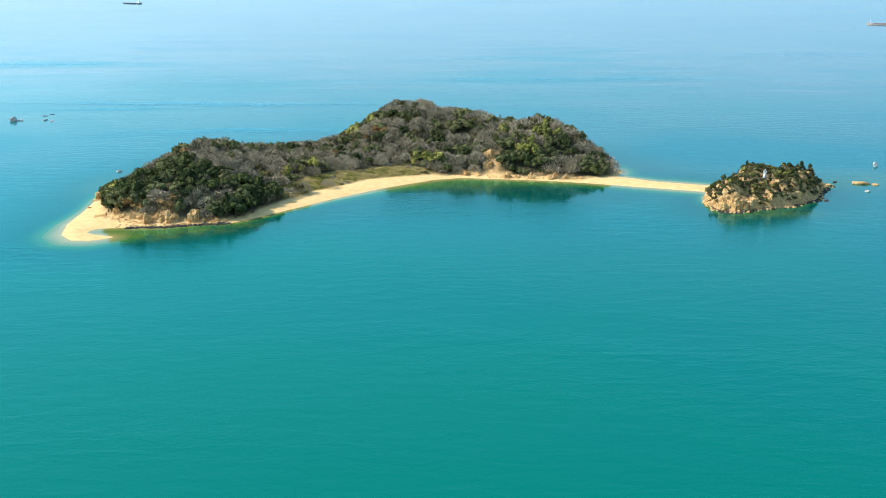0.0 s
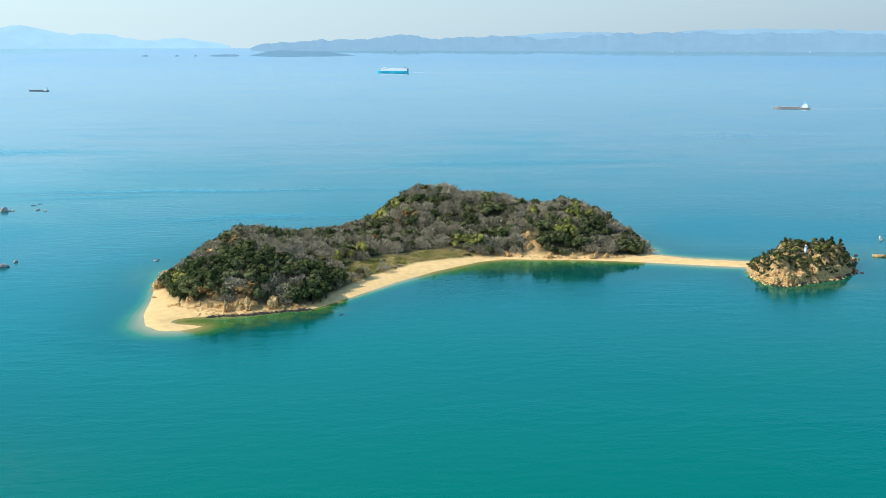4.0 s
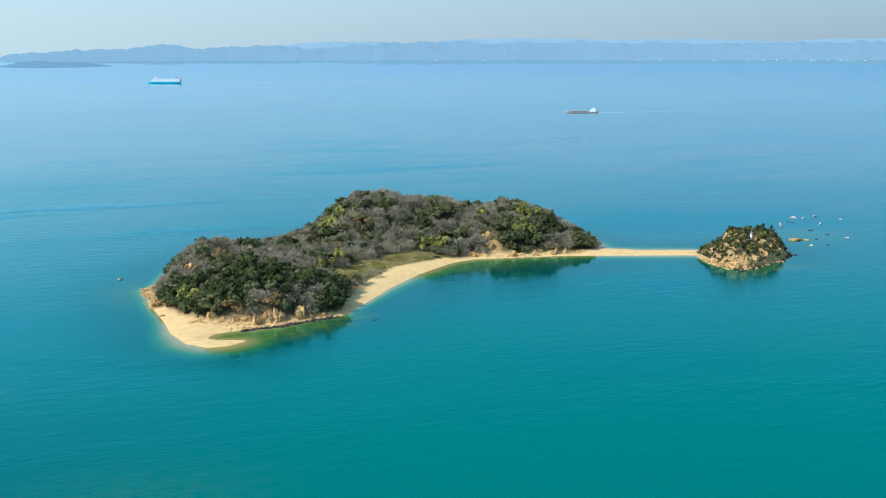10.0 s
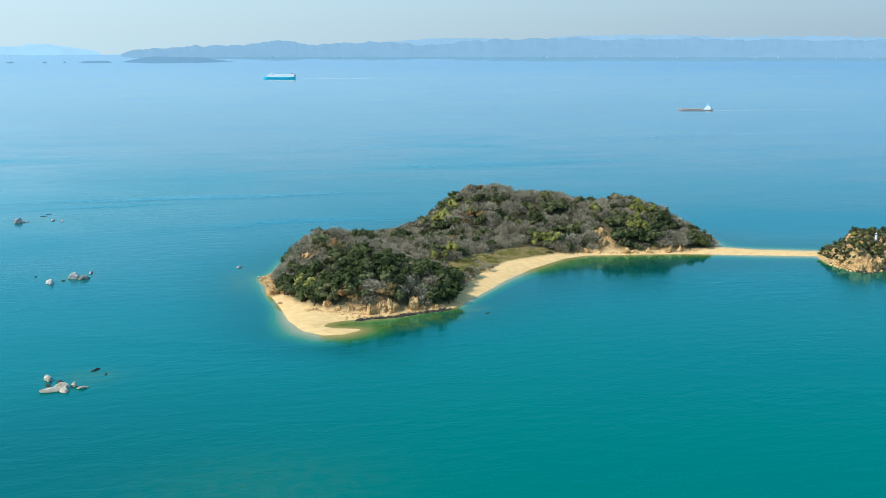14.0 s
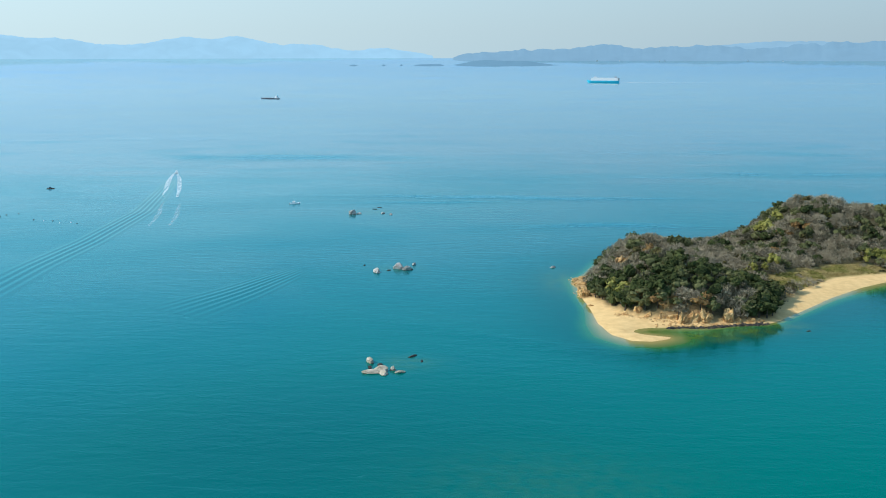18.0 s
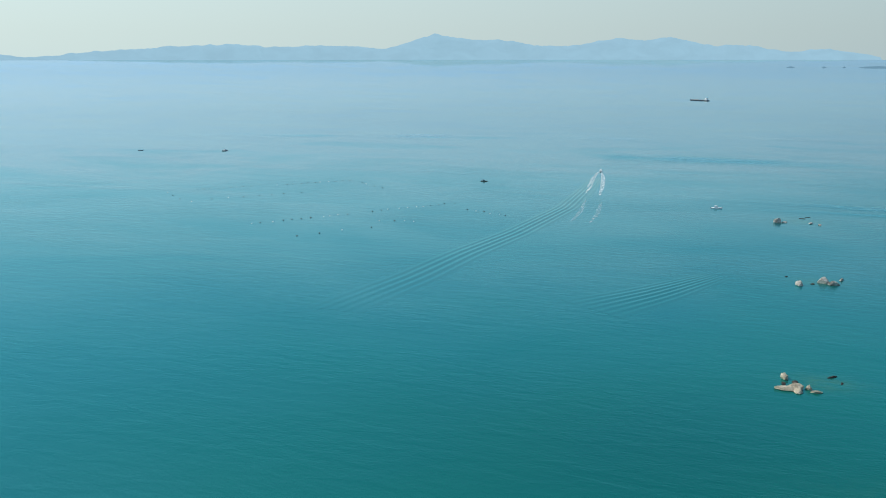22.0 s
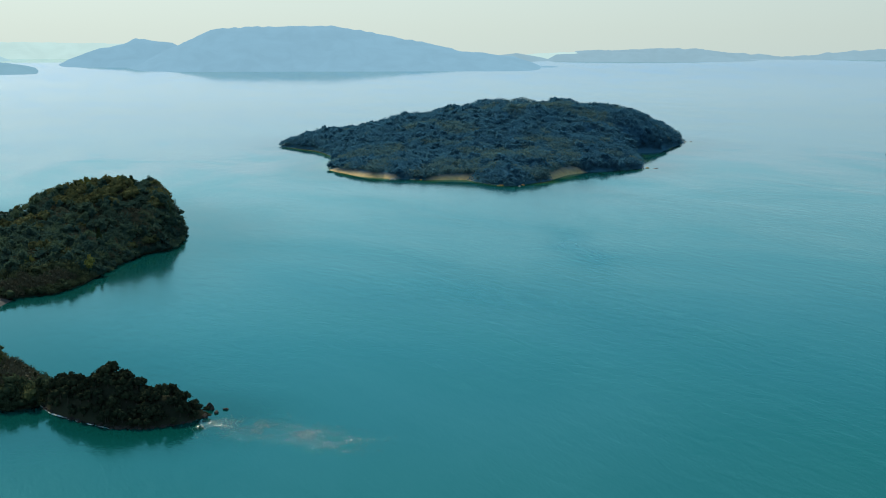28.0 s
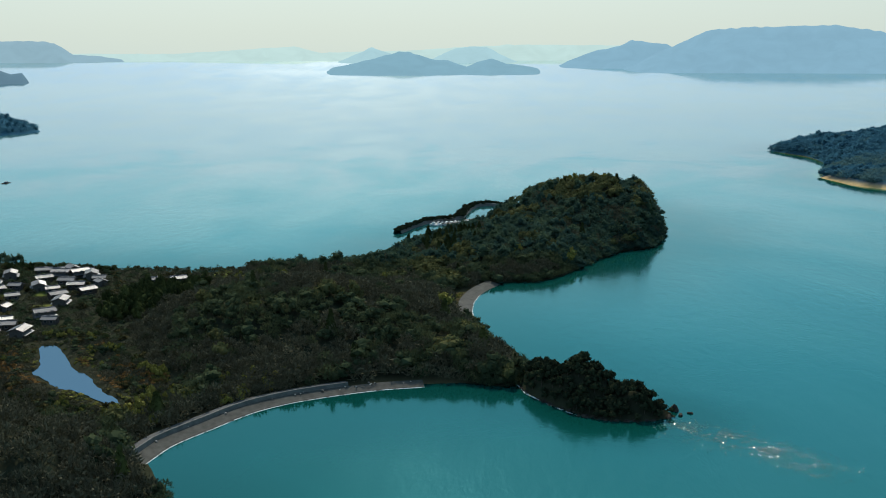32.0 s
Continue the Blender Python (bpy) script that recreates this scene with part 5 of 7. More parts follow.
def ring_solid(bm, rings, sides=16):
    """Turned body: rings of (radius, height)."""
    loops = [[bm.verts.new((rr * math.cos(6.2832 * k / sides), rr * math.sin(6.2832 * k / sides), z)) for k in range(sides)] for rr, z in rings]
    for a, b in zip(loops, loops[1:]):
        for k in range(sides):
            bm.faces.new((a[k], a[(k + 1) % sides], b[(k + 1) % sides], b[k]))
    bm.faces.new(loops[0][::-1])
    bm.faces.new(loops[-1])
    return bm


beacon = thing("lighthouse", (421, 546, float(ISLET.height(np.array(421.0), np.array(546.0))) - 0.3), 0, label="small white concrete lighthouse on the islet's summit", category="lighthouse")
bm = bmesh.new()
box(bm, -1.5, 1.5, -1.5, 1.5, 0, 0.9)
part("plinth", bm_mesh("plinth", bm, M_CONCRETE), beacon, "grey concrete plinth")
part("tower", bm_mesh("tower", ring_solid(bmesh.new(), [(1.15, 0.9), (0.95, 2.4), (0.8, 4.6)]), M_WHITE), beacon)
part("gallery", bm_mesh("gallery", ring_solid(bmesh.new(), [(0.85, 4.6), (1.25, 4.75), (1.25, 4.95), (0.6, 4.96)]), M_WHITE), beacon)
part("lantern", bm_mesh("lantern", ring_solid(bmesh.new(), [(0.5, 4.95), (0.5, 5.9)]), M_GLASS), beacon, "dark glazed lantern")
part("dome", bm_mesh("dome", ring_solid(bmesh.new(), [(0.62, 5.9), (0.5, 6.2), (0.12, 6.45), (0.05, 6.9)]), M_WHITE), beacon)
bm = bmesh.new()
for q in range(8):
    a = q * 0.7854
    tube(bm, (1.18 * math.cos(a), 1.18 * math.sin(a), 4.9), (1.18 * math.cos(a), 1.18 * math.sin(a), 5.7), 0.03, 0.03, 5)
    tube(bm, (1.18 * math.cos(a), 1.18 * math.sin(a), 5.7), (1.18 * math.cos(a + 0.785), 1.18 * math.sin(a + 0.785), 5.7), 0.03, 0.03, 5)
part("railing", bm_mesh("railing", bm, M_STEEL), beacon, "thin steel railing")
beacon.scale = (0.8, 0.8, 0.8)
bm = bmesh.new()
box(bm, -0.4, 0.4, -1.2, -1.02, 0.9, 2.5)
part("door", bm_mesh("door", bm, M_GREY), beacon, "grey metal door")

# grass and scrub behind the bay beach
xs, ys, zs = scatter(rng, [(148, 540), (168, 562), (200, 598), (240, 615), (225, 622), (205, 620), (185, 608), (160, 590), (147, 560)], ISLAND, 2.3, 0.5)
pick = lattice(71, xs, ys, 9) + np.where(xs < 178, -0.55, 0.1)
for kind, sel, label in (("bare", pick > 0.45, "leafless grey shrubs behind the beach"), ("scrub", (pick > 0.3) & (pick <= 0.45), "dry brown scrub behind the beach"), ("dry_grass", (pick <= 0.3) & (pick > -0.35), "tall straw-coloured grass behind the beach"), ("tuft", pick <= -0.35, "yellow-green grass clumps behind the beach")):
    m = int(sel.sum())
    rad = rng.uniform(1.6, 2.8, m)
    woodland("undergrowth", kind, xs[sel], ys[sel], zs[sel] - 0.2, rad, rad * rng.uniform(0.4, 0.6, m), rng, label, "scrub")

# ---- vessels ----


def hull(bm, length, beam, depth, bow=0.25, stern=0.06, sheer=0.35, draft=0.0, rows=5, stations=25):
    """Ship's hull with raked bow, along +x from stern to bow, deck at depth."""
    loops = []
    for i in range(stations):
        s = i / (stations - 1)
        fore = max(0.0, (s - (1 - bow)) / bow)
        aft = max(0.0, (stern * 2 - s) / (stern * 2)) if stern else 0
        half = beam / 2 * math.sqrt(max(1 - fore ** 2.2, 0.0004)) * (1 - 0.25 * aft)
        top = depth * (1 + sheer * fore ** 2 + 0.15 * aft)
        row = []
        for j in range(rows):
            u = j / (rows - 1)
            z = -draft - 0.6 + (top + draft + 0.6) * u
            w = half * (0.72 + 0.28 * u ** 0.6)
            x = (s - 0.5) * length + (u - 0.5) * fore * length * 0.05
            row.append((x, w, z))
        loops.append(row)
    left = [[bm.verts.new((x, w, z)) for x, w, z in row] for row in loops]
    right = [[bm.verts.new((x, -w, z)) for x, w, z in row] for row in loops]
    for a, b, c, d in zip(left, left[1:], right, right[1:]):
        for j in range(rows - 1):
            bm.faces.new((b[j], a[j], a[j + 1], b[j + 1]))
            bm.faces.new((c[j], d[j], d[j + 1], c[j + 1]))
        bm.faces.new((a[-1], c[-1], d[-1], b[-1]))
    for side in (0, -1):
        a, c = left[side], right[side]
        for j in range(rows - 1):
            q = (a[j], c[j], c[j + 1], a[j + 1])
            bm.faces.new(q if side == 0 else q[::-1])
    return bm


M_HULLRED = plain("oxide_red_hull", (0.50, 0.40, 0.36), 0.6, 0, 0.3, 0.3)
M_HULLBLUE = plain("cyan_hull", (0.07, 0.58, 0.78), 0.45, 0, 0.15, 0.15)
M_HULLDARK = plain("navy_hull", (0.12, 0.15, 0.19), 0.5, 0, 0.3, 0.3)
M_DECK = plain("brown_deck", (0.20, 0.13, 0.09), 0.8, 0, 0.5, 0.4)


def foam_material(name, most):
    n = Nodes(name, 0.7)
    n.colour((0.75, 0.80, 0.80))
    f = n.noise(n.position((0.35, 0.35, 0.35)), 1.0, 5, 0.65)
    n.link(n.ramp(f, [(0.42, (0, 0, 0)), (0.62, (most, most, most))]), n.p.inputs["Alpha"])
    return n.m


M_FOAM = foam_material("sea_foam", 0.9)
M_THIN_FOAM = foam_material("thin_foam", 0.3)


def strip(name, points, widths, material, parent=None, lift=0.06, label="", **attributes):
    """Flat ribbon laid along plan points on the water."""
    p = np.asarray(points, float)
    seg = np.concatenate([[0], np.cumsum(np.hypot(*np.diff(p, axis=0).T))])
    s = np.linspace(0, seg[-1], max(int(seg[-1] / 4), 6))
    x, y = np.interp(s, seg, p[:, 0]), np.interp(s, seg, p[:, 1])
    w = np.interp(s, np.linspace(0, seg[-1], len(widths)), widths) / 2
    tx, ty = np.gradient(x), np.gradient(y)
    l = np.hypot(tx, ty)
    nx, ny = -ty / l, tx / l
    z = far(x, y)[2] + lift
    v = np.concatenate([np.stack([x + nx * w, y + ny * w, z], -1), np.stack([x - nx * w, y - ny * w, z], -1)])
    n = len(s)
    k = np.arange(n - 1)
    me = mesh_of(name, v, np.stack([k + n, k + n + 1, k + 1, k], -1), material)
    return part(name, me, parent, label) if parent else tagged(new(name, me), label, "foam", kind="structure")


def cargo_ship(x, y, turn, length, hull_material, label, scale=1.0, z=0.0, tanker=True):
    ship = thing("cargo_ship", (x, y, z), turn, label=label, category="ship")
    L, B, D = length * scale, length * 0.16 * scale, length * 0.045 * scale
    part("hull", bm_mesh("hull", hull(bmesh.new(), L, B, D, sheer=0.9), hull_material), ship)
    bm = bmesh.new()
    box(bm, -0.2 * L, 0.36 * L, -0.36 * B, 0.36 * B, D, D * 1.35)
    part("hatch_coaming", bm_mesh("hatch_coaming", bm, M_DECK), ship, "brown hatch covers")
    for q in range(5):
        bm = bmesh.new()
        x0 = (-0.19 + 0.11 * q) * L
        box(bm, x0, x0 + 0.1 * L, -0.34 * B, 0.34 * B, D * 1.36, D * 1.5)
        part("hatch_cover", bm_mesh("hatch_cover", bm, M_HULLRED), ship)
    for lev in range(3):
        bm = bmesh.new()
        box(bm, (-0.43 + 0.012 * lev) * L, (-0.27 - 0.02 * lev) * L, -0.42 * B + 0.03 * B * lev, 0.42 * B - 0.03 * B * lev, D * (1 + 0.75 * lev), D * (1.75 + 0.75 * lev))
        deckhouse = part("deckhouse", bm_mesh("deckhouse", bm, M_WHITE), ship, "white deckhouse")
        for q in range(5):
            bm = bmesh.new()
            yy = (-0.3 + 0.15 * q) * B
            box(bm, (-0.272 - 0.02 * lev) * L, (-0.2685 - 0.02 * lev) * L, yy - 0.05 * B, yy + 0.05 * B, D * (1.3 + 0.75 * lev), D * (1.55 + 0.75 * lev))
            part("window", bm_mesh("window", bm, M_GLASS), deckhouse)
    bm = bmesh.new()
    tube(bm, (-0.4 * L, 0, D * 3), (-0.4 * L, 0, D * 4.2), 0.05 * B + 0.4, 0.05 * B + 0.35, 10)
    part("funnel", bm_mesh("funnel", bm, M_HULLBLUE), ship, "blue funnel")
    for px, top, nm in ((0.42, 3.4, "foremast"), (-0.34, 5.2, "mast")):
        bm = bmesh.new()
        tube(bm, (px * L, 0, D), (px * L, 0, D * top), 0.3, 0.14, 6)
        tube(bm, (px * L, -0.15 * B, D * top * 0.85), (px * L, 0.15 * B, D * top * 0.85), 0.1, 0.1, 5)
        part(nm, bm_mesh(nm, bm, M_WHITE), ship)
    bm = bmesh.new()
    for side in (-1, 1):
        tube(bm, (-0.25 * L, side * 0.46 * B, D * 1.3), (0.3 * L, side * 0.46 * B, D * 1.3), 0.06, 0.06, 5)
        for q in range(12):
            px = (-0.25 + 0.05 * q) * L
            tube(bm, (px, side * 0.46 * B, D), (px, side * 0.46 * B, D * 1.3), 0.05, 0.05, 4)
    part("railing", bm_mesh("railing", bm, M_GREY), ship)
    return ship


cargo_ship(1080, 1997, 160, 71, M_HULLRED, "coastal cargo ship with oxide-red deck and white bridge, under way")
strip("wake", [(1116, 1995), (1190, 1990), (1400, 1975)], [9, 6, 3], M_FOAM, None, 0.05, "thin pale wake on the sea astern of a ship")
fx, fy, fz, fk = (float(v) for v in far(-596.0, 2935.0))
cargo_ship(fx, fy, 165, 56, M_HULLDARK, "dark low cargo ship with white bridge aft", fk, fz)

# car carrier far out
fx, fy, fz, fk = (float(v) for v in far(500.0, 4520.0))
carrier = thing("car_carrier", (fx, fy, fz), 166, label="white-topped car carrier with cyan hull, under way", category="ship")
L, B = 134 * fk, 24 * fk
part("hull", bm_mesh("hull", hull(bmesh.new(), L, B, 9 * fk, bow=0.16, sheer=0.2), M_HULLBLUE), carrier)
bm = bmesh.new()
v = box(bm, -0.47 * L, 0.40 * L, -0.48 * B, 0.48 * B, 9 * fk, 20 * fk)
for w in v[4:]:
    if w.co.x > 0:
        w.co.x -= 0.04 * L
part("car_decks", bm_mesh("car_decks", bm, M_WHITE), carrier, "white windowless car decks")
bm = bmesh.new()
box(bm, 0.2 * L, 0.30 * L, -0.5 * B, 0.5 * B, 20 * fk, 24.5 * fk)
bridge = part("bridge", bm_mesh("bridge", bm, M_WHITE), carrier)
bm = bmesh.new()
box(bm, 0.298 * L, 0.302 * L, -0.45 * B, 0.45 * B, 22.3 * fk, 23.6 * fk)
part("window_band", bm_mesh("window_band", bm, M_GLASS), bridge)
bm = bmesh.new()
box(bm, -0.42 * L, -0.36 * L, -0.15 * B, 0.15 * B, 20 * fk, 26 * fk)
part("funnel", bm_mesh("funnel", bm, M_GREY), carrier)
bm = bmesh.new()
box(bm, -0.498 * L, -0.468 * L, -0.4 * B, 0.4 * B, 9.3 * fk, 19 * fk)
part("stern_ramp", bm_mesh("stern_ramp", bm, M_GREY), carrier, "folded grey stern ramp")
bm = bmesh.new()
tube(bm, (0.25 * L, 0, 24.4 * fk), (0.25 * L, 0, 31 * fk), 0.5 * fk, 0.3 * fk, 6)
part("mast", bm_mesh("mast", bm, M_WHITE), carrier)
for q in range(6):
    bm = bmesh.new()
    x0 = (-0.35 + 0.1 * q) * L
    box(bm, x0, x0 + 2.4 * fk, -0.3 * B, -0.3 * B + 2.4 * fk, 20 * fk, 21.6 * fk)
    part("deck_vent", bm_mesh("deck_vent", bm, M_GREY), carrier)


def far_ribbon(name, flat_points, widths, label):
    """A ribbon of foam on the far sea."""
    fp = np.asarray(flat_points, float)
    s = np.linspace(0, len(fp) - 1, 60)
    x, y = np.interp(s, range(len(fp)), fp[:, 0]), np.interp(s, range(len(fp)), fp[:, 1])
    w = np.interp(s, np.linspace(0, len(fp) - 1, len(widths)), widths)
    ax, ay, az, _ = far(x, y - w)
    bx, by, bz, _ = far(x, y + w)
    v = np.concatenate([np.stack([ax, ay, az + 0.4], -1), np.stack([bx, by, bz + 0.4], -1)])
    q = np.arange(59)
    return tagged(new(name, mesh_of(name, v, np.stack([q, q + 1, q + 61, q + 60], -1), M_FOAM)), label, "wake", kind="structure")


far_ribbon("wake", [(580, 4512), (800, 4495), (1100, 4470), (3000, 4250)], [24, 15, 9, 4], "long pale wake astern of the car carrier")


def small_boat(name, x, y, turn, length, hull_material, label, cabin=True, group=""):
    boat = thing(name, (x, y, 0), turn, label=label, category="boat", group=group)
    B, D = length * 0.3, length * 0.1
    part("hull", bm_mesh("hull", hull(bmesh.new(), length, B, D, bow=0.4, sheer=0.6, stations=17), hull_material), boat)
    if cabin:
        bm = bmesh.new()
        v = box(bm, -0.25 * length, 0.08 * length, -0.3 * B, 0.3 * B, D, D + 0.17 * length)
        for w in v[4:]:
            w.co.x *= 0.85
        house = part("cabin", bm_mesh("cabin", bm, M_WHITE), boat, "white cabin")
        bm = bmesh.new()
        box(bm, 0.066 * length, 0.082 * length, -0.24 * B, 0.24 * B, D + 0.08 * length, D + 0.14 * length)
        part("windscreen", bm_mesh("windscreen", bm, M_GLASS), house)
    bm = bmesh.new()
    tube(bm, (-0.1 * length, 0, D), (-0.1 * length, 0, D + 0.4 * length), 0.07, 0.04, 6)
    part("mast", bm_mesh("mast", bm, M_STEEL), boat)
    bm = bmesh.new()
    box(bm, -0.53 * length, -0.47 * length, -0.1 * B, 0.1 * B, 0.0, D * 1.2)
    part("outboard", bm_mesh("outboard", bm, M_BLACK), boat)
    return boat


small_boat("speedboat", -333, 1124, 103, 10, M_WHITE, "white speedboat throwing a V of foam as it runs")
small_boat("fishing_boat", -163, 893, 10, 9, M_WHITE, "small white fishing boat lying still on the sea")
small_boat("fishing_boat", -864, 1157, 80, 9, M_HULLDARK, "small dark fishing boat on the sea", True)
small_boat("fishing_boat", -971, 1114, 20, 7, M_HULLDARK, "low dark skiff on the sea", False)


def raft(x, y, turn, a, b, label):
    ob = thing("raft", (x, y, 0), turn, label=label, category="raft")
    for q in range(6):
        bm = bmesh.new()
        yy = (-0.5 + q / 5) * b
        tube(bm, (-a / 2, yy, 0.35), (a / 2, yy, 0.35), 0.16, 0.13, 6)
        part("pole", bm_mesh("pole", bm, M_BARK), ob)
    for q in range(4):
        bm = bmesh.new()
        xx = (-0.4 + 0.27 * q) * a
        tube(bm, (xx, -b / 2, 0.62), (xx, b / 2, 0.62), 0.14, 0.14, 6)
        part("crossbeam", bm_mesh("crossbeam", bm, M_BARK), ob)
        bm = bmesh.new()
        tube(bm, (xx, -b * 0.3, 0.0), (xx, b * 0.3, 0.0), 0.4, 0.4, 8)
        part("float", bm_mesh("float", bm, M_BLACK), ob, "black drum float")
    bm = bmesh.new()
    box(bm, -a * 0.2, a * 0.1, -b * 0.2, b * 0.2, 0.7, 1.9)
    part("hut", bm_mesh("hut", bm, M_HULLDARK), ob, "dark box shed")


raft(-415, 987, 10, 7, 4, "dark timber raft with a small shed moored in the sea")
raft(-1078, -449, 0, 12, 6, "dark timber raft moored far out in the sea")

# speedboat's wake and the ripples that spread from it
strip("wake", [(-334, 1118), (-322, 1060), (-303, 985), (-290, 934)], [2, 4.5, 4.5, 2], M_FOAM, None, 0.12, "white churned foam of a speedboat's wake")
strip("wake", [(-330, 1118), (-311, 1060), (-290, 985), (-277, 934)], [2, 4.5, 4, 2], M_FOAM, None, 0.12, "white churned foam of a speedboat's wake")
strip("wake", [(-280, 900), (-262, 830), (-252, 774)], [1.5, 4, 2], M_THIN_FOAM, None, 0.12, "fading foam of a speedboat's wake")
strip("wake", [(-262, 890), (-245, 820), (-237, 776)], [1.5, 4, 2], M_THIN_FOAM, None, 0.12, "fading foam of a speedboat's wake")


def ripples(name, points, count, gap, high, label):
    """Low parallel swells left by a passing boat."""
    pts = np.asarray(points, float)
    seg = np.concatenate([[0], np.cumsum(np.hypot(*np.diff(pts, axis=0).T))])
    s = np.linspace(0, seg[-1], int(seg[-1] / 5))
    x, y = np.interp(s, seg, pts[:, 0]), np.interp(s, seg, pts[:, 1])
    for arr in (x, y):
        arr[2:-2] = (arr[:-4] + arr[1:-3] + arr[2:-2] + arr[3:-1] + arr[4:]) / 5
    tx, ty = np.gradient(x), np.gradient(y)
    l = np.hypot(tx, ty)
    nx, ny = -ty / l, tx / l
    m = count * 8 + 1
    o = np.linspace(0, count * gap, m)
    env = np.sin(np.linspace(0, math.pi, m)) ** 0.7
    fade = np.sin(np.linspace(0.15, math.pi - 0.15, len(s)))
    z = high * (np.sin(o / gap * 6.2832 - 1.57) + 1)[None, :] * env[None, :] * fade[:, None] * 0.5
    z = z - 0.012
    grow = (0.6 + 0.8 * np.linspace(0, 1, len(s)))[:, None]
    v = np.stack([x[:, None] + nx[:, None] * o * grow, y[:, None] + ny[:, None] * o * grow, z + 0.02], -1)
    k = np.arange(len(s) * m).reshape(len(s), m)
    f = np.stack([k[:-1, :-1], k[:-1, 1:], k[1:, 1:], k[1:, :-1]], -1).reshape(-1, 4)
    p0, p1, p3 = v.reshape(-1, 3)[f[0, 0]], v.reshape(-1, 3)[f[0, 1]], v.reshape(-1, 3)[f[0, 3]]
    if (p1[0] - p0[0]) * (p3[1] - p0[1]) - (p1[1] - p0[1]) * (p3[0] - p0[0]) < 0:
        f = f[:, ::-1]
    return tagged(new(name, mesh_of(name, v.reshape(-1, 3), f, M_WAVES, True, depth=np.ones(v.size // 3), **{key: q.ravel() * (0.35 if key == "chop" else 1.0) for key, q in sea_state(v[..., 0], v[..., 1]).items()})), label, "waves", kind="stuff")


ripples("ripples", [(-325, 1060), (-305, 940), (-290, 844), (-285, 706), (-288, 619), (-286, 541), (-290, 450)], 5, 5.0, 0.34, "long parallel wake ripples crossing the sea")
ripples("ripples", [(-120, 620), (-150, 560), (-175, 520)], 7, 5.0, 0.24, "short fan of wake ripples on the sea")

# a cat's-paw of small steep wavelets off the point, where the sun glitters
def catspaw(line, count, spread):
    """Short peaked wavelets strewn in clumps along a line on the water."""
    g = np.random.default_rng(77)
    x, y = along(line, count * 3, spread, g)
    keep = lattice(133, x, y, 4.5) + 0.5 * lattice(134, x, y, 1.7) > g.uniform(-0.7, 0.7, len(x))
    x, y = x[keep][:count], y[keep][:count]
    n = len(x)
    r, a = g.uniform(0.17, 0.30, (n, 1)), g.uniform(0, 6.28, (n, 1)) + np.arange(4) * 1.5708
    h = r[:, 0] * g.uniform(0.12, 0.42, n)
    rim = np.stack([x[:, None] + r * np.cos(a) * g.uniform(0.8, 1.5, (n, 1)), y[:, None] + r * np.sin(a), np.full((n, 4), 0.02)], -1)
    v = np.concatenate([rim, np.stack([x, y, h + 0.02], -1)[:, None]], 1).reshape(-1, 3)
    f = (np.arange(n)[:, None, None] * 5 + np.array([(0, 1, 4), (1, 2, 4), (2, 3, 4), (3, 0, 4)])).reshape(-1, 3)
    flat = sea_state(v[:, 0], v[:, 1])
    flat["depth"], flat["glint"], flat["chop"] = np.ones(len(v)), np.ones(len(v)), np.full(len(v), 0.001)
    tagged(new("wavelets", mesh_of("wavelets", v, f, M_WAVES, False, **flat)), "strewn small wavelets glittering in the sun", "waves", kind="stuff")


catspaw([(-356, 81), (-347, 93), (-338, 105), (-326, 115), (-314, 122)], 2300, 5.0)

# ---- floats of the seaweed nets ----
FLOAT = {}
for key, m, rings in (("black", M_BLACK, [(0.3, -0.4), (0.5, -0.1), (0.55, 0.22), (0.42, 0.45), (0.2, 0.55)]), ("white", M_WHITE, [(0.3, -0.4), (0.5, -0.1), (0.53, 0.2), (0.4, 0.42), (0.2, 0.55)])):
    buoy = thing("net_float", (0, 0, -50), label="black plastic float of a seaweed net" if key == "black" else "white plastic float of a seaweed net", category="float", group="floats of the seaweed nets")
    part("buoy", bm_mesh("buoy", ring_solid(bmesh.new(), rings, 10), m, True), buoy)
    bm = bmesh.new()
    tube(bm, (0, 0, 0.5), (0, 0, 0.8), 0.08, 0.08, 6)
    part("shackle", bm_mesh("shackle", bm, M_STEEL), buoy, "steel eye")
    FLOAT[key] = buoy
# each row: its two ends and how many floats
FLOAT_ROWS = [((-653, 780), (-594, 741), 4), ((-640, 814), (-611, 854), 9), ((-589, 872), (-546, 939), 11), ((-526, 928), (-483, 896), 4), ((-585, 764), (-537, 832), 7), ((-473, 662), (-428, 735), 11), ((-420, 758), (-376, 829), 11), ((-350, 798), (-310, 783), 6), ((-409, 628), (-382, 684), 4), ((-387, 716), (-363, 724), 4)]
first = {"black": True, "white": True}
for i, ((ax, ay), (bx, by), count) in enumerate(FLOAT_ROWS):
    for q in range(count):
        s = q / max(count - 1, 1)
        key = "white" if rng.uniform() < 0.35 else "black"
        m = pose(ax + (bx - ax) * s + rng.normal(0, 1.5), ay + (by - ay) * s + rng.normal(0, 1.5), 0.0, rng.uniform(-12, 12), rng.uniform(-12, 12), rng.uniform(0, 360))
        if first[key]:
            FLOAT[key].matrix_world = m
            first[key] = False
        else:
            copy_thing(FLOAT[key], m)

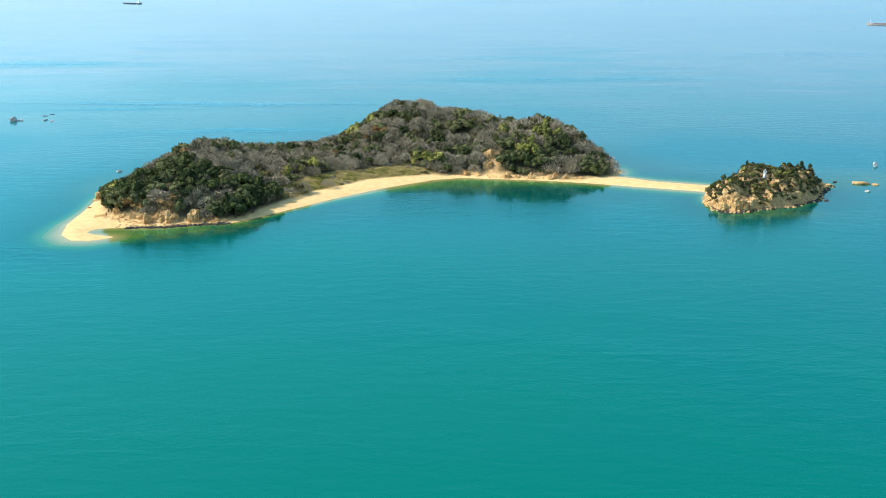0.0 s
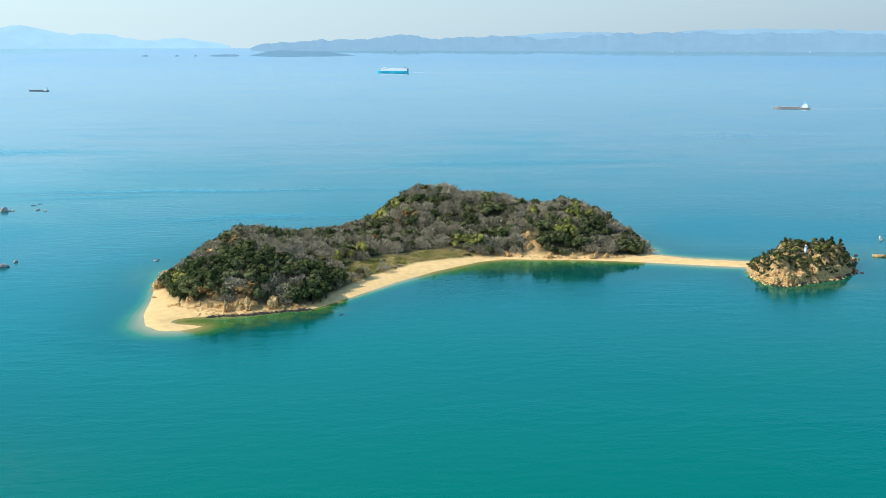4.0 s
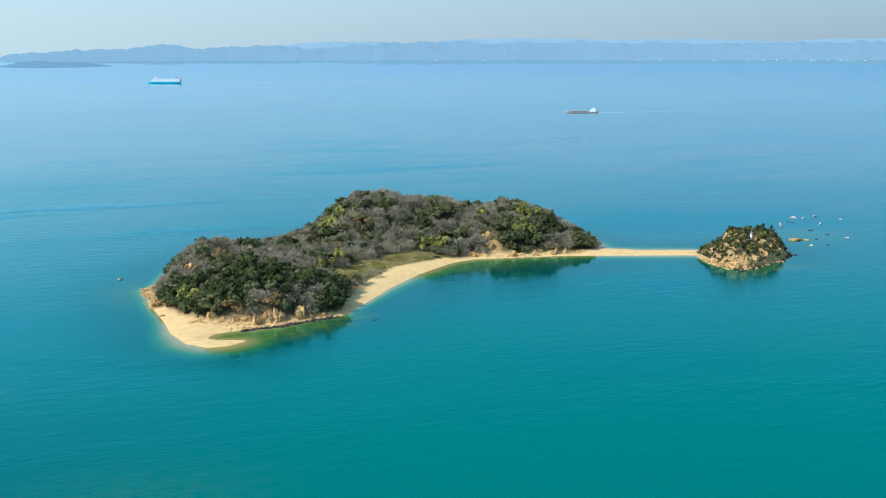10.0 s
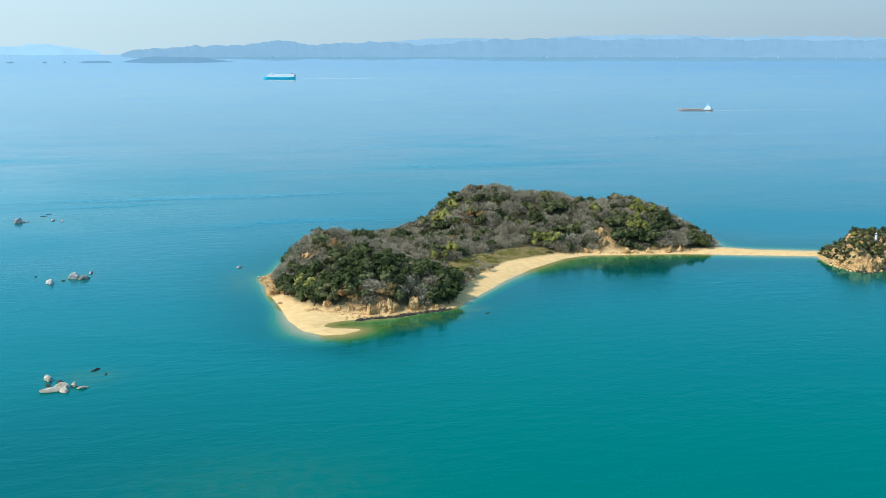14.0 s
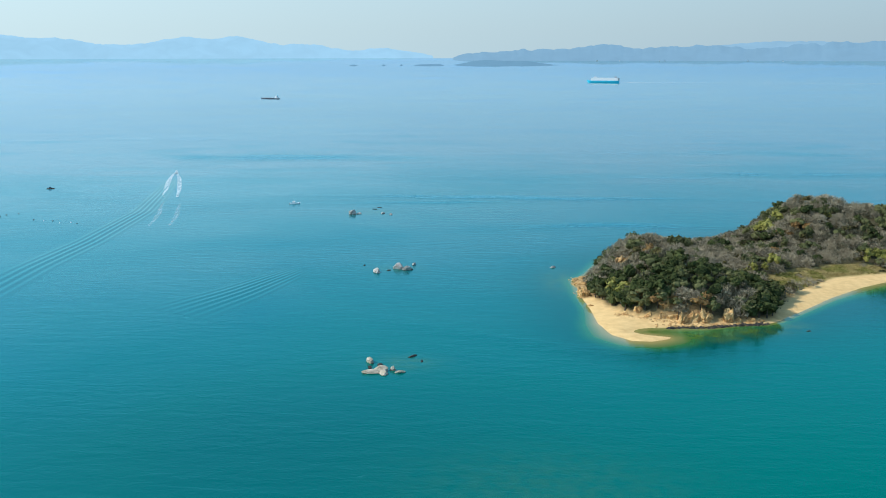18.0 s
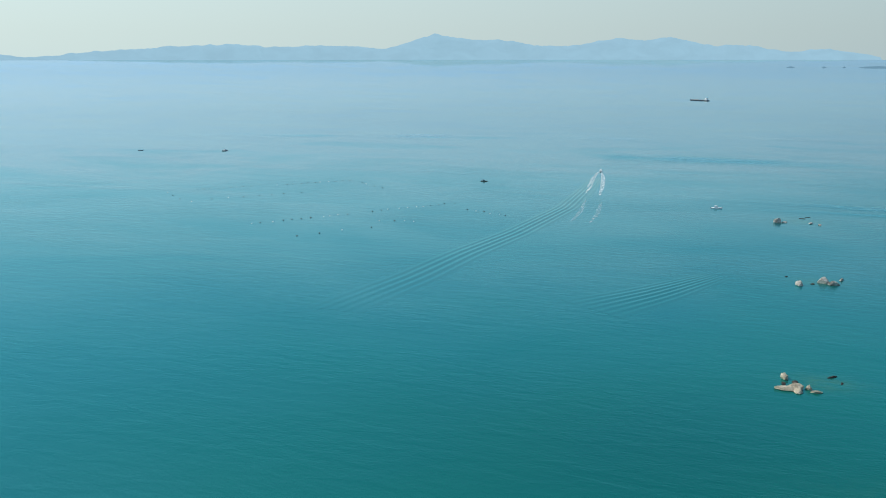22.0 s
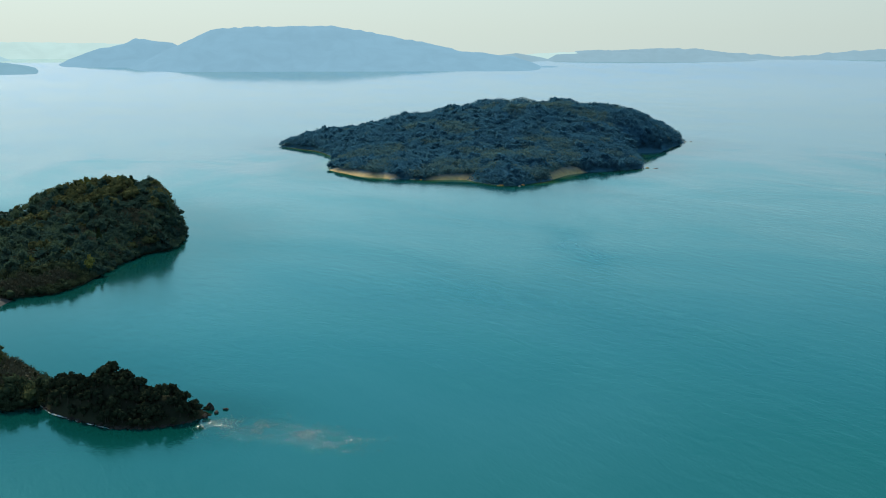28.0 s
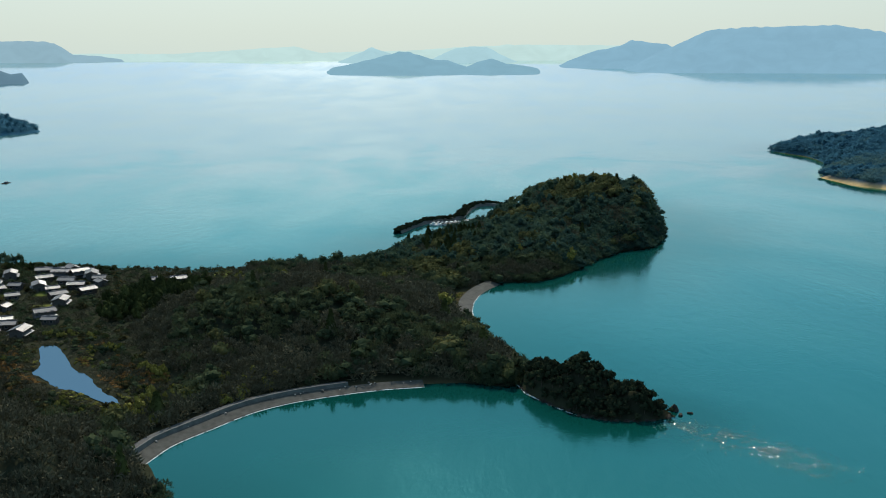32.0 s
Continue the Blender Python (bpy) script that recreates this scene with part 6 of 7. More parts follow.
# ---- the headland with the village ----
def pond_material():
    n = Nodes("pond_water")
    body, gloss, fres, mixed = n.node("ShaderNodeBsdfDiffuse"), n.node("ShaderNodeBsdfGlossy"), n.node("ShaderNodeFresnel"), n.node("ShaderNodeMixShader")
    n.link(n.ramp(n.noise(n.position(), 0.05, 3), [(0.3, (0.03, 0.07, 0.10)), (0.7, (0.05, 0.10, 0.13))]), body.inputs["Color"])
    gloss.inputs["Color"].default_value, gloss.inputs["Roughness"].default_value = (0.14, 0.25, 0.34, 1), 0.06
    fres.inputs["IOR"].default_value = 1.4
    ripple = n.node("ShaderNodeBump")
    ripple.inputs["Strength"].default_value, ripple.inputs["Distance"].default_value = 0.12, 0.2
    n.link(n.noise(n.position(), 0.8, 3), ripple.inputs["Height"])
    n.link(ripple.outputs[0], gloss.inputs["Normal"])
    n.link(fres.outputs[0], mixed.inputs[0])
    n.link(body.outputs[0], mixed.inputs[1])
    n.link(gloss.outputs[0], mixed.inputs[2])
    n.link(mixed.outputs[0], n.t.nodes["Material Output"].inputs["Surface"])
    return n.m


pond_edge = []
pc = np.mean(np.asarray(POND), 0)
for x, y in POND:
    d = np.array([x, y]) - pc
    pond_edge.append(tuple(np.array([x, y]) + d / np.linalg.norm(d) * 0.8))
me = bpy.data.meshes.new("water_pond")
me.from_pydata([(x, y, 1.55) for x, y in pond_edge], [], [tuple(range(len(pond_edge)))])
me.materials.append(pond_material())
tagged(new("water_pond", me), "still narrow pond reflecting the sky", "pond", kind="structure")

M_REED = foliage("dry_reeds", (0.15, 0.078, 0.028), (0.22, 0.115, 0.042), (0.28, 0.16, 0.055))
KINDS["reed"] = ([round_crown(800 + i, 4, 60, 0.6, 0.6) for i in range(3)], M_REED)
for outline, kind, spacing, size, label in (
        ([(-392, -123), (-399, -139), (-408, -139), (-408, -128), (-400, -122)], "reed", 1.7, 1.5, "rust-brown reed bed beside the pond"),
        ([(-419, -147), (-430, -156), (-433, -152), (-424, -145)], "reed", 1.6, 1.2, "rust-brown reed bed beside the pond"),
        ([(-402, -156), (-412, -167), (-405, -172), (-398, -162)], "reed", 1.7, 1.4, "rust-brown reed bed beside the pond"),
        ([(-400, -107), (-410, -112), (-406, -118), (-397, -113)], "tuft", 1.8, 1.3, "bright green grass plot behind the seawall"),
        ([(-405, -157), (-425, -174), (-452, -188), (-430, -200), (-400, -180)], "reed", 2.6, 1.6, "rust-brown reed bed beside the pond"),
        ([(-418, -138), (-398, -124), (-392, -112), (-404, -108), (-420, -124)], "reed", 2.6, 1.6, "rust-brown reed bed beside the pond"),
        ([(-384, -172), (-400, -180), (-425, -200), (-410, -212), (-384, -200)], "bamboo", 3.2, 1.8, "yellow-green bamboo thicket beside the pond"),
        ([(-368, -124), (-378, -112), (-400, -84), (-412, -56), (-403, -58), (-386, -84), (-364, -104), (-352, -112)], "bamboo", 3.6, 2.2, "yellow-green bamboo behind the seawall"),
        ([(-365, -128), (-380, -112), (-404, -100), (-420, -70), (-412, -50), (-385, -90), (-345, -108)], "bare_dark", 4.5, 3.2, "leafless shrubs behind the seawall"),
        ([(-400, -100), (-430, -128), (-470, -142), (-480, -130), (-440, -100), (-412, -70)], "bare_dark", 4.5, 3.6, "leafless thicket between pond and hill"),
        ([(-455, -200), (-460, -330), (-380, -300), (-350, -190), (-384, -175)], "bare_dark", 5.0, 3.6, "leafless grey-brown woodland beside the village"),
        ([(-490, -165), (-490, -140), (-570, -125), (-575, -165), (-530, -172)], "evergreen", 4.2, 3.4, "dark tall evergreen grove beside the village"),
        ([(-634, -268), (-621, -196), (-615, -196), (-628, -268)], "evergreen", 1.9, 1.7, "dark clipped windbreak hedge behind the village"),
        ([(-640, -190), (-636, -120), (-630, -120), (-632, -190)], "scrub", 3.2, 2.0, "scrub along the back shore")):
    xs, ys, zs = scatter(rng, outline, MAIN, spacing * 1.15, 0.2)
    tall = (1.5, 1.7) if "hedge" in label else (1.4, 1.9) if "grove" in label else (1.0, 1.6)
    if kind not in ("conifer", "evergreen"):
        far_off = inside(POND, xs, ys) < -3.5
        xs, ys, zs = xs[far_off], ys[far_off], zs[far_off]
    rad = size * rng.uniform(0.7, 1.25, len(xs))
    low = np.where(inside(POND, xs, ys) > -9, 0.45, 1.0)
    woodland("thicket", kind, xs, ys, zs - 0.1, rad, rad * low * rng.uniform(*tall, len(xs)), rng, label, "thicket")

# rough growth round the pond
xs, ys, zs = scatter(rng, [(-475, -200), (-470, -150), (-420, -120), (-380, -100), (-352, -112), (-360, -150), (-400, -190)], MAIN, 2.3, 0.2)
near = inside(POND, xs, ys)
ok = (near < -1.6) & (near > -22)
xs, ys, zs, near = xs[ok], ys[ok], zs[ok], near[ok]
pick = rng.uniform(0, 1, len(xs)) * 0.5 + 0.25 + 0.45 * lattice(74, xs, ys, 10)
for kind, lo, hi, label in (("reed", -1, 0.12, "rust-brown reeds at the pond's edge"), ("bare_dark", 0.12, 0.62, "leafless shrubs round the pond"), ("scrub", 0.62, 0.74, "olive brown scrub round the pond"), ("evergreen", 0.74, 0.85, "dark bushes round the pond"), ("bamboo", 0.85, 2, "yellow-green bushes round the pond")):
    sel = (pick >= lo) & (pick < hi)
    m = int(sel.sum())
    rad = rng.uniform(1.0, 1.9, m)
    woodland("thicket", kind, xs[sel], ys[sel], zs[sel] - 0.2, rad, rad * np.where(near[sel] > -9, 0.45, 1.2), rng, label, "thicket")
# bright bamboo clumps behind the seawall
for x, y, wide in ((-355, -111, 4.5), (-353, -101, 3.6), (-370, -97, 4.0), (-366, -103, 3.0), (-378, -82, 3.6), (-384, -77, 3.0), (-393, -68, 3.6), (-405, -112, 2.8)):
    m = 9
    xs, ys = x + rng.normal(0, wide * 0.5, m), y + rng.normal(0, wide * 0.5, m)
    rad = rng.uniform(1.2, 2.0, m)
    woodland("bamboo_clump", "bamboo", xs, ys, MAIN.height(xs, ys), rad, rad * rng.uniform(1.2, 1.7, m), rng, "yellow-green bamboo clump behind the seawall", "bamboo")

HOUSES = [(-598, -250, 0, 80), (-590, -228, 1, 82), (-602, -222, 0, 84), (-604, -212, 0, 84), (-598, -203, 0, 82), (-590, -196, 2, 85), (-560, -243, 1, 84), (-570, -236, 2, 80), (-567, -222, 0, 78),
                                     (-562, -213, 2, 85), (-583, -212, 1, 82), (-559, -193, 1, 90), (-531, -197, 0, 80), (-515, -240, 0, 75), (-505, -196, 0, 78), (-494, -189, 2, 80), (-483, -214, 1, 74), (-494, -211, 2, 84), (-484, -206, 1, 86),
                                     (-470, -209, 1, 84), (-470, -194, 0, 76), (-587, -150, 1, 84), (-583, -163, 2, 80), (-538, -245, 1, 82), (-620, -222, 1, 80), (-612, -210, 2, 84), (-575, -250, 1, 80), (-548, -205, 1, 84), (-520, -222, 2, 80), (-530, -236, 1, 78), (-478, -228, 1, 82), (-462, -222, 2, 84), (-580, -192, 2, 80), (-572, -203, 1, 82), (-612, -236, 1, 80), (-613, -228, 2, 82), (-500, -232, 1, 80), (-545, -228, 2, 75)]
# gardens and hedges between the houses
xs, ys, zs = scatter(rng, VALLEY, MAIN, 4.7, 0.5)
free = (inside(POND, xs, ys) < -5) & (lattice(73, xs, ys, 13) > -0.85)
for hx, hy, *_ in HOUSES:
    free &= np.hypot(xs - hx, ys - hy) > 5.8
xs, ys, zs = xs[free], ys[free], zs[free]
pick = rng.uniform(0, 1, len(xs))
for kind, sel, label in (("scrub", pick < 0.12, "brown garden scrub between the houses"), ("oak", pick > 0.6, "dark hedges and garden trees between the houses"), ("bare_dark", (pick > 0.12) & (pick < 0.6), "leafless garden trees between the houses")):
    m = int(sel.sum())
    rad = rng.uniform(1.8, 3.5, m)
    woodland("garden_plants", kind, xs[sel], ys[sel], zs[sel] - 0.2, rad, rad * rng.uniform(0.6, 1.1, m), rng, label, "garden plants")

# fields between the houses
M_FIELD = foliage("field_grass", (0.05, 0.07, 0.015), (0.09, 0.11, 0.03), (0.13, 0.13, 0.04))
for x, y, a, b, turn in ((-585, -150, 22, 12, 10), (-560, -215, 18, 10, 0), (-525, -205, 14, 9, 15), (-545, -240, 20, 12, 5), (-610, -130, 20, 9, 0), (-445, -143, 6, 3, 40)):
    field = new("field", mesh_of("field", [(-a / 2, -b / 2, 0), (a / 2, -b / 2, 0), (a / 2, b / 2, 0), (-a / 2, b / 2, 0)], [(0, 1, 2, 3)], M_FIELD))
    field.matrix_world = pose(x, y, float(MAIN.height(np.array(x * 1.0), np.array(y * 1.0))) + 0.5, 0, 0, turn)
    tagged(field, "small green vegetable field between houses", "field", kind="structure")


def tile_material():
    n = Nodes("glazed_roof_tile", 0.42)
    n.p.inputs["Specular IOR Level"].default_value = 1.0
    at = n.position(own=True)
    w = n.node("ShaderNodeTexWave")
    w.inputs["Scale"].default_value = 1.1
    n.link(at, w.inputs["Vector"])
    n.colour(n.ramp(n.noise(at, 1.2, 4), [(0.3, (0.045, 0.05, 0.06)), (0.7, (0.085, 0.09, 0.10))]))
    n.link(n.ramp(n.node("ShaderNodeObjectInfo").outputs["Random"], [(0.0, (0.34, 0.34, 0.34)), (1.0, (0.72, 0.72, 0.72))]), n.p.inputs["Roughness"])
    n.bump(w.outputs[1], 0.4, 0.08)
    return n.m


M_TILE = tile_material()
M_WALLS = [plain("white_plaster", (0.13, 0.12, 0.11), 0.9, 0, 0.6, 0.3), plain("dark_timber", (0.07, 0.055, 0.045), 0.85, 0, 1.0, 0.4), plain("grey_render", (0.10, 0.095, 0.09), 0.9, 0, 0.6, 0.25)]


def slab(bm, corners, thick):
    """Thin slab under four corners."""
    top = [bm.verts.new(c) for c in corners]
    low = [bm.verts.new((c[0], c[1], c[2] - thick)) for c in corners]
    bm.faces.new(top)
    bm.faces.new(low[::-1])
    for i in range(4):
        j = (i + 1) % 4
        bm.faces.new((top[j], top[i], low[i], low[j]))


def house(w, d, h, rise, wall, storeys, label):
    """Tiled farmhouse: walls, two roof slopes, ridge, gables, lean-to eave, windows and door."""
    ob = thing("house", (0, 0, -90), label=label, category="house", group="houses of the village")
    bm = bmesh.new()
    v = box(bm, -w / 2, w / 2, -d / 2, d / 2, -1.0, h)
    for sx in (-1, 1):
        a = bm.verts.new((sx * w / 2, -d / 2, h + 0.002))
        b = bm.verts.new((sx * w / 2, d / 2, h + 0.002))
        c = bm.verts.new((sx * w / 2, 0, h + rise * 0.93))
        bm.faces.new((a, b, c) if sx > 0 else (b, a, c))
    body = part("wall", bm_mesh("wall", bm, wall), ob)
    e = 0.7
    drop = rise * e / (d / 2)
    for sy in (-1, 1):
        bm = bmesh.new()
        q = [(-w / 2 - e, sy * (d / 2 + e), h - drop), (w / 2 + e, sy * (d / 2 + e), h - drop), (w / 2 + e, 0, h + rise), (-w / 2 - e, 0, h + rise)]
        slab(bm, q if sy < 0 else q[::-1], 0.18)
        part("roof", bm_mesh("roof", bm, M_TILE), ob, "grey glazed tile roof slope")
    bm = bmesh.new()
    tube(bm, (-w / 2 - e, 0, h + rise + 0.12), (w / 2 + e, 0, h + rise + 0.12), 0.22, 0.22, 6)
    part("roof_ridge", bm_mesh("roof_ridge", bm, M_TILE), ob)
    if storeys > 1:
        for sy in (-1, 1):
            bm = bmesh.new()
            q = [(-w / 2 - 0.4, sy * (d / 2 + 1.4), h * 0.42), (w / 2 + 0.4, sy * (d / 2 + 1.4), h * 0.42), (w / 2 + 0.4, sy * d / 2, h * 0.55), (-w / 2 - 0.4, sy * d / 2, h * 0.55)]
            slab(bm, q if sy < 0 else q[::-1], 0.14)
            part("eave", bm_mesh("eave", bm, M_TILE), ob, "grey tiled lower eave")
    for lev in range(storeys):
        z0 = 0.9 + lev * h * 0.52
        for q in range(int(w // 3)):
            for sy in (-1, 1):
                bm = bmesh.new()
                x0 = -w / 2 + 1.0 + q * 3.0
                box(bm, x0, x0 + 1.6, sy * d / 2 - 0.06, sy * d / 2 + 0.06, z0, z0 + 1.2)
                window = part("window", bm_mesh("window", bm, M_GREY), ob)
                bm = bmesh.new()
                box(bm, x0 + 0.1, x0 + 1.5, sy * (d / 2 + 0.07) - 0.02, sy * (d / 2 + 0.07) + 0.02, z0 + 0.1, z0 + 1.1)
                part("pane", bm_mesh("pane", bm, M_GLASS), window)
    bm = bmesh.new()
    box(bm, w / 2 - 0.06, w / 2 + 0.06, -0.6, 0.6, 0, 2.0)
    part("door", bm_mesh("door", bm, M_WALLS[1]), ob)
    return ob


MODELS = [house(9.5, 6.4, 4.0, 1.05, M_WALLS[0], 2, "two-storey farmhouse with dark timber walls and grey tiled roof"),
          house(8.5, 6.0, 3.0, 1.0, M_WALLS[1], 1, "single-storey dark timber house with grey tiled roof"),
          house(6.5, 5.0, 2.8, 0.85, M_WALLS[2], 1, "small grey rendered outbuilding with tiled roof")]
used = [False, False, False]
for i, (x, y, k, turn) in enumerate(HOUSES):
    m = pose(x, y, float(MAIN.height(np.array(x * 1.0), np.array(y * 1.0))) + 0.25, 0, 0, (turn + 27 if i % 4 else turn - 62) + 22 * math.sin(i * 2.4))
    if not used[k]:
        MODELS[k].matrix_world = m
        used[k] = True
    else:
        copy_thing(MODELS[k], m)

# seawall, coast road and the surf line
WALL_LINE = [(-322, -102), (-339, -97.5), (-347, -93), (-359, -85), (-368, -79.5), (-376, -73.5), (-382, -67), (-388, -59), (-394, -48), (-399, -37), (-404, -24), (-407, -8)]


def extruded(name, line, profile, material, parent=None, label="", steps=60):
    """A profile (offset to the line's left, height) drawn along plan points."""
    p = np.asarray(line, float)
    seg = np.concatenate([[0], np.cumsum(np.hypot(*np.diff(p, axis=0).T))])
    s = np.linspace(0, seg[-1], steps)
    x, y = np.interp(s, seg, p[:, 0]), np.interp(s, seg, p[:, 1])
    for _ in range(2):
        x[1:-1] = (x[:-2] + x[1:-1] + x[2:]) / 3
        y[1:-1] = (y[:-2] + y[1:-1] + y[2:]) / 3
    tx, ty = np.gradient(x), np.gradient(y)
    l = np.hypot(tx, ty)
    nx, ny = -ty / l, tx / l
    n = len(profile)
    v = np.stack([np.stack([x + nx * o, y + ny * o, 0 * x + z], -1) for o, z in profile], 1).reshape(-1, 3)
    k = np.arange(steps * n).reshape(steps, n)
    kk = np.concatenate([k, k[:, :1]], 1)
    f = np.stack([kk[:-1, :-1], kk[1:, :-1], kk[1:, 1:], kk[:-1, 1:]], -1).reshape(-1, 4)
    me = mesh_of(name, v, f, material)
    return part(name, me, parent, label) if parent else new(name, me)


tagged(extruded("wall_sea", WALL_LINE[:-2], [(-0.2, 0.0), (-0.9, 0.2), (-0.3, 2.9), (0.3, 2.9), (0.4, 0.0)], M_CONCRETE), "grey concrete seawall curving along the beach", "seawall", kind="structure")
M_ROAD = plain("asphalt", (0.10, 0.10, 0.10), 0.9, 0, 0.3, 0.3)
tagged(extruded("road", WALL_LINE[:-2], [(3.4, 1.8), (0.4, 1.8), (0.4, 2.3), (3.4, 2.3)], M_ROAD), "narrow asphalt lane behind the seawall", "road", kind="structure")
M_SHINGLE = plain("shingle", (0.085, 0.083, 0.070), 0.95, 0, 0.35, 0.5)
tagged(extruded("pavement_shingle", WALL_LINE, [(-7.0, -0.5), (-6.4, 0.05), (-5.6, 0.35), (-4.9, 0.38), (-3.0, 0.9), (-1.0, 1.5), (-0.5, 0.4)], M_SHINGLE), "grey shingle beach below the seawall", "beach", kind="structure")
M_SURF = foam_material("surf_foam", 0.65)
for node in M_SURF.node_tree.nodes:
    if node.type == "VALTORGB":
        node.color_ramp.elements[0].position, node.color_ramp.elements[1].position = 0.34, 0.5
tagged(extruded("surf", WALL_LINE, [(-6.75, 0.06), (-6.6, 0.11), (-6.4, 0.14), (-6.4, 0.05), (-6.75, 0.0)], M_SURF), "thin white surf line on the shingle", "surf", kind="structure")
tagged(extruded("pavement_cove", [(-506, 10), (-527, 9.5), (-546, 11), (-562, 14.5), (-577, 20), (-592, 28)], [(-6, -0.5), (-6, 0.1), (-3, 0.9), (0, 1.4), (1.5, 1.8), (2.5, 0.4)], M_SHINGLE, steps=40), "shingle beach of the small cove", "beach", kind="structure")
xs, ys = along([(-512, 6.5), (-530, 5.5), (-548, 7), (-562, 10)], 60, 0.8, r)
woodland("undergrowth", "tuft", xs, ys, np.full(60, 1.4), r.uniform(0.9, 1.6, 60), r.uniform(0.5, 0.8, 60), r, "bright green grass strip behind the cove beach", "grass")
strip("surf", [(-508, 16), (-527, 15.5), (-546, 17), (-562, 20.5), (-575, 24.5), (-592, 33)], [0.6, 0.8, 0.6], M_FOAM, None, 0.15, "thin white surf line of the cove")
xs, ys = along(WALL_LINE, 40, 1.2, r)
rubble("rubble", [(x + 2.5, y - 1.5, 1.6, s) for x, y, s in zip(xs, ys, r.uniform(0.2, 0.6, 40))], M_GREYROCK, "pale driftwood and stones on the shingle")

# islet off the point
POINT = Land(POINT_SHORE, POINT_SHORE, [(-387, 54, 11, 15, 12, 55), (-397, 43, 8.5, 13, 10, 30), (-405, 36, 8, 9, 9, 0), (-373, 70, 6.5, 13, 8, 60)], 2.2, 0.9, 81, low=0.6, crag=2.0)
tagged(new("ground", POINT.sheet("ground", 1.6, lambda x, y, z: {"sand": 0 * z, "grass": 0 * z, "rock": 0 * z}, M_LITTER)), "dark wooded rock islet off the headland", "islet", kind="structure")
xs, ys, zs = scatter(rng, POINT_SHORE, POINT, 2.6, 0.3)
m = len(xs)
rad = rng.uniform(1.6, 2.7, m)
single_trees("shore_oak", "evergreen_tree", xs, ys, zs - 0.3, rad, rad * rng.uniform(1.0, 1.5, m), rng, "dark evergreen tree on the rock islet", "trees on the rock islet")
for i, (x, y, a, b, c) in enumerate([(-367, 87, 1.8, 1.5, 1.3), (-369, 91, 1.6, 1.2, 1.0), (-364, 82, 1.6, 1.6, 1.6), (-361, 76, 1.4, 1.2, 0.8), (-372, 86, 2.2, 2.0, 2.6), (-366, 52, 1.8, 1.2, 0.8), (-382, 41, 1.4, 1.2, 0.7), (-375, 45, 1.5, 1.2, 0.7)]):
    rock(x, y, 0.1, a, b, c, 31 * i, M_DARKROCK, i, "dark rock at the islet's waterline", "rocks of the rock islet")
xs, ys = along(POINT_SHORE[:7], 130, 0.8, r)
rubble("rubble", [(x, y, 0.1, s) for x, y, s in zip(xs, ys, r.uniform(0.25, 0.9, 130))], M_DARKROCK, "wet dark stones round the rock islet")

strip("surf", [(-405, 29.6), (-392, 32.8), (-378, 40.8), (-366, 50)], [0.5, 1.0, 0.7, 0.4], M_FOAM, None, 0.12, "thin white surf round the rock islet's foot")

# harbour behind the headland
MOLE = [(-765, -33), (-793, -23), (-816, -11), (-823, 4), (-836, 14), (-875, 20), (-904, 28), (-910, 40), (-902, 52), (-884, 60)]
tagged(extruded("trim_breakwater", MOLE, [(-4, -1), (-2.2, 2.4), (2.2, 2.4), (4, -1)], M_CONCRETE), "concrete breakwater round the harbour", "breakwater", kind="structure")
tagged(extruded("trim_quay", [(-800, 2), (-822, 24), (-835, 45)], [(-3, -1), (-3, 1.6), (3, 1.6), (3, -1)], M_CONCRETE, steps=20), "concrete quay in the harbour", "quay", kind="structure")
xs, ys = along(MOLE[:-1], 330, 1.7, rng)
rad = rng.uniform(1.2, 2.2, 330)
woodland("thicket", "shore_oak", xs, ys, np.full(330, 1.6), rad, rad * 1.2, rng, "dark trees along the breakwater", "thicket")
for i in range(13):
    small_boat("moored_boat", -802 - 1.2 * i + rng.normal(0, 0.5), -6 + 3.4 * i, 40 + rng.normal(0, 6), 8.5, M_WHITE, "white fishing boat moored at the quay", True, "boats in the harbour")
shed = thing("harbour_shed", (-878, 66, 1.5), 10, label="long white harbour building with a flat roof", category="building")
bm = bmesh.new()
box(bm, -4, 4, -10, 10, 0, 4.2)
part("wall", bm_mesh("wall", bm, M_WHITE), shed)
bm = bmesh.new()
box(bm, -4.5, 4.5, -10.5, 10.5, 4.2, 4.6)
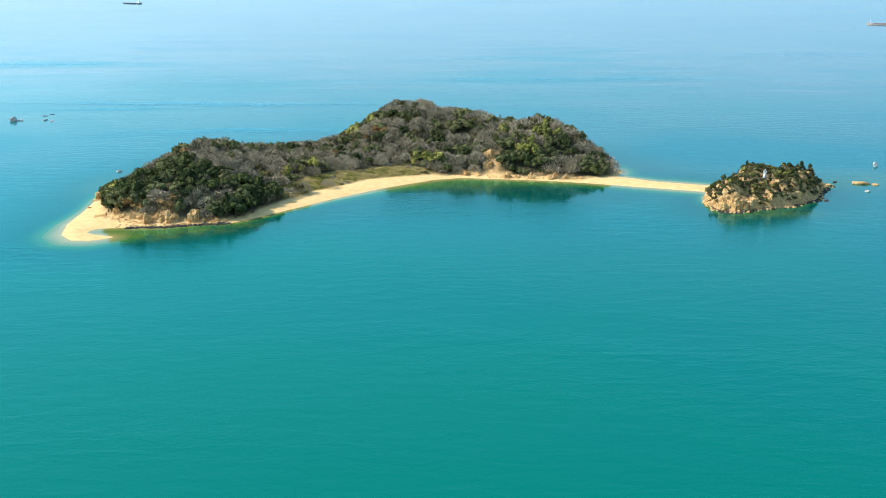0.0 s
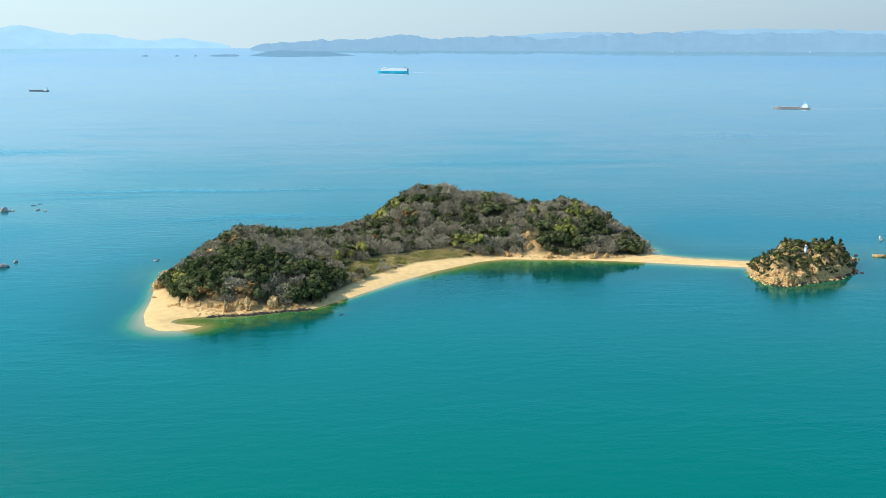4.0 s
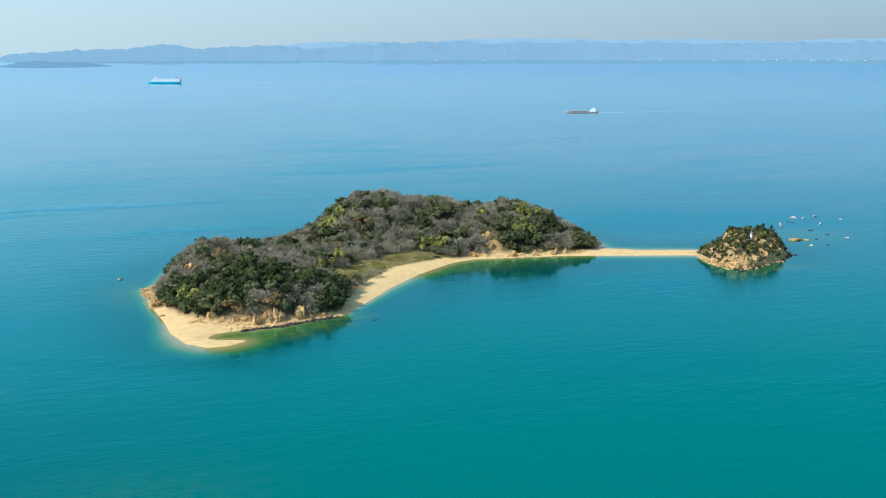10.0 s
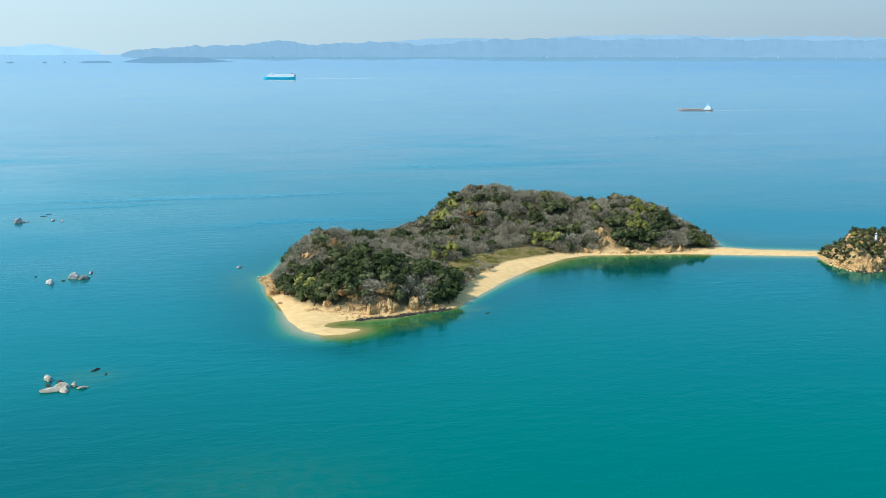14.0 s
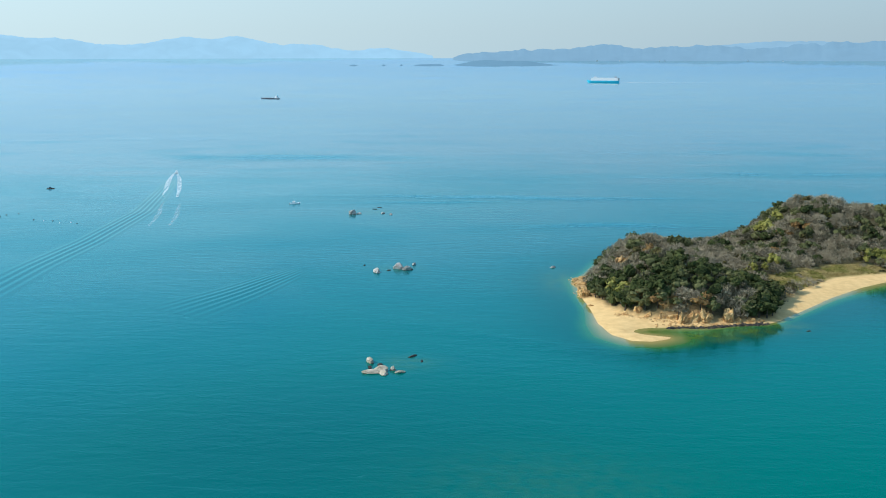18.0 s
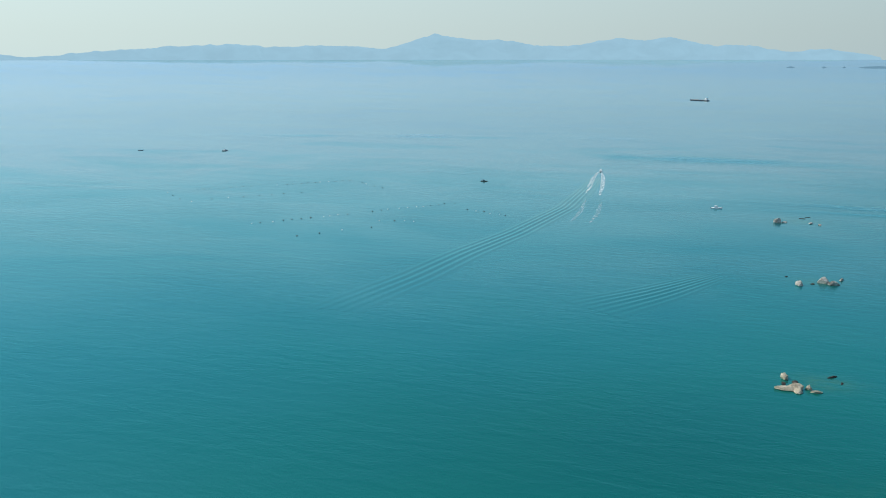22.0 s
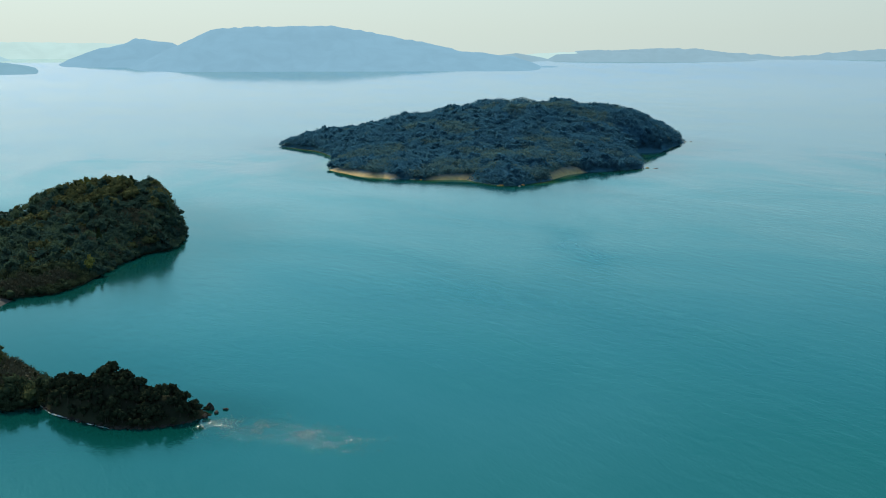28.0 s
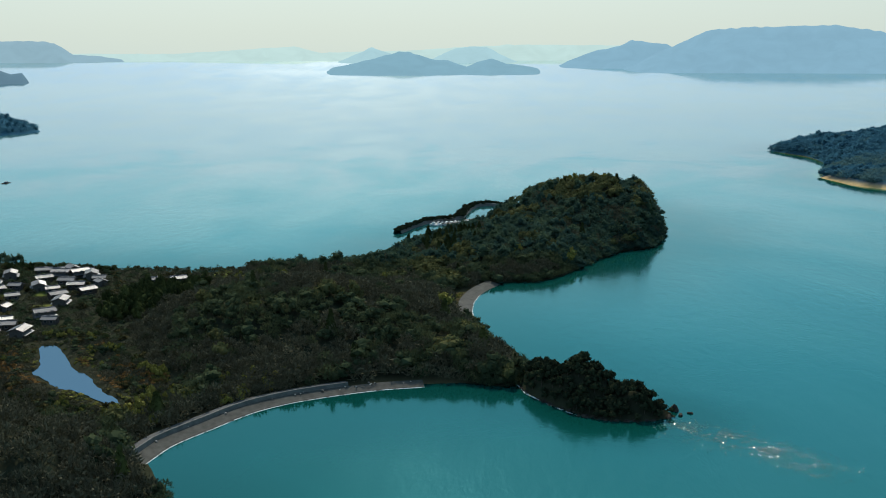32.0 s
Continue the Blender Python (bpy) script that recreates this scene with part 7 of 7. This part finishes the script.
part("roof", bm_mesh("roof", bm, M_STEEL), shed, "pale metal roof")
for q in range(6):
    bm = bmesh.new()
    box(bm, 3.98, 4.06, -9 + 3.2 * q, -7.2 + 3.2 * q, 1.2, 2.8)
    part("window", bm_mesh("window", bm, M_GLASS), shed)

# wooded isle beyond the village
ISLE_SHORE = [(-1800 + 95 * math.cos(a) * (1 + 0.1 * math.sin(3 * a)), -810 + 120 * math.sin(a)) for a in np.linspace(0, 6.2832, 25)[:-1]]
ISLE = Land(ISLE_SHORE, ISLE_SHORE, [(-1800, -815, 32, 80, 100, 0)], 14, 1.0, 91)
tagged(new("ground", ISLE.sheet("ground", 9.0, lambda x, y, z: {"sand": 0 * z}, M_HAZED_FLOOR)), "small round wooded island", "island", kind="structure")
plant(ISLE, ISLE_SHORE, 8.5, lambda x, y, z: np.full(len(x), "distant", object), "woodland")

# low rocks off the large island's beaches
for i, (x, y) in enumerate([(-985, 455), (-990, 448), (-906, 505), (-893, 520), (-900, 528), (-925, 548), (-975, 735), (-968, 742), (-1242, 1004), (-1240, 1012), (-1178, 905), (-1000, 430)]):
    rock(x, y, 0.1, 3.2 + i % 3, 2.2, 1.4, 40 * i, M_GREYROCK if i % 2 else M_ROCK, i, "low rock off the wooded island's beach", "rocks off the wooded island")

# white buildings along the far coast
for i in range(34):
    a = -44 + 41 * rng.uniform() ** 1.3
    d = float(far(14897.0, 0.0)[0]) - 4
    w, h = rng.uniform(1.5, 7), rng.uniform(0.9, 2.2) * rng.uniform(0.5, 1.0)
    zz = EYE + d * math.tan(radians(-0.49))
    bm = bmesh.new()
    box(bm, -w / 2, w / 2, -3, 3, -1.0, h)
    ob = thing("coastal_building", (-math.sin(radians(a)) * d, math.cos(radians(a)) * d, zz), a, label="pale building on the far hazy coast", category="building", group="buildings on the far coast")
    part("wall", bm_mesh("wall", bm, M_WHITE), ob)
    bm = bmesh.new()
    box(bm, -w / 2 - 0.3, w / 2 + 0.3, -3.3, 3.3, h, h + 0.4)
    part("roof", bm_mesh("roof", bm, M_GREY), ob)
